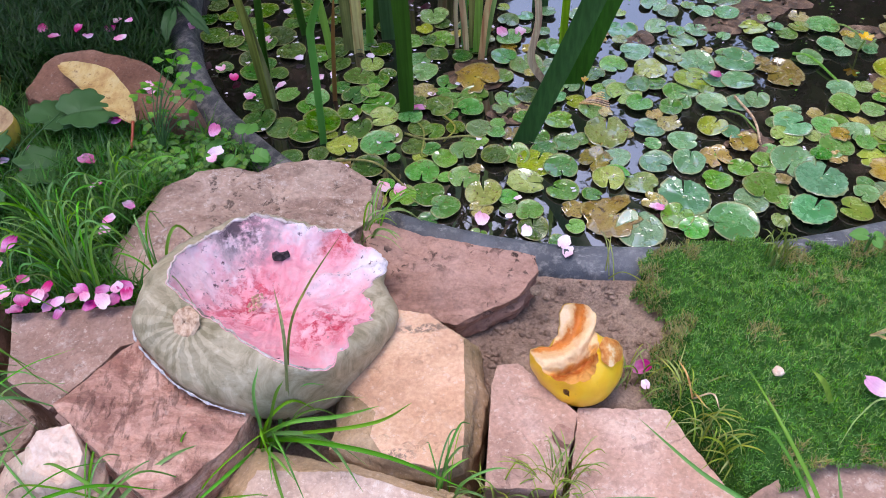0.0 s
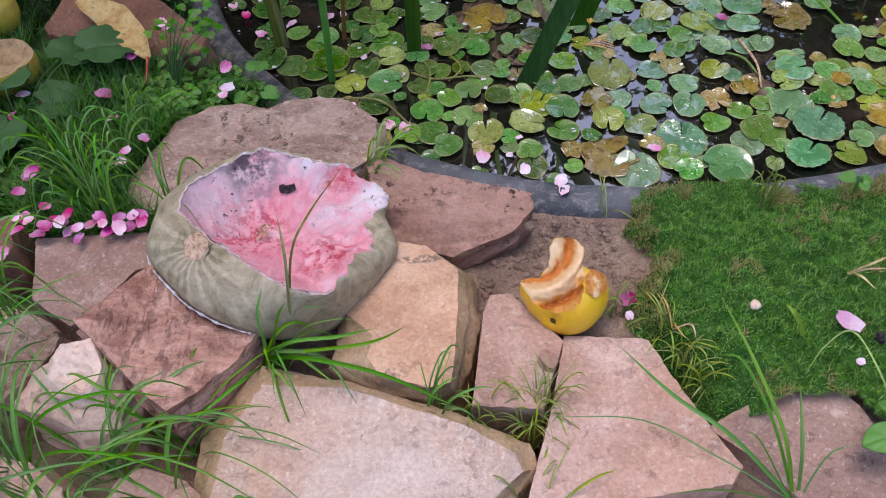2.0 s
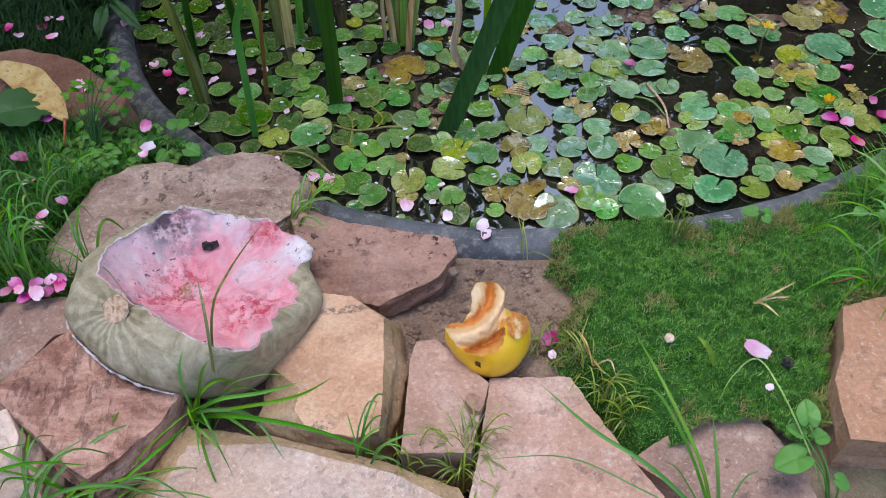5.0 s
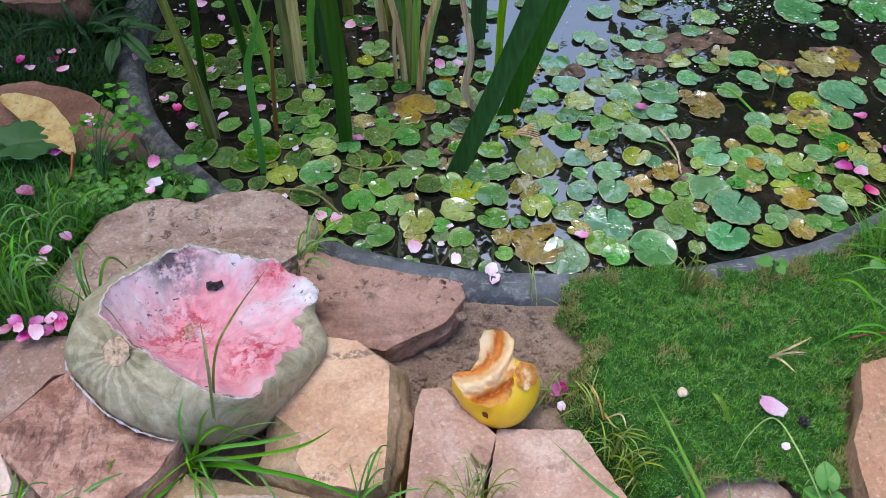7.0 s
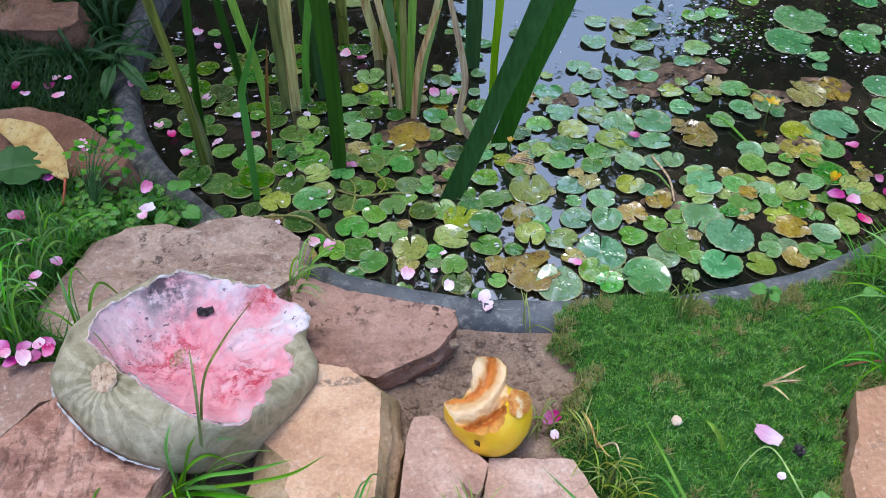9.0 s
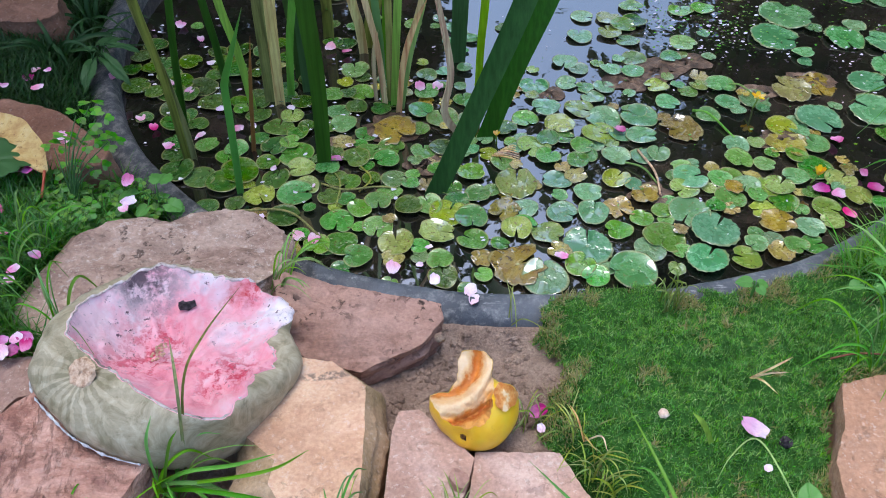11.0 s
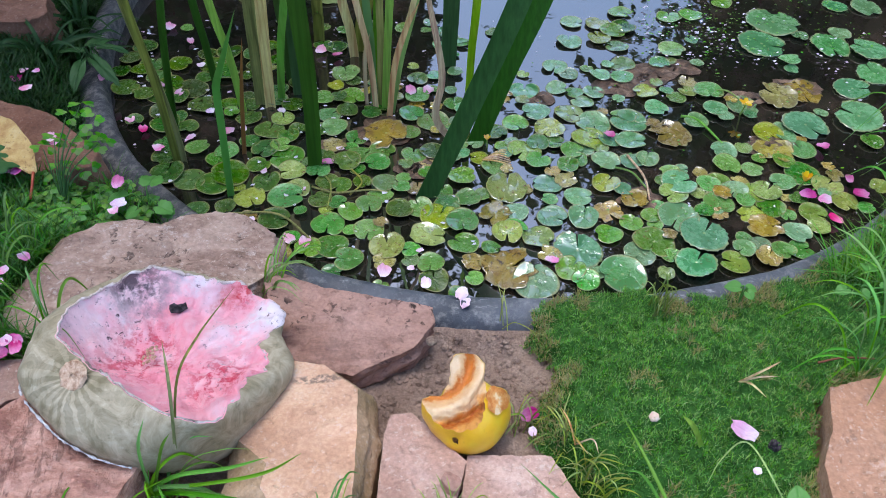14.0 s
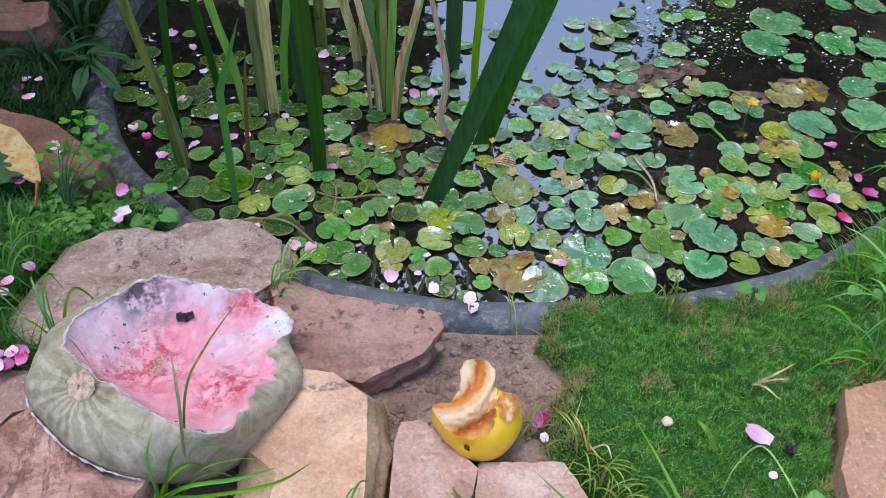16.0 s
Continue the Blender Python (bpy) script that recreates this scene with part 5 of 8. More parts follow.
def build_pumpkin():
    top = empty("pumpkin", "rotting grey-green pumpkin torn open on pink mouldy flesh, lying on stones", "pumpkin")
    cols = 240
    skin, flesh = [], []
    prof = [(-0.55, 0.0), (-0.35, 0.0), (-0.18, 0.0), (0.0, 0.0), (0.12, 0), (0.25, 0), (0.38, 0), (0.5, 0), (0.62, 0), (0.74, 0), (0.86, 0), (0.95, 0), (1.0, 0)]
    for s, _ in prof:
        for j in range(cols):
            a = 2 * math.pi * j / cols
            rr, rz, br, bz = pumpkin_at(a)
            jag = (0.002 + 0.004 * max(0.0, math.sin(a)) + 0.006 * max(0.0, math.cos(a - 0.1))) * fbm((math.cos(a), math.sin(a), 0), 9, 3, 1.0)
            if s <= 0:
                r, z = br * (1 + 0.42 * s * abs(s)) , bz + 0.085 * s
            else:
                gap = max(0.0, rz - bz)
                q = math.sin(s * math.pi / 2)
                r = br + (rr + jag - br) * (1 - math.cos(s * math.pi / 2)) ** 0.9
                z = bz + gap * q
                r += 0.004 * math.sin(s * math.pi)
            p = PUMPKIN_MID + Vector((r * math.cos(a), r * math.sin(a), z))
            d = p - STEM_AT
            flat = d - STEM_UP * d.dot(STEM_UP)
            e1 = STEM_UP.cross(Vector((0, 0, 1))).normalized()
            th = math.atan2(flat.dot(STEM_UP.cross(e1)), flat.dot(e1))
            dist = flat.length
            p += STEM_UP * (0.0012 * math.sin(15 * th) * smooth01(0.012, 0.03, dist) * (1 - smooth01(0.05, 0.1, dist)) - 0.003 * math.exp(-(dist / 0.02) ** 2))
            p += Vector((math.cos(a), math.sin(a), 0.5)) * (0.004 * fbm(p, 14, 3, 6.0))
            skin.append(p)
    link_mesh("skin", skin, grid_faces(len(prof), cols), M_SKIN, top, "mottled grey-green ribbed skin")
    fr = [1.0, 0.99, 0.975, 0.955, 0.93, 0.9, 0.86, 0.82, 0.77, 0.71, 0.65, 0.58, 0.5, 0.42, 0.34, 0.25, 0.17, 0.09, 0.03]
    last = skin[-cols:]
    for f in fr:
        for j in range(cols):
            e = last[j]
            a = 2 * math.pi * j / cols
            x = PUMPKIN_MID.x + (e.x - PUMPKIN_MID.x) * f
            y = PUMPKIN_MID.y + (e.y - PUMPKIN_MID.y) * f
            bowl = 0.1 + 0.03 * smooth01(0.02, -0.10, y - 0.525) * 0.6
            high = f ** 3.2 if e.z > bowl else f ** 1.5
            z = bowl + (e.z - bowl) * high + 0.003 * smooth01(1.0, 0.985, f)
            q = Vector((x, y, z))
            lump = smooth01(1.0, 0.93, f)
            q.z += lump * (0.011 * fbm(q, 24, 4, 3.0) + 0.004 * fbm(q, 80, 4, 8.0))
            q.z += 0.006 * math.exp(-((y - 0.575 - 0.18 * (x + 0.16)) / 0.011) ** 2) * smooth01(-0.22, -0.15, x) * lump
            flesh.append(q)
    n = len(flesh)
    flesh.append(sum(flesh[n - cols:], Vector()) / cols)
    faces = grid_faces(len(fr), cols) + [(n - cols + j, n - cols + (j + 1) % cols, n) for j in range(cols)]
    link_mesh("flesh", flesh, faces, M_FLESH, top, "pink and white mouldy flesh with red patches")
    crust = []
    for k in range(8):
        t = 2 * math.pi * k / 8
        for j, e in enumerate(last):
            a = 2 * math.pi * j / cols
            r = (0.0011 + 0.0010 * max(0.0, math.sin(a))) * (1 + 1.1 * fbm((math.cos(a), math.sin(a), 0), 22, 3, 4.0))
            crust.append(e + Vector((math.cos(a) * math.cos(t), math.sin(a) * math.cos(t), math.sin(t))) * r - Vector((math.cos(a), math.sin(a), 0)) * 0.002)
    link_mesh("torn_edge", crust + crust[:cols], grid_faces(9, cols), M_EDGE, top, "thin pale dried edge of the skin")
    bm = bmesh.new()
    e1 = STEM_UP.cross(Vector((0, 0, 1))).normalized()
    e2 = STEM_UP.cross(e1)
    rings = [(0.0, 0.0025), (0.0045, 0.003), (0.008, 0.0042), (0.0108, 0.0046), (0.0126, 0.0032), (0.0135, -0.008)]
    rows = []
    for r, h in rings:
        row = []
        for j in range(28):
            a = 2 * math.pi * j / 28
            k = 1 + 0.04 * math.sin(5 * a + 1) + 0.03 * math.sin(11 * a)
            w = 0.0008 * math.sin(7 * a + r * 900)
            row.append(bm.verts.new(STEM_AT + e1 * 1.25 * r * k * math.cos(a) + e2 * 1.15 * r * k * math.sin(a) + STEM_UP * (0.32 * h + w - 0.0028)))
        rows.append(row)
    for p, q in zip(rows, rows[1:]):
        for j in range(28):
            bm.faces.new((p[j], p[(j + 1) % 28], q[(j + 1) % 28], q[j]))
    part("stem_scar", bm, M_SCAR, top, "corky beige stem scar")
    rnd = random.Random(3)
    for x, y, z, r in [(-0.199, 0.612, 0.112, 0.0105), (-0.150, 0.648, 0.112, 0.005), (-0.17, 0.425, 0.165, 0.004), (-0.245, 0.52, 0.112, 0.003)]:
        bm = bmesh.new()
        blob(bm, (x, y, z), r, rnd.random() * 9, 0.28)
        part("rot_spot", bm, M_ROT, top, "sunken black rot spot")
    for k in range(4):
        bm = bmesh.new()
        for i in range(5):
            blob(bm, (-0.226 + 0.004 * k + rnd.uniform(-0.002, 0.002), 0.532 + 0.0045 * i + rnd.uniform(-0.001, 0.001), 0.110 + 0.0018 * k), 0.0019, 3.0 * k + i, 0.8)
        part("core_shred", bm, M_SCAR, top, "shrivelled beige shred of the core")
    for x, y, z, r in [(-0.087, 0.556, 0.1075, 0.006), (-0.079, 0.547, 0.1035, 0.007), (-0.074, 0.538, 0.099, 0.005), (-0.086, 0.542, 0.105, 0.004)]:
        bm = bmesh.new()
        blob(bm, (x, y, z), r, 40 * r, 0.22)
        part("mould_patch", bm, M_MOULD, top, "flaky white mould on the skin")
    roll, sides = [], 6
    for i in range(260):
        a = radians(183 + 84 * i / 260)
        rr, rz, br, bz = pumpkin_at(a)
        p = PUMPKIN_MID + Vector((br * 1.012 * math.cos(a), br * 1.012 * math.sin(a), bz - 0.006 + 0.003 * fbm((a, 0, 0), 9, 3, 2.0)))
        k = 0.0004 + 0.0016 * max(0.0, 0.35 + fbm((a, 0, 0), 14, 4, 6.0))
        roll += [p + Vector((math.cos(a) * math.cos(t), math.sin(a) * math.cos(t), 1.5 * math.sin(t))) * k for t in [2 * math.pi * j / sides for j in range(sides)]]
    link_mesh("mould_fringe", roll, grid_faces(260, sides), M_MOULD, top, "white mould fringe along the underside")
    return top


build_pumpkin()


# ---- yellow fruit ----
FRUIT_AT = Vector((0.136, 0.458, 0.088))


def fruit_skin_material():
    n = Nodes("yellow_fruit_skin", 0.3, 0.5)
    c = n.ramp(n.noise(26, 4), [(0.3, (0.74, 0.36, 0.010)), (0.55, (0.82, 0.49, 0.018)), (0.75, (0.78, 0.56, 0.04))])
    c = n.mix(n.math("MULTIPLY", n.ramp(n.noise(120, 4, 0.7), [(0.6, 0.0), (0.7, 1.0)]), 0.3), c, (0.5, 0.22, 0.02))
    return n.done(c, n.bump(n.noise(220, 3), 0.15, 0.001))


def fruit_flesh_material():
    """Cream flesh with orange-brown bruised bands on both sides of a curved cream ridge."""
    n = Nodes("browning_fruit_flesh", 0.45, 0.4)
    x, y, z = n.split()
    r = n.math("SQRT", n.math("ADD", n.math("POWER", n.math("ADD", x, 0.036), 2.0), n.math("POWER", n.math("SUBTRACT", y, 0.052), 2.0)))
    r = n.math("ADD", r, n.math("MULTIPLY", n.math("SUBTRACT", n.noise(70, 5, 0.62), 0.5), 0.021))
    c = n.ramp(n.math("MULTIPLY", r, 10.0), [(0.24, (0.78, 0.56, 0.34)), (0.30, (0.74, 0.47, 0.22)), (0.335, (0.50, 0.15, 0.02)), (0.405, (0.60, 0.20, 0.028)), (0.435, (0.72, 0.42, 0.19)), (0.50, (0.78, 0.54, 0.31)), (0.60, (0.76, 0.50, 0.26)), (0.645, (0.66, 0.30, 0.06)), (0.69, (0.42, 0.10, 0.01)), (0.76, (0.66, 0.32, 0.08))])
    c = n.mix(0.18, c, n.ramp(n.noise(170, 5, 0.7), [(0.3, 0.2), (0.7, 0.85)]), "OVERLAY")
    return n.done(c, n.bump(n.noise(110, 6, 0.65), 0.7, 0.004))


M_FRUIT, M_FRUITFLESH = fruit_skin_material(), fruit_flesh_material()


n_ = Nodes("fresh_bite_flesh", 0.45, 0.4)
M_SIDEBITE = n_.done(n_.ramp(n_.noise(70, 5, 0.65), [(0.40, (0.55, 0.17, 0.025)), (0.52, (0.70, 0.34, 0.10)), (0.60, (0.78, 0.56, 0.32))]), n_.bump(n_.noise(110, 6, 0.65), 0.7, 0.004))


n_ = Nodes("withered_calyx", 0.9, 0.2)
M_CALYX = n_.done(n_.ramp(n_.noise(200, 4), [(0.4, (0.05, 0.02, 0.008)), (0.7, (0.22, 0.10, 0.02))]))


def around(table, a):
    """A value from (degrees, value) knots at the angle a."""
    d = math.degrees(a) % 360
    for (d0, v0), (d1, v1) in zip(table, table[1:]):
        if d <= d1:
            return v0 + (v1 - v0) * smooth01(d0, d1, d)
    return table[-1][1]


# millimetres from the core: the outline, and the torn border between peel and flesh
FRUIT_OUTLINE = [(0, 48), (12, 48.5), (27, 49), (52, 38), (63, 38), (72, 57), (84, 63.5), (104, 65), (111, 58), (118, 44), (128, 36.5), (152, 35), (162, 47), (167, 53), (182, 52), (205, 47), (228, 44), (250, 46.5), (298, 47.5), (325, 46.5), (360, 48)]
FRUIT_TORN = [(0, 17), (30, 20), (50, 29), (60, 37), (66, 42), (72, 56), (84, 62.5), (104, 64), (111, 57), (118, 43), (128, 35.5), (152, 34), (162, 46), (168, 52), (178, 46), (192, 40), (215, 31), (240, 25), (270, 20), (300, 19), (330, 17), (360, 17)]


def build_fruit():
    top = empty("quince", "half-eaten yellow quince with browning bitten flesh on the soil", "fruit")
    cols, R = 180, 0.049
    skin, flesh = [], []
    angles = [2 * math.pi * j / cols for j in range(cols)]
    for i in range(1, 13):
        f = math.sin(i / 12 * math.pi / 2)
        for a in angles:
            r = 0.001 * around(FRUIT_OUTLINE, a)
            skin.append(Vector((r * f * math.cos(a), r * f * math.sin(a), -min(r, R) * 0.95 * math.sqrt(max(0, 1 - f * f)))))
    for i in range(1, 13):
        for a in angles:
            r, e = 0.001 * around(FRUIT_OUTLINE, a), 0.001 * around(FRUIT_TORN, a)
            e += 0.0007 * math.sin(9 * a) + 0.0004 * math.sin(17 * a)
            t = math.sin(i / 12 * math.pi / 2)
            f = 1 - (1 - min(0.995, e / r)) * (1 - math.cos(i / 12 * math.pi / 2))
            z = min(r, R) * math.sqrt(max(0, 1 - f * f))
            dent = 0.010 * math.exp(-((r * f * math.cos(a) + 0.012) ** 2 + (r * f * math.sin(a) + 0.030) ** 2) / 0.00006)
            skin.append(Vector((r * f * math.cos(a), r * f * math.sin(a), z - dent)))
    rim = skin[-cols:]
    for f in [1.0, 0.985, 0.96, 0.92, 0.87, 0.8, 0.72, 0.64, 0.56, 0.47, 0.38, 0.29, 0.2, 0.11, 0.04]:
        for e in rim:
            x, y = e.x * f, e.y * f
            plane = 0.030 - 0.32 * (y + 0.02)
            d = math.hypot(x + 0.036, y - 0.052)
            plane += 0.008 * math.exp(-((d - 0.051) / 0.007) ** 2) - 0.013 * math.exp(-((d - 0.037) / 0.007) ** 2) - 0.011 * math.exp(-((d - 0.069) / 0.005) ** 2)
            k = f ** 5
            z = e.z * k + min(plane, 0.046) * (1 - k) + smooth01(1, 0.9, f) * 0.0035 * fbm((x, y, 0), 75, 4, 2.0)
            flesh.append(Vector((x, y, z)))
    n = len(flesh)
    flesh.append(sum(flesh[n - cols:], Vector()) / cols)
    link_mesh("peel", skin, grid_faces(24, cols), M_FRUIT, top, "smooth yellow peel")
    link_mesh("flesh", flesh, grid_faces(15, cols) + [(n - cols + j, n - cols + (j + 1) % cols, n) for j in range(cols)], M_FRUITFLESH, top, "bitten cream flesh turning orange-brown")
    bm = bmesh.new()
    rows = []
    for i in range(9):
        f, row = 1 - i / 9, []
        for j in range(36):
            a = 2 * math.pi * j / 36
            k = 1 + 0.10 * math.sin(3 * a + 1) + 0.06 * math.sin(7 * a)
            x, y = 0.032 + 0.0135 * f * k * math.cos(a), 0.013 + 0.0145 * f * k * math.sin(a)
            q = min(0.999, math.hypot(x, y) / 0.049)
            z = 0.049 * math.sqrt(1 - q * q) + 0.0022 - 0.0010 * (1 - f * f) + 0.002 * fbm((x, y, 0), 120, 3, 5.0) * (1 - f)
            row.append(bm.verts.new((x, y, z)))
        rows.append(row)
    for p, q in zip(rows, rows[1:]):
        for j in range(36):
            bm.faces.new((p[j], p[(j + 1) % 36], q[(j + 1) % 36], q[j]))
    bm.faces.new(rows[-1])
    part("side_bite", bm, M_SIDEBITE, top, "second bite with browned edges")
    bm = bmesh.new()
    blob(bm, (-0.013, -0.030, 0.0240), 0.0040, 3.0, 0.3)
    blob(bm, (-0.009, -0.033, 0.0225), 0.0028, 5.0, 0.3)
    part("calyx", bm, M_CALYX, top, "dark shrivelled calyx")
    w = (Vector((0.05, -0.02, 0.83)) - FRUIT_AT).normalized()
    u = Vector((1, -0.10, 0))
    u = (u - w * u.dot(w)).normalized()
    v = w.cross(u)
    top.matrix_world = Matrix.Translation(FRUIT_AT) @ Matrix((u, v, w)).transposed().to_4x4()
    return top


build_fruit()


# ---- moss, grass ----
MOSS_EDGE = [(0.225, 0.60), (0.245, 0.640), (0.27, 0.664), (0.33, 0.668), (0.40, 0.666), (0.435, 0.652), (0.50, 0.652), (0.60, 0.672), (0.70, 0.715), (0.80, 0.775), (0.95, 0.90), (1.10, 0.85), (1.05, 0.55), (0.80, 0.40), (0.62, 0.452), (0.535, 0.44), (0.512, 0.385), (0.485, 0.325), (0.455, 0.29), (0.412, 0.322), (0.36, 0.328), (0.27, 0.290), (0.245, 0.345), (0.228, 0.402), (0.212, 0.44), (0.218, 0.48), (0.25, 0.52), (0.245, 0.545)]


def inside(x, y, poly):
    hit = False
    for (ax, ay), (bx, by) in zip(poly, poly[1:] + poly[:1]):
        if (ay > y) != (by > y) and x < (bx - ax) * (y - ay) / (by - ay) + ax:
            hit = not hit
    return hit


def edge_gap(x, y, poly):
    best = 9.0
    for (ax, ay), (bx, by) in zip(poly, poly[1:] + poly[:1]):
        ex, ey = bx - ax, by - ay
        t = max(0, min(1, ((x - ax) * ex + (y - ay) * ey) / (ex * ex + ey * ey)))
        best = min(best, math.hypot(x - ax - t * ex, y - ay - t * ey))
    return best


def in_moss(x, y):
    """Whether moss grows here; its border is ragged."""
    return inside(x + 0.016 * fbm((x, y, 0), 32, 3, 5.0), y + 0.016 * fbm((x, y, 0), 32, 3, 25.0), MOSS_EDGE)


def moss_z(x, y):
    gap = edge_gap(x, y, MOSS_EDGE) + 0.006 * fbm((x, y, 0), 30, 3, 3.0)
    bank = max(smooth01(-0.008, 0.04, gap), smooth01(0.27, 0.34, x) * smooth01(0.60, 0.54, y))
    up = 0.040 * bank + 0.012 * smooth01(0.03, 0.12, gap) * (1 - smooth01(0.45, 0.6, x))
    near = smooth01(0.0, 0.14, pond_gap(x, y))
    low = 0.037 + 0.004 * fbm((x, y, 0), 40, 2, 2.0) if pond_gap(x, y) < 0.056 else 0.0
    return max(low, ground_z(x, y) + up * (0.35 + 0.65 * near) + (0.006 * fbm((x, y, 0), 22, 3, 7.0) + 0.011 * fbm((x, y, 0), 62, 3, 17.0)) * smooth01(0, 0.02, gap))


def moss_material():
    n = Nodes("moss_cushion", 0.95, 0.1)
    c = n.ramp(n.noise(60, 6, 0.7), [(0.35, (0.025, 0.08, 0.014)), (0.6, (0.06, 0.17, 0.03)), (0.75, (0.10, 0.19, 0.05))])
    return n.done(c, n.bump(n.noise(300, 4), 1.0, 0.006))


M_MOSSBED = moss_material()


def build_moss_bed():
    step, index, verts, faces = 0.006, {}, [], []
    nx, ny = int(0.95 / step), int(0.68 / step)
    for i in range(nx):
        for j in range(ny):
            x, y = 0.19 + i * step, 0.28 + j * step
            if in_moss(x, y):
                index[i, j] = len(verts)
                verts.append((x, y, moss_z(x, y)))
    for (i, j), v in index.items():
        q = [index.get(k) for k in ((i, j), (i + 1, j), (i + 1, j + 1), (i, j + 1))]
        if None not in q:
            faces.append(q)
    ob = link_mesh("moss_bed", verts, faces, M_MOSSBED)
    return tagged(ob, "thick cushion of green moss beside the pond", "moss", kind="stuff")


build_moss_bed()


def blades(name, spots, material, label, category, size, wide, bend, rnd, segs=2):
    """Many thin tapering blades in one mesh; spots: x, y, z, size factor."""
    verts, faces = [], []
    for x, y, z, k in spots:
        h, w = rnd.uniform(*size) * k, rnd.uniform(*wide) / 2
        a, lean = rnd.uniform(0, 6.283), rnd.uniform(*bend)
        dx, dy = math.cos(a), math.sin(a)
        sx, sy = -dy * w, dx * w
        b = len(verts)
        for s in range(segs):
            t = s / segs
            o, u = lean * h * t * t, h * (t - 0.35 * lean * t * t)
            taper = 1 - 0.55 * t
            verts.append((x + dx * o - sx * taper, y + dy * o - sy * taper, z + u))
            verts.append((x + dx * o + sx * taper, y + dy * o + sy * taper, z + u))
        verts.append((x + dx * lean * h, y + dy * lean * h, z + h * (1 - 0.35 * lean)))
        for s in range(segs - 1):
            faces.append((b + 2 * s, b + 2 * s + 1, b + 2 * s + 3, b + 2 * s + 2))
        e = b + 2 * segs - 2
        faces.append((e, e + 1, e + 2))
    ob = link_mesh(name, verts, faces, material)
    return tagged(ob, label, category, kind="stuff")


def moss_spots(count, rnd, keep):
    out = []
    while len(out) < count:
        x, y = rnd.uniform(0.2, 1.0), rnd.uniform(0.29, 0.85)
        if x > 0.62 and rnd.random() < 0.5 or not in_moss(x, y):
            continue
        k = keep(x, y, rnd)
        if k:
            out.append((x, y, moss_z(x, y) - 0.002, k))
    return out


rnd = random.Random(11)
blades("moss", moss_spots(100000, rnd, lambda x, y, r: 0.7 + 0.5 * (fbm((x, y, 0), 35, 3, 2.0) + 0.5) if fbm((x, y, 0), 24, 3, 12.0) < 0.55 and fbm((x, y, 0), 90, 2, 33.0) < 0.34 else 0), M_MOSS, "dense fine green moss strands", "moss", (0.003, 0.0085), (0.0007, 0.0014), (0.1, 1.0), rnd)
blades("moss_tips", moss_spots(9000, rnd, lambda x, y, r: 1.0 if fbm((x, y, 0), 60, 2, 3.0) > -0.1 else 0), M_MOSS_TIP, "pale yellow-green moss tips", "moss", (0.005, 0.011), (0.0007, 0.0013), (0.1, 0.8), rnd)
blades("dry_moss", moss_spots(7000, rnd, lambda x, y, r: 1.1 if fbm((x, y, 0), 24, 3, 12.0) + 0.45 * (edge_gap(x, y, MOSS_EDGE) < 0.03) > 0.60 else 0), M_MOSS_DRY, "straw-brown dry moss strands at the margin", "moss", (0.006, 0.014), (0.0008, 0.0015), (0.2, 1.0), rnd)


def lawn_spots(count, rnd, box, keep=None):
    out, tries = [], 0
    while len(out) < count and tries < count * 30:
        tries += 1
        x, y = rnd.uniform(box[0], box[1]), rnd.uniform(box[2], box[3])
        rim = min(x - box[0], box[1] - x, y - box[2], box[3] - y) / 0.12
        if rnd.random() > rim or pond_gap(x, y) < 0.045 or keep and not keep(x, y):
            continue
        out.append((x, y, ground_z(x, y) - 0.003, rnd.uniform(0.6, 1.0)))
    return out


def on_back_stone(x, y):
    return inside(x, y, [(p[0], p[1]) for p in BACK_LEDGE])


def left_lawn(x, y):
    if on_back_stone(x, y) or -0.44 < x < -0.27 and 0.775 < y < 0.90 and fbm((x, y, 0), 25, 2, 8.0) > -0.25:
        return False
    if x > -0.62 and y < 0.565 or math.hypot(x + 0.195, y - 0.525) < 0.155 or math.hypot(x + 0.654, y - 0.855) < 0.06 or math.hypot(x + 0.73, y - 0.99) < 0.06 or math.hypot(x + 0.665, y - 0.755) < 0.045:
        return False
    if -0.65 < x < -0.37 and 0.90 < y < 1.09:
        return False
    return fbm((x, y, 0), 9, 2, 1.0) > -0.45


blades("lawn_grass", lawn_spots(20000, rnd, (-0.95, -0.12, 0.50, 1.0), left_lawn), M_GRASS, "soft green grass between the stones and the pond", "grass", (0.03, 0.075), (0.0013, 0.003), (0.3, 1.0), rnd, 4)
blades("shaded_lawn", lawn_spots(30000, rnd, (-1.0, -0.4, 0.98, 1.8), left_lawn), M_LAWN_SHADE, "lawn beyond the terracotta stone in a green darkened for shade", "grass", (0.03, 0.06), (0.002, 0.0035), (0.3, 1.0), rnd, 3)
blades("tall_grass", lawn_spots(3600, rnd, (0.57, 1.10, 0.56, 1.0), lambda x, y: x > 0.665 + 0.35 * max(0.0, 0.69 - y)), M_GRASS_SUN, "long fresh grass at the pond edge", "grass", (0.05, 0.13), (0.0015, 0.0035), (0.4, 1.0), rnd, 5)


# ---- trees that shade the pond ----
M_BARK = stone_material("tree_bark", (0.16, 0.11, 0.08), (0.10, 0.07, 0.05), (0.05, 0.035, 0.025), stain=0.5, band=0.5)
M_TREELEAF = leaf_material("tree_leaves", (0.025, 0.07, 0.012), (0.05, 0.11, 0.025), 0.5, True, 0.3, 0.25)


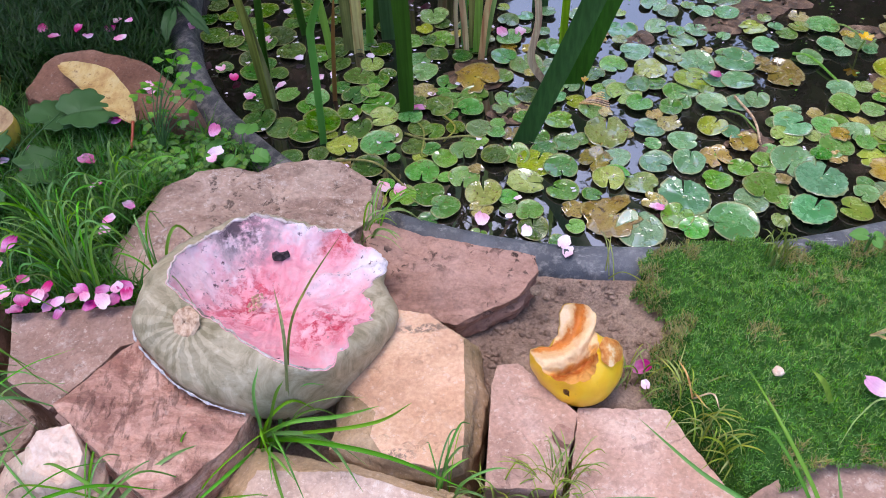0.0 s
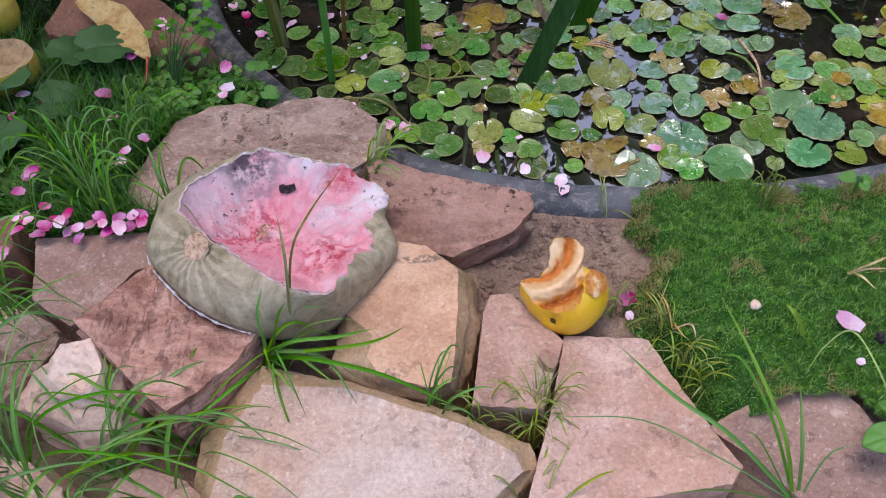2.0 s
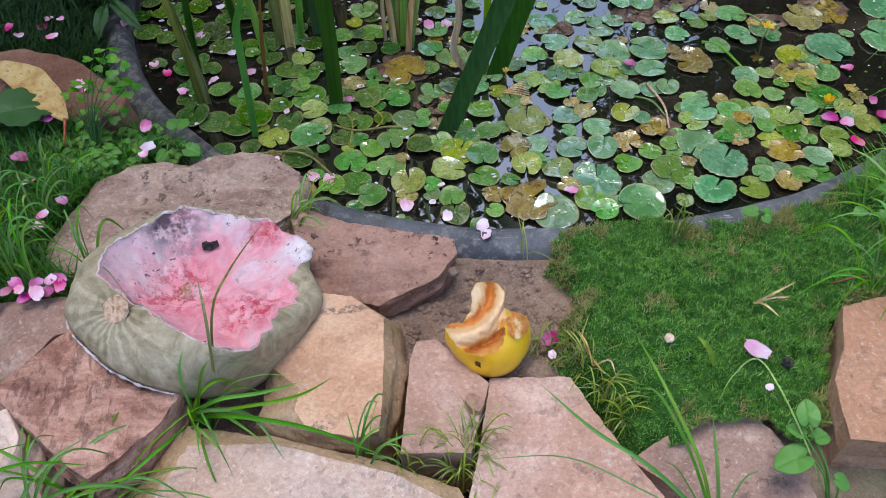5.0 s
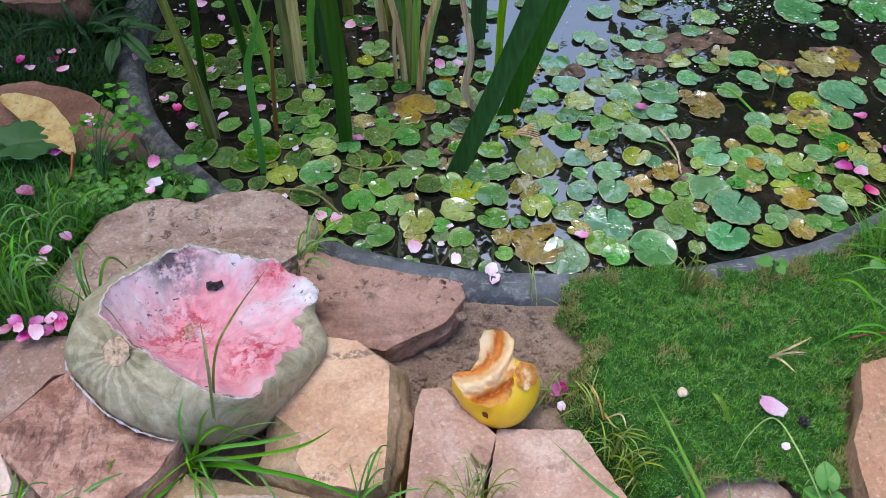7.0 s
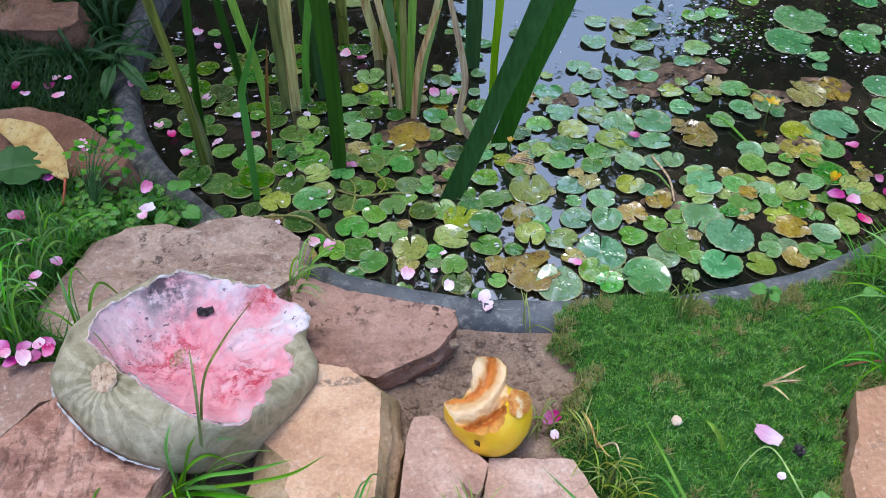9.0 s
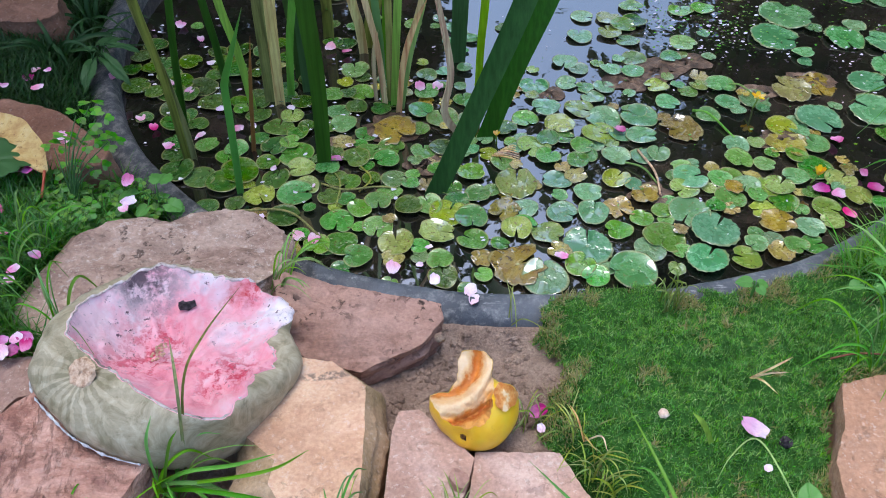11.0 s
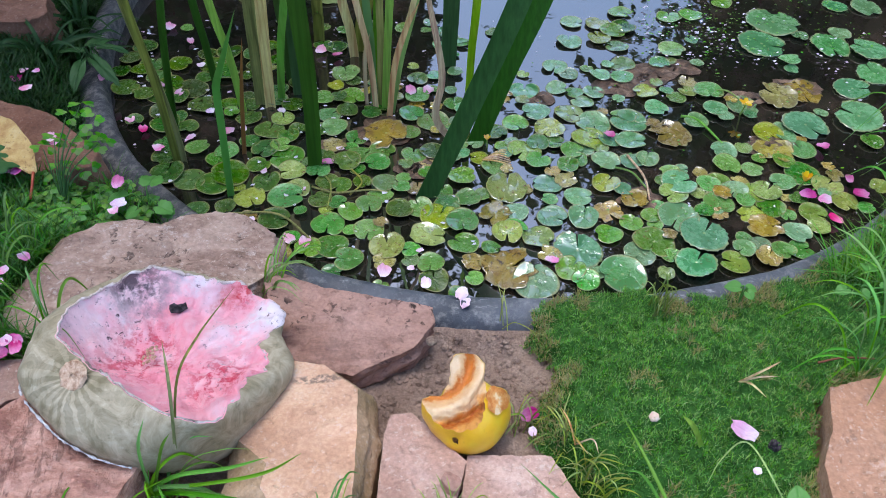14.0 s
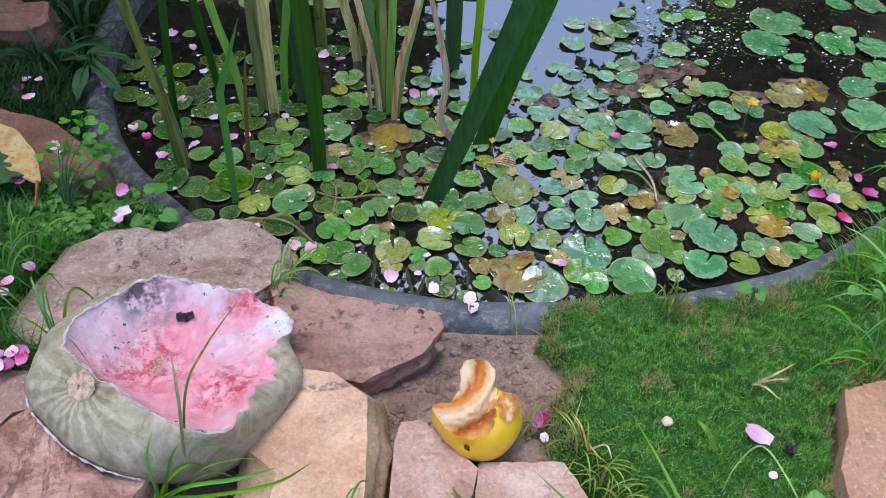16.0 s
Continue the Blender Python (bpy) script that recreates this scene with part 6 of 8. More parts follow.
def build_tree(x, y, height, crown_z, radius, leaves, seed):
    """A garden tree: tapered trunk, limbs and a crown of many leaves in clumps with gaps."""
    r = random.Random(seed)
    top = empty("tree", "leafy garden tree shading the pond", "tree", "trees round the pond", (x, y, 0.0))

    def limb(points, r0, r1):
        line, verts = spline(points, 6), []
        for i, p in enumerate(line):
            k = r0 + (r1 - r0) * i / (len(line) - 1)
            for j in range(10):
                a = 2 * math.pi * j / 10
                q = k * (1 + 0.15 * noise.noise(Vector((math.cos(a), math.sin(a), p.z * 3 + seed))))
                verts.append(p + Vector((q * math.cos(a), q * math.sin(a), 0)))
        return verts, grid_faces(len(line), 10)

    v, f = limb([(0, 0, -0.1), (0.06, 0.02, height * 0.3), (-0.03, 0.05, height * 0.6), (0.02, 0, height * 0.9)], 0.16, 0.04)
    link_mesh("trunk", v, f, M_BARK, top)
    tips = []
    for i in range(9):
        a, h = 2 * math.pi * i / 9 + r.uniform(-0.3, 0.3), r.uniform(-0.5, 0.6) * radius
        tip = Vector((math.cos(a) * radius * 0.75, math.sin(a) * radius * 0.75, crown_z + h))
        start = Vector((0, 0, height * r.uniform(0.35, 0.7)))
        v, f = limb([start, start.lerp(tip, 0.5) + Vector((0, 0, 0.2)), tip], 0.06, 0.012)
        link_mesh("limb", v, f, M_BARK, top)
        tips.append(tip)
    clumps = []
    for i in range(60):
        d = Vector((r.gauss(0, 1), r.gauss(0, 1), r.gauss(0, 0.8))).normalized() * radius * r.uniform(0.35, 1.0)
        clumps.append((Vector((0, 0, crown_z)) + d, radius * r.uniform(0.2, 0.4)))
    verts, faces = [], []
    for i in range(leaves):
        c, k = clumps[r.randrange(60)]
        p = c + Vector((r.gauss(0, 0.5), r.gauss(0, 0.5), r.gauss(0, 0.45))) * k
        e = Euler((r.uniform(-0.9, 0.9), r.uniform(-0.9, 0.9), r.uniform(0, 6.28))).to_matrix()
        s, b = r.uniform(0.045, 0.08), len(verts)
        for q in ((-0.1, 0, 0), (0.9, 0.55, 0.12), (2.0, 0, -0.1), (0.9, -0.55, 0.12)):
            verts.append(p + e @ Vector(q) * s)
        faces.append((b, b + 1, b + 2, b + 3))
    link_mesh("crown", verts, faces, M_TREELEAF, top, "dense green leaf crown")
    return top


build_tree(-2.65, 4.4, 5.6, 4.6, 3.1, 56000, 1)
build_tree(4.15, 4.05, 4.6, 3.8, 2.6, 44000, 2)


def build_hedge(x0, x1, y, height, count, seed):
    """A clipped, slightly uneven hedge: stems inside and a thick coat of leaves."""
    r = random.Random(seed)
    top = empty("hedge", "dense dark green garden hedge behind the pond", "hedge", "hedges behind the pond", (x0, y, 0.0))
    for i in range(int((x1 - x0) / 0.35)):
        x = 0.2 + 0.35 * i
        v, f = tube([(x, 0, -0.1), (x + r.uniform(-0.1, 0.1), 0.05, height * 0.5), (x + r.uniform(-0.2, 0.2), 0, height * 0.9)], 0.025, 0.008)
        link_mesh("stem", v, f, M_BARK, top)
    verts, faces = [], []
    for i in range(count):
        x, d = r.uniform(0, x1 - x0), r.uniform(-0.3, 0.3)
        z = r.uniform(0.03, height + 0.16 * fbm((x, 0, 0), 1.5, 3, seed) - 0.8 * d * d)
        e = Euler((r.uniform(-0.9, 0.9), r.uniform(-0.9, 0.9), r.uniform(0, 6.28))).to_matrix()
        s, b = r.uniform(0.05, 0.085), len(verts)
        for q in ((-0.1, 0, 0), (0.9, 0.55, 0.12), (2.0, 0, -0.1), (0.9, -0.55, 0.12)):
            verts.append(Vector((x, d, z)) + e @ Vector(q) * s)
        faces.append((b, b + 1, b + 2, b + 3))
    link_mesh("foliage", verts, faces, M_TREELEAF, top, "dense green hedge leaves")
    return top


build_hedge(-3.2, 0.32, 3.5, 2.5, 13000, 5)
build_hedge(1.65, 4.6, 3.3, 1.6, 8000, 6)


# ---- fallen petals ----
def petal_mesh(name, material, seed, lobes=1):
    """A crumpled petal about 1 long with a notched, rolled tip."""
    r = random.Random(seed)
    verts, rows, cols = [], 11, 11
    curl, twist, cup = r.uniform(-0.5, 0.7), r.uniform(-0.8, 0.8), r.uniform(0.1, 0.6)
    for side in (0, 1):
        for i in range(rows):
            t = i / (rows - 1) if side == 0 else 1 - i / (rows - 1)
            w = 0.40 * math.sin(min(1.0, t * 0.86 + 0.10) * math.pi) ** 0.6
            for j in range(cols):
                s = -1 + 2 * j / (cols - 1)
                q = Vector((t * 2.2, s * w * 3.2, seed * 3.1))
                x = t - 0.5 - 0.07 * lobes * math.exp(-(s / 0.3) ** 2) * smooth01(0.7, 1.0, t) + 0.10 * noise.noise(q * 1.3)
                y = w * s * (1 + 0.3 * noise.noise(q + Vector((9, 0, 0))))
                z = cup * (s * s) * w + curl * (t - 0.5) ** 2 + twist * s * (t - 0.4) * 0.3 + 0.14 * noise.noise(q * 1.6) + 0.07 * math.sin(9 * s + seed) * t
                verts.append((x, y, z + 0.14 - (0.015 if side else 0)))
    me = bpy.data.meshes.new(name)
    me.from_pydata(verts, [], grid_faces(rows * 2, cols, False))
    me.materials.append(material)
    me.shade_smooth()
    return me


def petal_material(name, base, tip, old):
    """A petal, pale at its foot, veined, browning in spots."""
    n = Nodes(name, 0.55, 0.3)
    x, y, z = n.split()
    c = n.mix(n.ramp(n.math("ADD", n.math("ADD", x, 0.5), n.math("MULTIPLY", n.noise(3, 4), 0.4)), [(0.3, 0.0), (0.9, 1.0)]), base, tip)
    c = n.mix(n.math("MULTIPLY", n.ramp(n.noise(5, 4, 0.6, n.stretch(1, 7, 1)), [(0.45, 0.0), (0.65, 1.0)]), 0.35), c, [0.6 * v for v in tip])
    c = n.mix(n.ramp(n.noise(3, 5, 0.7), [(0.60, 0.0), (0.68, 0.6)]), c, old)
    return n.done(n.vary(c, n.random(), 0.02, 0.2, 0.2))


M_PETAL = petal_material("pink_petals", (0.78, 0.58, 0.67), (0.74, 0.30, 0.47), (0.40, 0.16, 0.18))
M_PETAL_DEEP = petal_material("magenta_petals", (0.66, 0.25, 0.45), (0.48, 0.05, 0.21), (0.20, 0.04, 0.08))
M_PETAL_WHITE = petal_material("pale_petals_veined", (0.80, 0.68, 0.75), (0.74, 0.52, 0.64), (0.55, 0.42, 0.42))
PINK = [petal_mesh("pink_petal", M_PETAL, k) for k in range(4)]
DEEP = [petal_mesh("magenta_petal", M_PETAL_DEEP, 10 + k) for k in range(4)]
PALE = [petal_mesh("pale_petal", M_PETAL_WHITE, 20 + k) for k in range(4)]


def drop_petals(rows, meshes, label, sizes, rnd, group="fallen petals"):
    for x, y, z in rows:
        ob = new("petal", meshes[rnd.randrange(len(meshes))])
        k = rnd.uniform(*sizes)
        ob.matrix_world = pose(x, y, z, rnd.uniform(-14, 14), rnd.uniform(-14, 14), rnd.uniform(0, 360)) @ Matrix.Diagonal((k, k, 0.55 * k, 1))
        tagged(ob, label, "petal", group)


rnd = random.Random(21)
drop_petals([(0.457, 1.061, 0.008), (0.050, 0.755, 0.008), (0.832, 0.919, 0.010), (0.745, 0.881, 0.010), (0.768, 0.869, 0.010), (0.830, 1.009, 0.008), (-0.023, 1.347, 0.008), (-0.211, 1.107, 0.006), (-0.358, 1.120, 0.006), (-0.067, 0.823, 0.006), (0.765, 0.824, 0.008), (0.833, 0.878, 0.010), (-0.385, 1.150, 0.006), (-0.039, 1.010, 0.006), (-0.090, 0.828, 0.008)],
            DEEP[:2] + PINK, "fallen magenta petal floating on the pond", (0.019, 0.027), rnd)
drop_petals([(0.298, 0.761, 0.008), (-0.057, 1.366, 0.008), (0.147, 1.218, 0.006), (-0.273, 1.089, 0.006), (-0.322, 1.065, 0.006), (-0.439, 1.232, 0.042), (0.115, 1.219, 0.006), (-0.313, 1.229, 0.006), (-0.367, 1.475, 0.006), (-0.319, 1.416, 0.006), (-0.353, 1.256, 0.006)],
            PINK, "fallen pink petal floating on the pond", (0.019, 0.027), rnd)
drop_petals([(0.098, 1.236, 0.008), (-0.115, 1.192, 0.006), (-0.123, 1.166, 0.006), (-0.221, 1.229, 0.006), (-0.184, 1.113, 0.006), (-0.140, 0.991, 0.008), (-0.074, 0.947, 0.006), (-0.016, 1.047, 0.006), (0.104, 0.794, 0.006), (0.089, 0.760, 0.006), (-0.149, 0.878, 0.006), (-0.249, 1.168, 0.006), (-0.285, 1.324, 0.006), (-0.419, 1.455, 0.006)],
            PALE, "small pale petal floating on the pond", (0.009, 0.017), rnd)
drop_petals([(0.154, 0.680, 0.034), (0.158, 0.664, 0.031), (0.107, 0.702, 0.034), (-0.32, 0.83, 0.088)], PALE, "pale pink petal lying on the black rim", (0.016, 0.024), rnd)
drop_petals([(0.424, 0.397, 0.112)], PINK[:1], "pale pink petal lying on the moss", (0.028, 0.029), rnd)
drop_petals([(0.210, 0.465, 0.062)], DEEP, "small magenta petal on the soil", (0.022, 0.024), rnd)
drop_petals([(0.209, 0.441, 0.065), (0.429, 0.356, 0.1)], PALE, "small white petal beside the moss", (0.010, 0.013), rnd)
drop_petals([(-0.499, 0.549, 0.14), (-0.478, 0.526, 0.135), (-0.46, 0.544, 0.138), (-0.441, 0.53, 0.135), (-0.417, 0.537, 0.138), (-0.395, 0.527, 0.135), (-0.357, 0.541, 0.138), (-0.372, 0.533, 0.135), (-0.427, 0.519, 0.135), (-0.483, 0.567, 0.138), (-0.504, 0.531, 0.138), (-0.445, 0.548, 0.145), (-0.362, 0.551, 0.138), (-0.409, 0.547, 0.14), (-0.469, 0.533, 0.142), (-0.385, 0.545, 0.14)],
            DEEP, "magenta petal in a drift on the flat stone", (0.015, 0.024), rnd)
drop_petals([(-0.45, 0.535, 0.148), (-0.49, 0.54, 0.145), (-0.40, 0.535, 0.142), (-0.37, 0.548, 0.14), (-0.43, 0.53, 0.142), (-0.51, 0.55, 0.14), (-0.38, 0.53, 0.14)],
            PINK, "pink petal in a drift on the flat stone", (0.015, 0.022), rnd)
drop_petals([(-0.528, 0.624, 0.13), (-0.52, 0.63, 0.135), (-0.481, 0.795, 0.115), (-0.569, 0.822, 0.115), (-0.564, 0.792, 0.11), (-0.604, 0.762, 0.11), (-0.509, 0.497, 0.14), (-0.557, 0.577, 0.135), (-0.564, 1.179, 0.075), (-0.323, 0.864, 0.1), (-0.46, 0.88, 0.115), (-0.53, 0.60, 0.13), (-0.575, 0.56, 0.14), (-0.59, 1.13, 0.11), (-0.62, 1.10, 0.115), (-0.66, 1.15, 0.1)],
            DEEP, "withered magenta petal caught in the grass", (0.015, 0.024), rnd)
drop_petals([(-0.449, 0.733, 0.125), (-0.419, 0.676, 0.12), (-0.428, 0.94, 0.125), (-0.317, 0.803, 0.1), (-0.422, 0.66, 0.115), (-0.416, 0.92, 0.13), (-0.326, 0.874, 0.095), (-0.553, 1.197, 0.08), (-0.53, 1.188, 0.085), (-0.527, 1.126, 0.09), (-0.475, 0.881, 0.11), (-0.60, 0.80, 0.115), (-0.40, 0.70, 0.12), (-0.56, 1.09, 0.12)],
            PINK, "pink petal caught in the grass", (0.013, 0.021), rnd)


# ---- specks and scum on the water ----
def scatter_specks(count, boxes, sizes, material, label, category, seed, low=0.003):
    r, verts, faces = random.Random(seed), [], []
    while count:
        b = boxes[r.randrange(len(boxes))]
        x, y = r.uniform(b[0], b[1]), r.uniform(b[2], b[3])
        if pond_gap(x, y) > -0.01:
            continue
        count -= 1
        k, a, z, s = r.uniform(*sizes), r.uniform(0, 6.28), low + r.uniform(0, 0.006), len(verts)
        n = 6
        for j in range(n):
            t = a + 2 * math.pi * j / n
            q = k * r.uniform(0.6, 1.1)
            verts.append((x + q * math.cos(t), y + 0.7 * q * math.sin(t), z + r.uniform(-0.001, 0.0015)))
        verts.append((x, y, z + k * 0.4))
        faces += [(s + j, s + (j + 1) % n, s + n) for j in range(n)]
    ob = link_mesh(category.replace(" ", "_"), verts, faces, material)
    return tagged(ob, label, category, kind="stuff")


scatter_specks(130, [(-0.42, 0.2, 0.8, 1.5), (-0.42, 0.0, 1.0, 1.5)], (0.002, 0.006), M_PETAL_PALE, "tiny white flower bits on the water", "flower bits", 4)
scatter_specks(110, [(0.15, 1.0, 0.72, 1.5)], (0.0012, 0.0035), M_PETAL_PALE, "tiny white flower bits on the water", "flower bits", 5)
scatter_specks(170, [(0.62, 0.9, 1.28, 1.55), (0.95, 1.15, 1.05, 1.4)], (0.002, 0.0055), M_PETAL_PALE, "pale withered flower bits on the water", "flower bits", 7)
scatter_specks(420, [(0.6, 1.1, 1.35, 1.6), (0.6, 1.15, 1.3, 1.6), (0.3, 0.9, 0.85, 1.4), (0.55, 0.9, 1.33, 1.5)], (0.0015, 0.004), M_WEED, "tiny green duckweed on the water", "duckweed", 6)


def build_scum(x, y, r, seed, label):
    """A crinkled brown film of rotting leaf that floats just on the water."""
    verts, cols, rings = [], 40, 8
    for i in range(1, rings + 1):
        f = i / rings
        for j in range(cols):
            a = 2 * math.pi * j / cols
            q = r * f * (1 + 0.35 * fbm((math.cos(a), math.sin(a), seed), 1.3, 3, seed))
            px, py = x + q * math.cos(a), y + 0.75 * q * math.sin(a)
            verts.append((px, py, 0.0020 + 0.008 * fbm((px, py, 0), 60, 4, seed) * (1 - f * f)))
    verts.append((x, y, 0.002))
    n = len(verts) - 1
    faces = grid_faces(rings, cols) + [(j, (j + 1) % cols, n) for j in range(cols)]
    ob = link_mesh("rotting_leaf_mat", verts, faces, M_SCUM)
    return tagged(ob, label, "rotting leaves", "rotting mats on the water")


n_ = Nodes("brown_scum", 0.5, 0.5)
M_SCUM = n_.done(n_.ramp(n_.noise(45, 6, 0.7, distort=1.0), [(0.38, (0.035, 0.018, 0.010)), (0.52, (0.12, 0.065, 0.035)), (0.66, (0.30, 0.19, 0.12))]), n_.bump(n_.noise(90, 5, 0.7), 0.8, 0.004))
for i, (x, y, r) in enumerate([(0.576, 1.257, 0.06), (0.64, 1.284, 0.05), (0.51, 1.221, 0.045), (0.063, 1.103, 0.055), (0.355, 1.19, 0.03), (0.741, 1.02, 0.045), (0.86, 1.2, 0.05), (0.47, 0.90, 0.035), (-0.03, 1.06, 0.03), (0.11, 1.0, 0.04), (0.75, 1.17, 0.04)]):
    build_scum(x, y, r, i + 1.0, "crinkled brown mat of rotting leaves on the water")


def build_stalk(points, r0, r1, material, label):
    v, f = tube(points, r0, r1)
    return tagged(link_mesh("stalk", v, f, material), label, "stalk", "loose stalks in the pond")


build_stalk([(-0.061, 0.955, 0.003), (-0.023, 0.932, 0.008), (0.031, 0.936, 0.008), (0.067, 0.933, 0.003)], 0.002, 0.0015, M_REED_OLIVE, "thin olive stalk floating between leaves")
build_stalk([(-0.045, 0.99, 0.003), (-0.03, 0.95, 0.008), (-0.035, 0.90, 0.004)], 0.0018, 0.0015, M_REED_OLIVE, "thin olive stalk floating between leaves")
build_stalk([(0.0, 1.0, 0.003), (0.02, 0.955, 0.01), (0.0, 0.93, 0.004)], 0.0018, 0.0015, M_REED_OLIVE, "thin olive stalk floating between leaves")
build_stalk([(0.477, 1.009, 0.004), (0.488, 0.943, 0.009), (0.484, 0.891, 0.004)], 0.0022, 0.0018, M_REED_DEAD, "yellowed curved stalk on the water")
build_stalk([(0.441, 0.98, 0.004), (0.47, 0.955, 0.01), (0.487, 0.92, 0.004)], 0.0018, 0.0016, M_REED_LIGHT, "yellowed curved stalk on the water")
build_stalk([(0.606, 1.118, 0.004), (0.631, 1.099, 0.008), (0.655, 1.033, 0.004)], 0.003, 0.002, M_REED_LIGHT, "pale green stalk lying on the water")
build_stalk([(-0.188, 0.892, 0.008), (-0.109, 0.879, 0.014), (-0.056, 0.824, 0.008)], 0.002, 0.0018, M_REED_OLIVE, "thin olive stalk near the rim")
build_stalk([(0.70, 1.20, 0.003), (0.71, 1.17, 0.02), (0.719, 1.112, 0.03)], 0.0018, 0.0016, M_REED_LIGHT, "green flower stalk rising from the pond")
for k in range(7):
    build_stalk([(0.225 + 0.004 * k, 1.01 + 0.003 * k, 0.004), (0.245 + 0.003 * k, 1.0 + 0.005 * k, 0.008), (0.272, 0.992 + 0.006 * k, 0.004)], 0.0017, 0.0013, M_REED_DEAD, "short broken straw in a floating bundle")


# ---- yellow pond flowers ----
M_YELLOWFLOWER = leaf_material("yellow_flower", (0.75, 0.42, 0.01), (0.80, 0.55, 0.02), 0.5, False, 0.05, 0.3)


def build_flower(x, y, z, size, opened):
    top = empty("pond_flower", "small yellow fringed flower standing above the leaves", "flower", "yellow pond flowers", (x, y, z))
    for k in range(5):
        a = 2 * math.pi * k / 5
        verts = []
        for i in range(6):
            t = i / 5
            w = 0.33 * math.sin((0.15 + 0.75 * t) * math.pi) ** 0.7
            for j in range(5):
                s = -1 + j / 2
                r, h = t * (0.35 + 0.65 * opened), t * (1.3 - opened) + 0.06 * math.sin(9 * s + k) * t
                verts.append(Vector((r * math.cos(a) - w * s * math.sin(a), r * math.sin(a) + w * s * math.cos(a), h + 0.12 * s * s)) * size)
        link_mesh("flower_petal", verts, grid_faces(6, 5, False), M_YELLOWFLOWER, top)
    v, f = tube([(0, 0, 0.1 * size), (0.002, 0.006, -z * 0.5), (0.004, 0.016, -z - 0.01)], 0.0014, 0.0018)
    link_mesh("flower_stem", v, f, M_REED_LIGHT, top)


build_flower(0.719, 1.112, 0.03, 0.014, 0.9)
build_flower(0.741, 0.899, 0.026, 0.015, 0.35)
build_flower(0.234, 1.035, 0.026, 0.009, 0.5)


# ---- long grass and weeds ----
def build_tuft(lines, widths, label, material=None, fold=0.35, group="grass tufts"):
    top = empty("grass_tuft", label, "grass", group, lines[0][0])
    base = Vector(lines[0][0])
    for i, line in enumerate(lines):
        v, f = blade_mesh([Vector(p) - base for p in line], widths[i % len(widths)], widths[i % len(widths)], fold, True, 0.0006, (0.1, -0.7, 0.7), 6)
        link_mesh("blade", v, f, material or M_GRASSBLADE, top).data.set_sharp_from_angle(angle=radians(60))
    return top


def random_tuft(x, y, z, count, reach, height, width, r, aim=None, spread=3.1):
    """Arching blades from one root."""
    lines, widths = [], []
    for _ in range(count):
        a = r.uniform(0, 6.28) if aim is None else aim + r.uniform(-spread, spread)
        k, h = reach * r.uniform(0.5, 1.1), height * r.uniform(0.55, 1.1)
        bx, by = x + r.uniform(-0.012, 0.012), y + r.uniform(-0.012, 0.012)
        c, s = math.cos(a), math.sin(a)
        droop = r.uniform(0.35, 1.0)
        lines.append([(bx, by, z - 0.01), (bx + c * k * 0.3, by + s * k * 0.3, z + h * 0.75), (bx + c * k * 0.7, by + s * k * 0.7, z + h), (bx + c * k, by + s * k, z + h * droop)])
        widths.append(width * r.uniform(0.35, 1.25))
    return lines, widths


M_GRASSBLADE = leaf_material("long_grass", (0.11, 0.31, 0.03), (0.24, 0.48, 0.085), 0.4, False, 0.3, 0.35)
M_BLUEGRASS = leaf_material("blue_green_grass", (0.10, 0.25, 0.05), (0.17, 0.34, 0.085), 0.35, False, 0.15, 0.3)
build_tuft([[(-0.202, 0.381, 0.09), (-0.156, 0.365, 0.15), (-0.107, 0.364, 0.16), (-0.071, 0.379, 0.15)],
            [(-0.202, 0.381, 0.09), (-0.136, 0.345, 0.15), (-0.06, 0.325, 0.15), (0.013, 0.302, 0.122)],
            [(-0.2, 0.384, 0.09), (-0.159, 0.363, 0.13), (-0.108, 0.323, 0.135)],
            [(-0.203, 0.388, 0.09), (-0.129, 0.349, 0.16), (-0.07, 0.351, 0.17), (-0.04, 0.387, 0.14)],
            [(-0.198, 0.374, 0.09), (-0.205, 0.325, 0.14), (-0.245, 0.276, 0.15)],
            [(-0.192, 0.376, 0.1), (-0.182, 0.371, 0.19), (-0.173, 0.384, 0.22)],
            [(-0.189, 0.375, 0.1), (-0.165, 0.375, 0.18), (-0.154, 0.38, 0.2)],
            [(-0.2, 0.378, 0.09), (-0.17, 0.36, 0.14), (-0.12, 0.345, 0.15), (-0.085, 0.30, 0.135)]],
           [0.0042, 0.0046, 0.004, 0.0036, 0.0036, 0.003, 0.003], "bright green grass tuft growing between pumpkin and slab")
build_tuft([[(-0.169, 0.392, 0.1), (-0.147, 0.396, 0.24), (-0.161, 0.45, 0.25)], [(-0.169, 0.395, 0.1), (-0.146, 0.409, 0.23), (-0.13, 0.448, 0.25), (-0.108, 0.541, 0.22)]], [0.0030, 0.0024], "two thin grass blades crossing the pumpkin", M_REED_OLIVE)
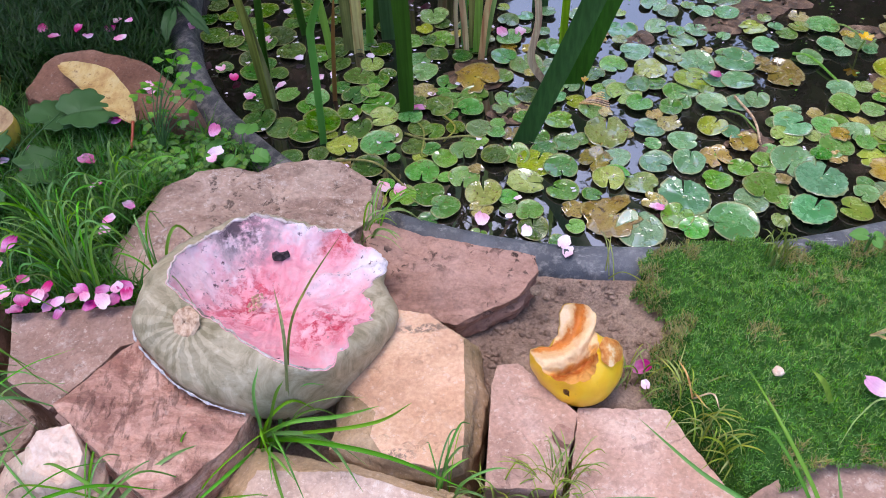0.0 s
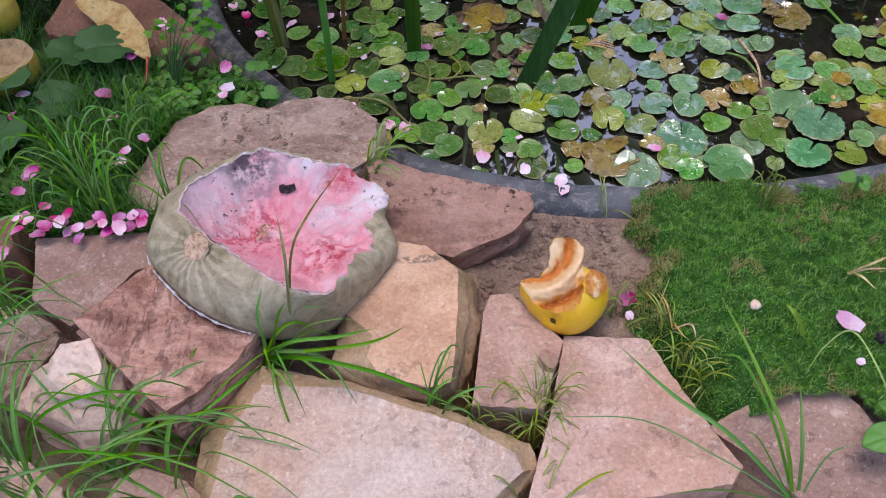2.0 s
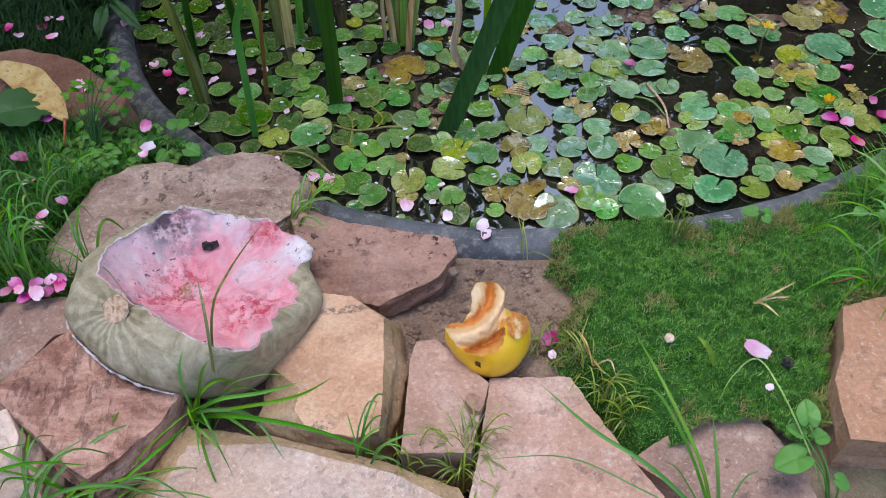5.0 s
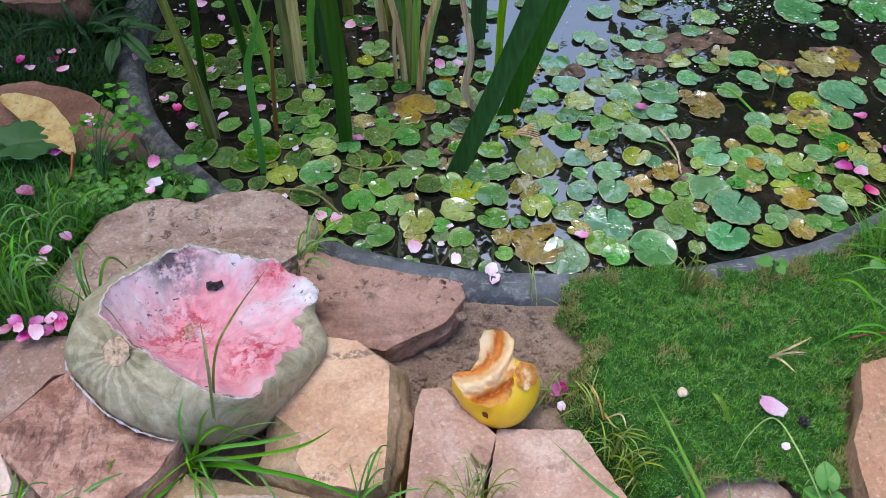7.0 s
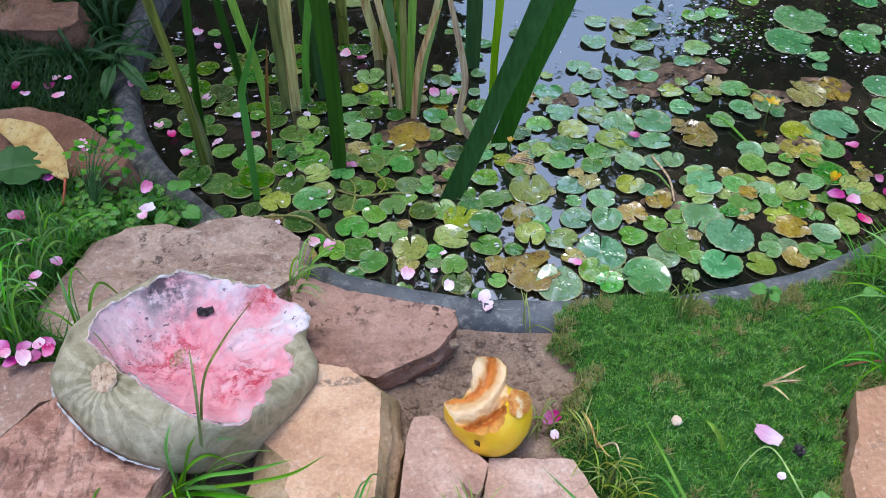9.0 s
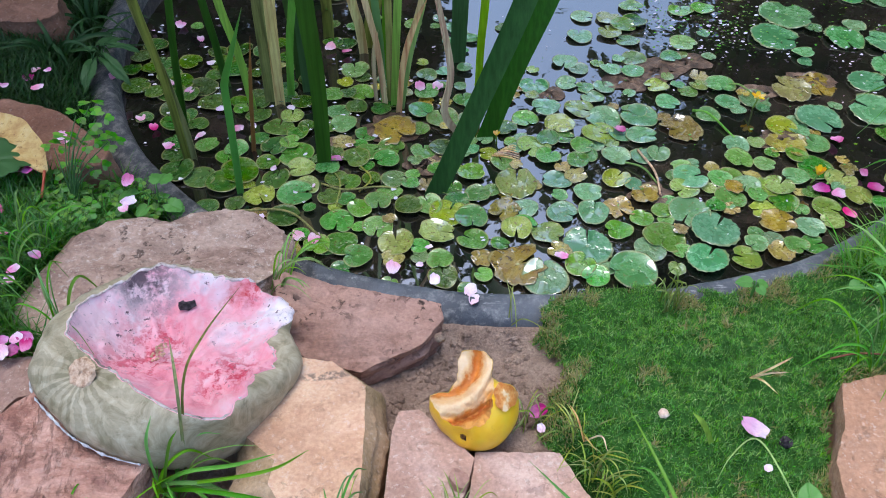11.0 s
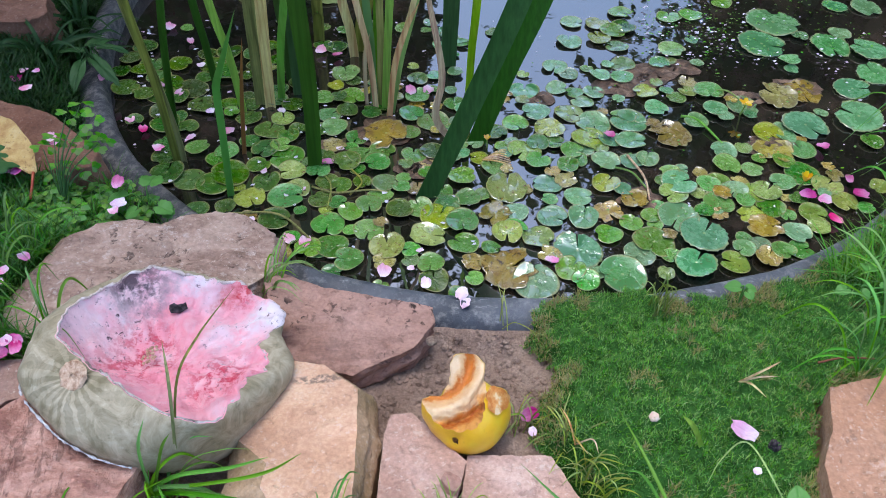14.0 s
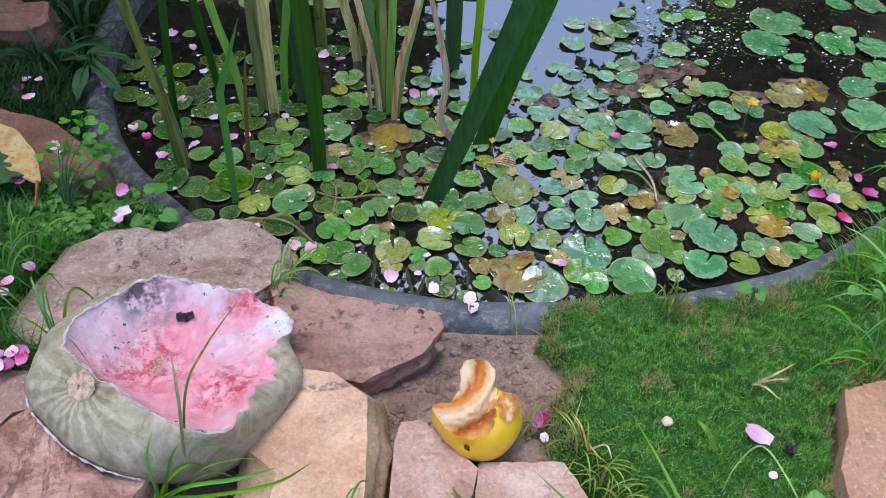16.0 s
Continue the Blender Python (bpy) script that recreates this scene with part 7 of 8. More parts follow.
build_tuft([[(0.334, 0.223, 0.07), (0.315, 0.26, 0.14), (0.293, 0.328, 0.17), (0.278, 0.398, 0.17)], [(0.335, 0.222, 0.07), (0.271, 0.263, 0.13), (0.223, 0.308, 0.13), (0.179, 0.372, 0.12)],
            [(0.339, 0.225, 0.07), (0.332, 0.252, 0.13), (0.334, 0.3, 0.16)], [(0.335, 0.228, 0.07), (0.312, 0.277, 0.13), (0.292, 0.331, 0.15), (0.273, 0.341, 0.15)],
            [(0.333, 0.223, 0.07), (0.261, 0.251, 0.11), (0.194, 0.291, 0.11), (0.107, 0.292, 0.12)], [(0.332, 0.222, 0.07), (0.30, 0.26, 0.12), (0.285, 0.27, 0.13)],
            [(0.336, 0.22, 0.07), (0.36, 0.25, 0.11), (0.385, 0.262, 0.11)], [(0.334, 0.218, 0.07), (0.26, 0.22, 0.11), (0.2, 0.215, 0.115)]],
           [0.0038, 0.0042, 0.0038, 0.0032, 0.0016, 0.0016, 0.0016, 0.0016], "long grass tuft growing between two slabs", M_BLUEGRASS)
M_WISP = leaf_material("wispy_grass", (0.22, 0.36, 0.05), (0.44, 0.46, 0.12), 0.5, False, 0.25, 0.3)
r_ = random.Random(5)
build_tuft(*random_tuft(-0.19, 0.378, 0.08, 16, 0.10, 0.08, 0.0026, r_, -0.3, 1.3), "thin green grass blades between pumpkin and slab")
build_tuft(*random_tuft(-0.02, 0.31, 0.08, 10, 0.07, 0.06, 0.0022, r_, 0.6, 1.3), "thin green grass blades between two slabs")
build_tuft(*random_tuft(-0.105, 0.685, 0.055, 14, 0.09, 0.05, 0.0024, r_, 0.4, 1.0), "thin yellow-green grass between two stones", M_REED_LIGHT)
for x, y in [(-0.445, 0.59), (-0.44, 0.68), (-0.425, 0.735), (-0.46, 0.62), (-0.49, 0.68), (-0.475, 0.64)]:
    build_tuft(*random_tuft(x, y, ground_z(x, y), 10, 0.08, 0.10, 0.0028, r_), "long thin green grass tuft beside the back stone")
for x, y, z, n, reach, h, w, aim in [(-0.274, 0.288, 0.07, 14, 0.15, 0.09, 0.004, None), (-0.343, 0.262, 0.08, 16, 0.17, 0.10, 0.0042, None), (-0.377, 0.209, 0.10, 14, 0.17, 0.10, 0.0042, None), (-0.425, 0.25, 0.10, 16, 0.18, 0.12, 0.0042, None),
                                    (-0.494, 0.33, 0.11, 14, 0.16, 0.14, 0.0042, None), (-0.48, 0.42, 0.11, 9, 0.12, 0.13, 0.004, None), (-0.407, 0.56, 0.11, 8, 0.10, 0.15, 0.004, 1.8), (-0.282, 0.226, 0.07, 9, 0.13, 0.08, 0.005, None),
                                    (-0.532, 0.455, 0.11, 9, 0.12, 0.15, 0.0042, None), (-0.46, 0.20, 0.11, 12, 0.16, 0.10, 0.0042, None), (-0.33, 0.56, 0.1, 5, 0.08, 0.11, 0.004, 1.5), (-0.54, 0.26, 0.11, 12, 0.16, 0.12, 0.0042, None)]:
    build_tuft(*random_tuft(x, y, z, round(1.4 * n), reach, h, 0.75 * w, r_, aim), "long arching green grass tuft between the stones")
for x, y, z, n, reach, h, w in [(0.098, 0.322, 0.06, 40, 0.05, 0.055, 0.0014), (0.088, 0.30, 0.06, 34, 0.045, 0.04, 0.0014), (0.03, 0.315, 0.07, 22, 0.04, 0.035, 0.0014), (0.24, 0.42, 0.07, 12, 0.05, 0.03, 0.0014), (0.255, 0.38, 0.08, 16, 0.045, 0.028, 0.0014), (0.262, 0.35, 0.08, 14, 0.04, 0.026, 0.0014), (0.085, 0.215, 0.05, 14, 0.07, 0.06, 0.0025), (0.20, 0.45, 0.055, 12, 0.04, 0.03, 0.0016), (0.413, 0.628, 0.05, 18, 0.03, 0.045, 0.002), (0.20, 0.615, 0.05, 4, 0.06, 0.03, 0.0016)]:
    build_tuft(*random_tuft(x, y, z, n, reach, h, w, r_), "fine wispy yellow-green grass tuft between stones and moss", M_WISP)
for x, y, z, n, reach, h, w in [(0.66, 0.53, 0.08, 9, 0.13, 0.10, 0.005), (0.60, 0.47, 0.09, 7, 0.10, 0.10, 0.006), (0.78, 0.72, 0.06, 10, 0.12, 0.13, 0.005), (0.84, 0.76, 0.06, 12, 0.14, 0.16, 0.005), (0.72, 0.62, 0.07, 8, 0.10, 0.08, 0.004), (0.9, 0.82, 0.06, 12, 0.16, 0.16, 0.005)]:
    build_tuft(*random_tuft(x, y, z, round(1.7 * n), reach, h, 0.55 * w, r_), "long green grass tuft at the mossy bank")
build_tuft([[(0.386, 0.383, 0.085), (0.366, 0.393, 0.13), (0.354, 0.404, 0.14)]], [0.006], "single yellow-green blade in the moss", M_REED_LIGHT)
build_tuft([[(0.45, 0.468, 0.10), (0.47, 0.465, 0.125), (0.493, 0.473, 0.13)], [(0.45, 0.468, 0.10), (0.465, 0.46, 0.12), (0.485, 0.458, 0.122)], [(0.45, 0.468, 0.1), (0.455, 0.455, 0.115), (0.47, 0.44, 0.108)]], [0.0026, 0.002], "dry straw-coloured sprig on the moss", M_REED_DEAD)
build_tuft([[(0.249, 0.409, 0.085), (0.24, 0.42, 0.115), (0.233, 0.436, 0.12)], [(0.25, 0.41, 0.085), (0.262, 0.40, 0.11), (0.266, 0.385, 0.105)], [(0.25, 0.412, 0.085), (0.245, 0.40, 0.11), (0.255, 0.385, 0.105)]], [0.002, 0.0018], "dry curled straw on the edge of the moss", M_REED_DEAD)


# Darker copy of the herb green; shade at the rim is put into it.
M_HERBDARK = leaf_material("shaded_weed", (0.035, 0.12, 0.018), (0.06, 0.17, 0.03), 0.5, True, 0.25, 0.2)


def leaf_shape(size, teeth, seed, heart=True, cup=0.2, slim=1.0):
    """A broad leaf with a heart-shaped base, sunk veins and a toothed margin. Returns verts and faces."""
    r = random.Random(seed)
    verts, n, rings = [], 66, (0.02, 0.25, 0.45, 0.65, 0.82, 0.92, 1.0)
    ph = r.uniform(0, 6)
    for side in (0, 1):
        for f in (rings if side == 0 else rings[::-1]):
            for j in range(n):
                a = -math.pi + 2 * math.pi * j / (n - 1)
                q = 0.5 * (1 + 0.12 * math.cos(a)) * (1 - (0.5 if heart else 0.1) * math.exp(-((abs(a) - math.pi) / 0.35) ** 2))
                q *= 1 + 0.14 * math.exp(-(a / 0.3) ** 2)
                if teeth:
                    q *= 1 + (0.13 * abs(math.sin(0.5 * teeth * a + 0.4)) - 0.05) * smooth01(0.7, 1.0, f) + 0.06 * math.sin(5 * a + ph) * f
                x, y = q * f * math.cos(a) + 0.32, q * f * math.sin(a) * slim
                rib = 0.005 * math.sin(9 * a) * f - 0.035 * math.exp(-(y / (0.05 * slim)) ** 2)
                verts.append(Vector((x, y, cup * y * y - 0.3 * (x - 0.3) ** 2 + rib + 0.03 * math.sin(3 * a + ph) * f - (0.012 if side else 0))) * size)
    return verts, grid_faces(len(rings) * 2, n, False)


def build_plant(name, root, leaves, label, material, lobes, seed, stem_material=None, stem=0.0012, slim=1.0):
    """A weed: one stem and one blade a leaf. leaves: place of the leaf's foot, its size, heading and nod."""
    top = empty(name, label, "plant", "weeds between the stones", root)
    base = Vector(root)
    for i, (x, y, z, size, turn, nod) in enumerate(leaves):
        p = Vector((x, y, z)) - base
        v, f = tube([(0, 0, -0.01), p * 0.5 + Vector((0, 0, 0.012)), p], stem, stem * 0.7)
        s = link_mesh("leaf_stem", v, f, stem_material or material, top)
        v, f = leaf_shape(size, lobes, seed + i, True, 0.2, slim)
        m = Matrix.Translation(p) @ Euler((radians(nod * 0.4), radians(nod), radians(turn))).to_matrix().to_4x4()
        link_mesh("leaf", [m @ q for q in v], f, material, s)
    return top


build_plant("round_leaved_weed", (0.466, 0.233, 0.05), [(0.428, 0.266, 0.128, 0.038, 190, 15), (0.428, 0.285, 0.15, 0.028, 80, -20), (0.434, 0.276, 0.138, 0.022, 20, 10), (0.425, 0.28, 0.14, 0.02, 130, 5), (0.458, 0.25, 0.1, 0.022, -20, 25)], "fresh green weed with round soft leaves beside the slab", M_WEED, 0, 3, slim=0.8)
build_tuft([[(0.466, 0.233, 0.05), (0.428, 0.273, 0.13), (0.404, 0.318, 0.17), (0.392, 0.351, 0.172), (0.367, 0.34, 0.16), (0.356, 0.328, 0.13)]], [0.0017], "thin drooping grass stem beside the slab", M_REED_LIGHT)
build_plant("lobed_weed", (-0.20, 0.165, 0.13), [(-0.19, 0.178, 0.145, 0.043, 35, 10)], "single broad green leaf on the grey slab", M_WEED, 11, 8)
build_plant("ground_weed", (0.517, 0.620, 0.07), [(0.515, 0.625, 0.085, 0.022, 160, 8), (0.522, 0.622, 0.085, 0.016, 10, 8), (0.52, 0.618, 0.085, 0.014, -70, 10)], "small pale weed on the mossy bank", M_WEED, 0, 14)
build_plant("round_leaved_weed", (0.665, 0.60, 0.07), [(0.679, 0.622, 0.11, 0.022, 70, 10), (0.645, 0.602, 0.1, 0.018, 190, 12), (0.66, 0.598, 0.1, 0.016, -60, 12), (0.69, 0.60, 0.1, 0.018, 10, 15)], "small round-leaved weed in the bank grass", M_WEED, 0, 61)
build_stalk([(0.552, 0.487, 0.103), (0.58, 0.487, 0.110), (0.615, 0.482, 0.112)], 0.0014, 0.0011, M_REED_RUST, "thin brown twig lying on the moss")
build_plant("broad_weed", (-0.60, 0.76, 0.09), [(-0.61, 0.79, 0.14, 0.10, 140, 15), (-0.59, 0.74, 0.13, 0.085, 250, 10), (-0.57, 0.78, 0.12, 0.075, 20, 15), (-0.56, 0.86, 0.13, 0.075, 60, 10), (-0.53, 0.87, 0.14, 0.08, 20, 8), (-0.62, 0.72, 0.12, 0.08, 200, 12)], "broad lobed green leaves over the grass", M_HERB, 13, 21)
build_plant("yellow_weed", (-0.585, 0.67, 0.09), [(-0.588, 0.675, 0.11, 0.055, 200, 10), (-0.58, 0.665, 0.1, 0.04, 300, 10)], "yellow-green lobed leaf low in the grass", M_REED_LIGHT, 7, 29)
build_plant("ivy_weed", (-0.29, 0.86, 0.06), [(-0.285, 0.868, 0.09, 0.033, 80, 5), (-0.315, 0.85, 0.085, 0.030, 170, 10), (-0.27, 0.835, 0.08, 0.026, -20, 12), (-0.295, 0.83, 0.08, 0.022, 230, 10), (-0.262, 0.842, 0.07, 0.022, -60, 10)], "scalloped green ground-ivy leaves at the rim", M_WEED, 13, 33)


M_HERBLIGHT = leaf_material("herb_leaflets", (0.10, 0.29, 0.035), (0.18, 0.40, 0.06), 0.5, True, 0.25, 0.35)


def frond_leaf(size, r):
    """A flat leaflet cut into three broad lobes, each with teeth. Returns verts and faces."""
    verts, faces = [], []
    for a, k in ((-0.95, 0.8), (0.0, 1.0), (0.95, 0.8)):
        a += r.uniform(-0.12, 0.12)
        m = Matrix.Rotation(a, 3, "Z")
        b = len(verts)
        for x, y, z in ((0.0, 0.04, 0), (0.0, -0.04, 0), (0.40, -0.24, 0.04), (0.62, -0.40, 0.03), (0.70, -0.25, 0.04), (0.88, -0.24, 0.0), (0.86, -0.08, 0.02), (1.0, 0.0, -0.06), (0.86, 0.08, 0.02), (0.88, 0.24, 0.0), (0.70, 0.25, 0.04), (0.62, 0.40, 0.03), (0.40, 0.24, 0.04), (0.5, 0.0, -0.02)):
            verts.append(m @ Vector((x * k, y * k, z - 0.10 * x * x)) * size)
        faces += [tuple(b + q for q in g) for g in ((0, 1, 13), (1, 2, 13), (2, 3, 4, 13), (4, 5, 6, 13), (6, 7, 8, 13), (8, 9, 10, 13), (10, 11, 12, 13), (12, 0, 13))]
    return verts, faces


def build_sprig(root, tips, label, seed):
    """A tall herb: a stem with side stalks, each with its own cut leaf. tips: place and size of every leaf."""
    r, base = random.Random(seed), Vector(root)
    top = empty("herb", label, "plant", "herbs at the pond edge", root)
    for x, y, z, size in tips:
        e = Vector((x, y, z)) - base
        v, f = tube([Vector((0, 0, -0.01)), Vector((e.x * 0.35, e.y * 0.35, e.z * 0.6)), e], 0.0012, 0.0007, 5, 4)
        stalk = link_mesh("herb_stalk", v, f, M_HERB, top)
        lv, lf = [], []
        for turn, far in ((0.0, 0.5), (1.5, 0.25), (-1.5, 0.25)):
            pv, pf = frond_leaf(0.62 * size, r)
            spin, b = Matrix.Rotation(turn, 3, "Z"), len(lv)
            lv += [spin @ (q + Vector((far * size, 0, 0))) for q in pv]
            lf += [tuple(k + b for k in g) for g in pf]
        m = Matrix.Translation(e) @ Euler((r.uniform(0.1, 0.7), r.uniform(-0.2, 0.3), math.atan2(e.y, e.x) + r.uniform(-0.9, 0.9))).to_matrix().to_4x4()
        link_mesh("leaf", [m @ q for q in lv], lf, M_HERBLIGHT, stalk)
    return top


def build_herb(x, y, z, height, lean, seed, fronds=5, spread=0.07, size=0.012):
    """A parsley-like herb: thin stalks with pairs of cut leaflets."""
    r = random.Random(seed)
    top = empty("herb", "fresh green parsley-like herb with feathery leaves", "plant", "herbs at the pond edge", (x, y, z))
    for k in range(fronds):
        a = 2 * math.pi * k / fronds + r.uniform(-0.4, 0.4)
        e = Vector((math.cos(a) * spread + lean[0], math.sin(a) * spread + lean[1], height * r.uniform(0.6, 1.05)))
        line = [Vector((0, 0, -0.01)), e * 0.5 + Vector((0, 0, height * 0.18)), e]
        v, f = tube(line, 0.0011, 0.0006, 5, 4)
        stalk = link_mesh("herb_stalk", v, f, M_HERB, top)
        pts, verts, faces = spline(line, 4), [], []
        for i in range(3, len(pts), 2):
            for s in (-1, 0, 1):
                if s == 0 and i < len(pts) - 2:
                    continue
                lv, lf = frond_leaf(size * r.uniform(0.85, 1.3), r)
                m = Matrix.Translation(pts[i]) @ Euler((r.uniform(-0.4, 0.4), r.uniform(-0.3, 0.4), a + s * 1.25)).to_matrix().to_4x4()
                m = m @ Matrix.Translation((0.004, 0, 0))
                b = len(verts)
                verts += [m @ q for q in lv]
                faces += [tuple(q + b for q in g) for g in lf]
        tagged(link_mesh("foliage", verts, faces, M_HERBLIGHT, stalk), kind="stuff")
    return top


build_sprig((-0.400, 0.845, 0.085), [(-0.366, 0.925, 0.188, 0.024), (-0.380, 0.905, 0.186, 0.022), (-0.352, 0.898, 0.184, 0.024), (-0.358, 0.900, 0.150, 0.026), (-0.345, 0.892, 0.148, 0.024), (-0.372, 0.888, 0.150, 0.020), (-0.412, 0.914, 0.140, 0.024), (-0.396, 0.908, 0.142, 0.022), (-0.425, 0.900, 0.135, 0.022), (-0.392, 0.890, 0.112, 0.020), (-0.372, 0.884, 0.112, 0.022), (-0.405, 0.880, 0.115, 0.020)], "tall fresh green herb with cut leaves at the rim", 1)
r_ = random.Random(31)
for i in range(30):
    x, y = r_.uniform(-0.445, -0.29), r_.uniform(0.785, 0.895)
    if pond_gap(x, y) > 0.06 and not on_back_stone(x, y):
        build_herb(x, y, ground_z(x, y), r_.uniform(0.018, 0.045), (0, 0), 5 + i, 4, 0.022, r_.uniform(0.009, 0.013))
for x, y in [(-0.50, 1.33), (-0.55, 1.28), (-0.53, 1.42)]:
    build_tuft(*random_tuft(x, y, ground_z(x, y), 16, 0.12, 0.06, 0.007, r_), "rosette of narrow dark green leaves on the lawn", M_LAWN_SHADE)
build_plant("dock_weed", (-0.46, 1.27, 0.06), [(-0.455, 1.25, 0.075, 0.075, -45, 18), (-0.45, 1.28, 0.08, 0.055, 5, 15), (-0.47, 1.24, 0.075, 0.075, -95, 15), (-0.47, 1.29, 0.075, 0.07, 60, 12), (-0.48, 1.27, 0.075, 0.07, 150, 10)], "narrow toothed green leaves over the rim", M_HERBDARK, 21, 55, slim=0.32)


# ---- dry leaf, old fruit ----
def build_dry_leaf():
    verts, m = [], 13
    line = spline([(-0.585, 1.018, 0.118), (-0.545, 0.985, 0.126), (-0.505, 0.952, 0.129), (-0.478, 0.922, 0.129), (-0.455, 0.895, 0.123), (-0.436, 0.872, 0.115)], 5)
    n = len(line)
    for side in (0, 1):
        for i in (range(n) if side == 0 else range(n - 1, -1, -1)):
            t = i / (n - 1)
            d = (line[min(i + 1, n - 1)] - line[max(i - 1, 0)]).normalized()
            across = d.cross(Vector((0.1, -0.35, 0.9))).normalized()
            up = across.cross(d)
            w = 0.0245 * (1 + 0.05 * math.sin(19 * t)) * math.sin(min(1, 0.02 + t * 0.95) * math.pi) ** 0.75
            for j in range(m):
                s = -1 + 2 * j / (m - 1)
                bend = 0.30 * w * s * s + 0.0025 * fbm(line[i] + across * w * s, 60, 3, 4.0) - 0.0012 * math.exp(-(s / 0.12) ** 2)
                verts.append(line[i] + across * w * s + up * (bend - (0.0008 if side else 0)))
    top = empty("dry_leaf", "curled tan dry leaf with a red stalk on the stone", "leaf")
    link_mesh("leaf_blade", verts, grid_faces(2 * n, m, False), M_DRYLEAF, top)
    v, f = tube([(-0.438, 0.874, 0.1155), (-0.436, 0.853, 0.109), (-0.435, 0.832, 0.102)], 0.0022, 0.0018)
    link_mesh("leaf_stalk", v, f, M_REDSTALK, top, "red leaf stalk")


n_ = Nodes("mottled_dry_leaf", 0.7, 0.3)
M_DRYLEAF = n_.done(n_.mix(n_.ramp(n_.noise(130, 5, 0.7), [(0.57, 0.0), (0.66, 0.8)]), n_.ramp(n_.noise(28, 5, 0.65), [(0.35, (0.40, 0.22, 0.07)), (0.5, (0.56, 0.38, 0.14)), (0.68, (0.62, 0.48, 0.24))]), (0.20, 0.09, 0.035)), n_.bump(n_.noise(150, 5, 0.65), 0.6, 0.003))
n_ = Nodes("red_stalk", 0.5, 0.4)
M_REDSTALK = n_.done(n_.ramp(n_.noise(80, 3), [(0.4, (0.28, 0.04, 0.02)), (0.65, (0.42, 0.10, 0.04))]))
build_dry_leaf()


def build_old_fruit(at, r, cut, label, skin, flesh, seed):
    """A fruit of which the top is cut away at the height cut (in radii)."""
    top = empty("old_fruit", label, "fruit", "old fruit in the grass", at)
    verts, cols, rows = [], 40, 14
    hi = math.asin(cut)
    for i in range(rows):
        el = -1.5 + (hi + 1.5) * i / (rows - 1)
        for j in range(cols):
            a = 2 * math.pi * j / cols
            k = r * (1 + 0.04 * math.sin(3 * a + seed) + 0.03 * math.cos(5 * a))
            verts.append(Vector((k * math.cos(el) * math.cos(a), k * math.cos(el) * math.sin(a), 0.9 * k * math.sin(el))))
    link_mesh("peel", verts, grid_faces(rows, cols), skin, top)
    if cut < 0.95:
        rim, inner = verts[-cols:], []
        for f in (1.0, 0.95, 0.8, 0.6, 0.4, 0.2, 0.05):
            inner += [Vector((e.x * f, e.y * f, e.z - 0.25 * r * (1 - f ** 3) + 0.002 * fbm(e * f, 60, 3, seed))) for e in rim]
        link_mesh("flesh", inner, grid_faces(7, cols) + [tuple(range(6 * cols, 7 * cols))], flesh, top, "dried brownish cut face")
    else:
        v, f = tube([(0, 0, 0.8 * r), (0.004, 0.002, 1.05 * r)], 0.002, 0.0015)
        link_mesh("fruit_stalk", v, f, M_BARK, top)


n_ = Nodes("greenish_yellow_peel", 0.35, 0.5)
M_OLDPEEL = n_.done(n_.ramp(n_.noise(30, 4), [(0.35, (0.45, 0.40, 0.06)), (0.6, (0.58, 0.42, 0.05)), (0.75, (0.40, 0.25, 0.05))]))
n_ = Nodes("dried_fruit_flesh", 0.7, 0.3)
M_OLDFLESH = n_.done(n_.ramp(n_.noise(50, 5, 0.65), [(0.3, (0.16, 0.08, 0.04)), (0.5, (0.36, 0.23, 0.11)), (0.7, (0.50, 0.35, 0.18))]), n_.bump(n_.noise(120, 4), 0.5, 0.003))
n_ = Nodes("red_tomato_skin", 0.25, 0.5)
M_TOMATO = n_.done(n_.ramp(n_.noise(25, 3), [(0.35, (0.50, 0.05, 0.015)), (0.65, (0.65, 0.14, 0.02))]))
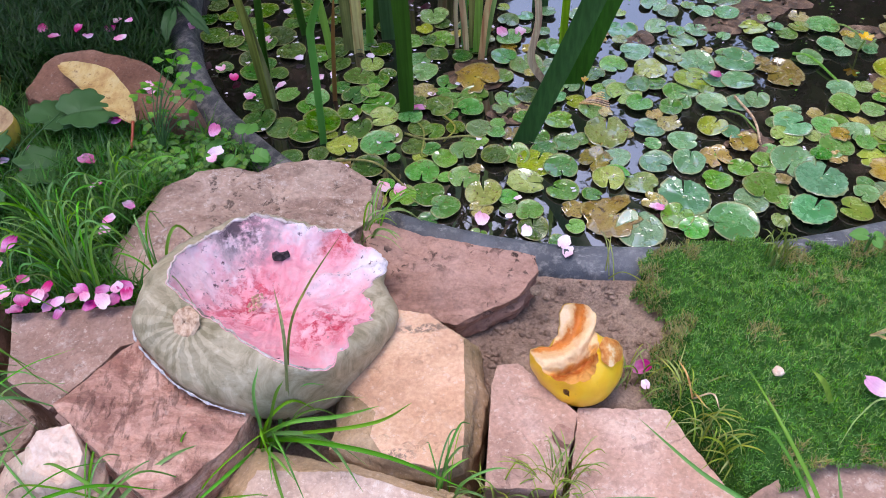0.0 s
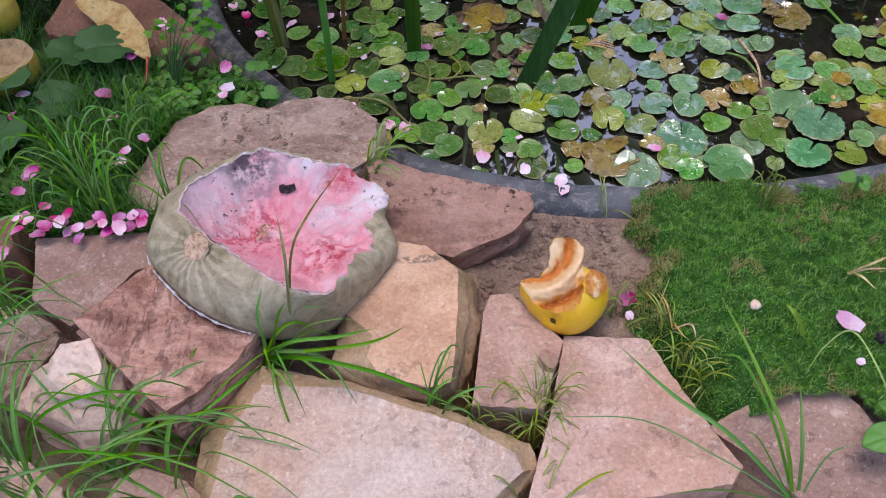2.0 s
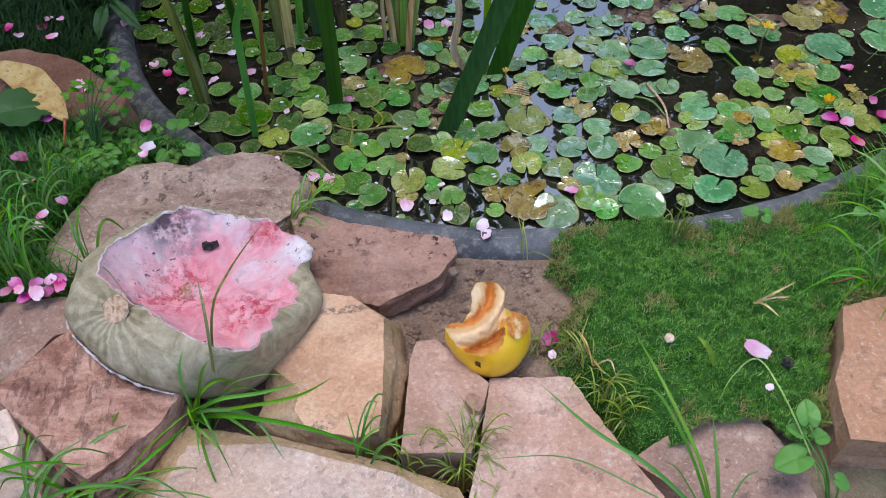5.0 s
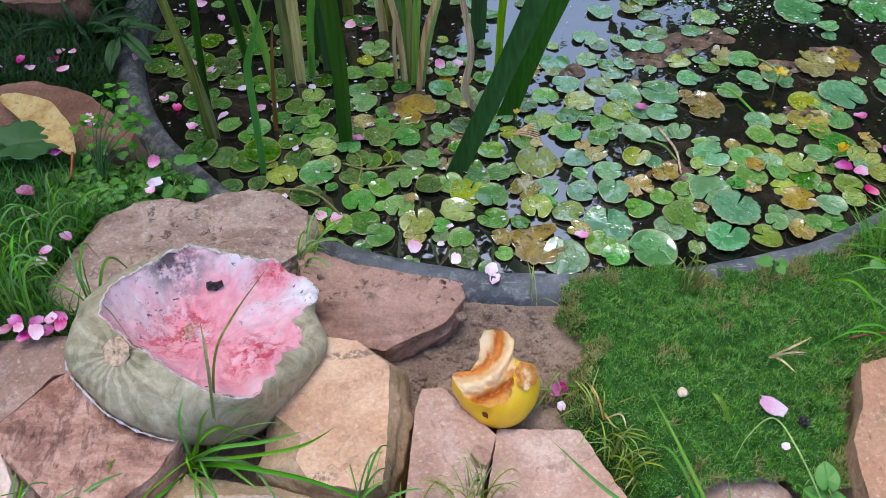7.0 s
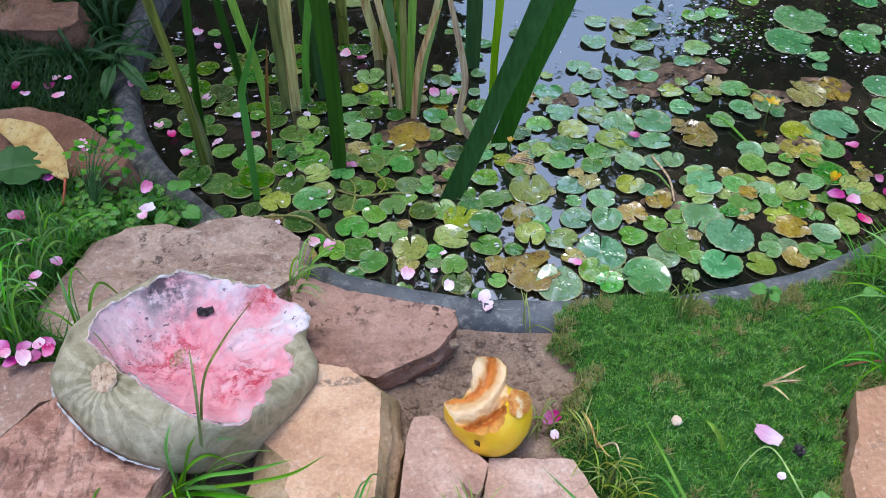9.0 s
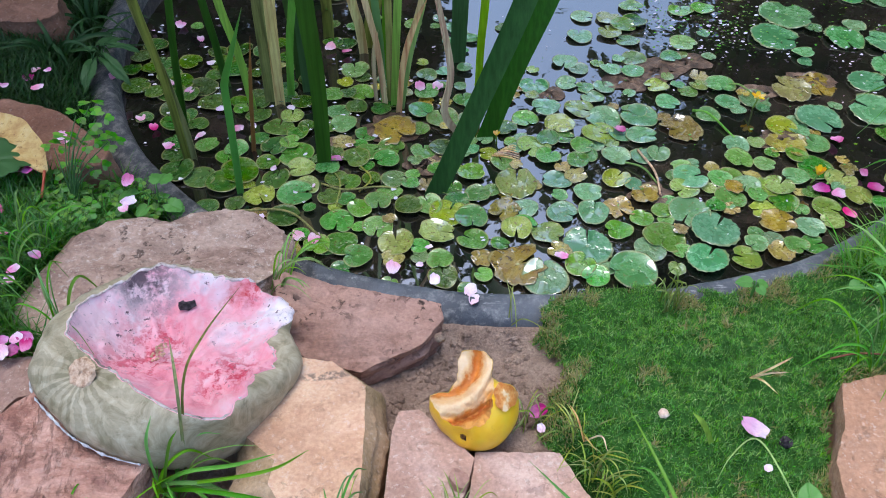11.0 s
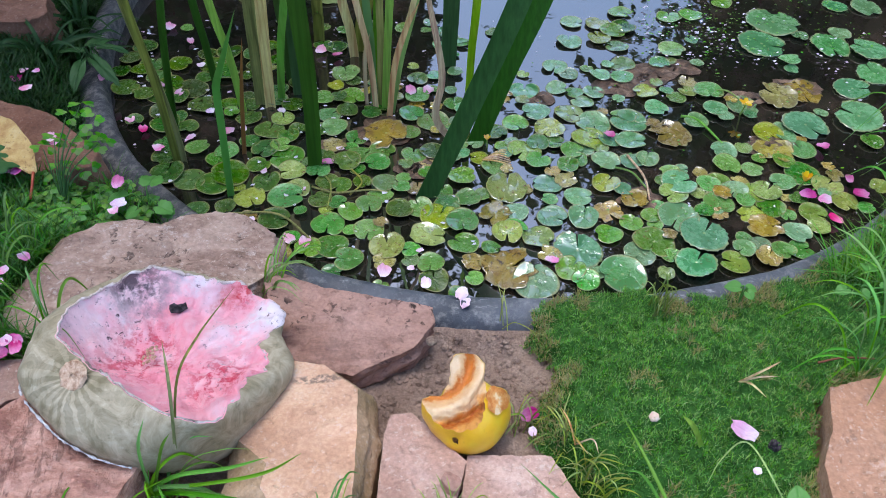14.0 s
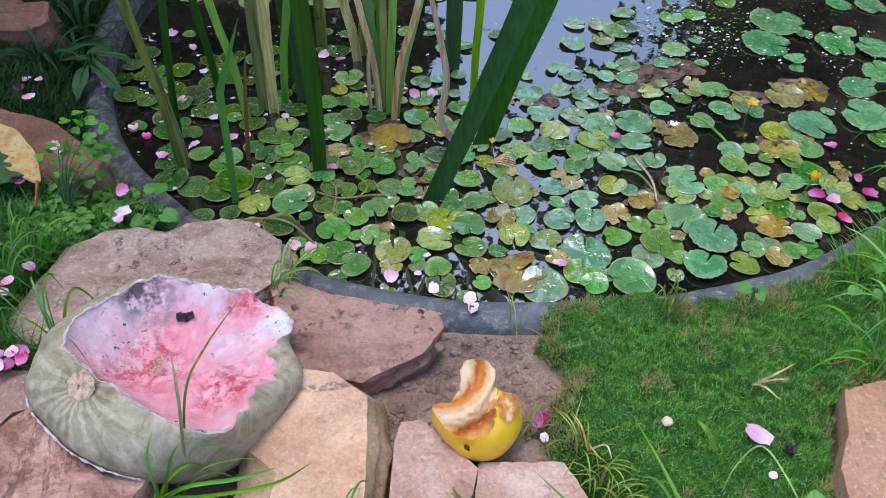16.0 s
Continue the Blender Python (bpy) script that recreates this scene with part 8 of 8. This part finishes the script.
build_old_fruit((-0.646, 0.855, 0.125), 0.05, 0.25, "halved yellow-green fruit with dried cut face", M_OLDPEEL, M_OLDFLESH, 1)
build_old_fruit((-0.72, 0.985, 0.13), 0.052, 0.97, "whole yellow fruit lying in the grass", M_OLDPEEL, M_OLDFLESH, 2)
build_old_fruit((-0.66, 0.75, 0.128), 0.03, 0.97, "small red tomato among broad leaves", M_TOMATO, M_OLDFLESH, 3)


# ---- crumbs of soil and small stones ----
def build_clods():
    r, bm = random.Random(9), bmesh.new()
    for i in range(900):
        x, y = r.uniform(0.03, 0.26), r.uniform(0.45, 0.635)
        if pond_gap(x, y) < 0.052 or inside(x, y, MOSS_EDGE):
            continue
        k = r.choice((0.0008, 0.001, 0.0013, 0.0016, 0.002, 0.0026, 0.0035, 0.005))
        blob(bm, (x, y, ground_z(x, y) + k * 0.3), k, i, 0.75)
    me = bpy.data.meshes.new("soil_crumbs")
    bm.to_mesh(me)
    bm.free()
    me.materials.append(M_SOIL)
    return tagged(new("soil_crumbs", me), "crumbs of damp soil beside the yellow fruit", "soil", kind="stuff")


build_clods()


def build_pebble(x, y, z, r, seed, label, material):
    bm = bmesh.new()
    blob(bm, (0, 0, 0), r, seed, 0.7)
    me = bpy.data.meshes.new("pebble")
    bm.to_mesh(me)
    bm.free()
    me.materials.append(material)
    me.shade_smooth()
    ob = new("pebble", me)
    ob.location = (x, y, z)
    return tagged(ob, label, "pebble", "pebbles")


build_pebble(0.105, 0.585, 0.055, 0.007, 1.0, "small brown pebble on the soil", M_SOIL)
build_pebble(0.336, 0.424, 0.108, 0.006, 2.0, "small beige bud lying on the moss", M_WHITESTONE)
build_stone("stone_chip", [(0.097, 0.370, 0.101), (0.105, 0.383, 0.098), (0.122, 0.374, 0.092), (0.112, 0.356, 0.094)], M_WETSTONE, "flat chip of reddish stone lying on a slab", 0.014, 0.0, 41.0, 0.45, 0.0006, 0.0, None, 0.002, "stone chips")
build_pebble(0.46, 0.385, 0.1, 0.007, 4.0, "small dark pebble in the moss", M_ROT)
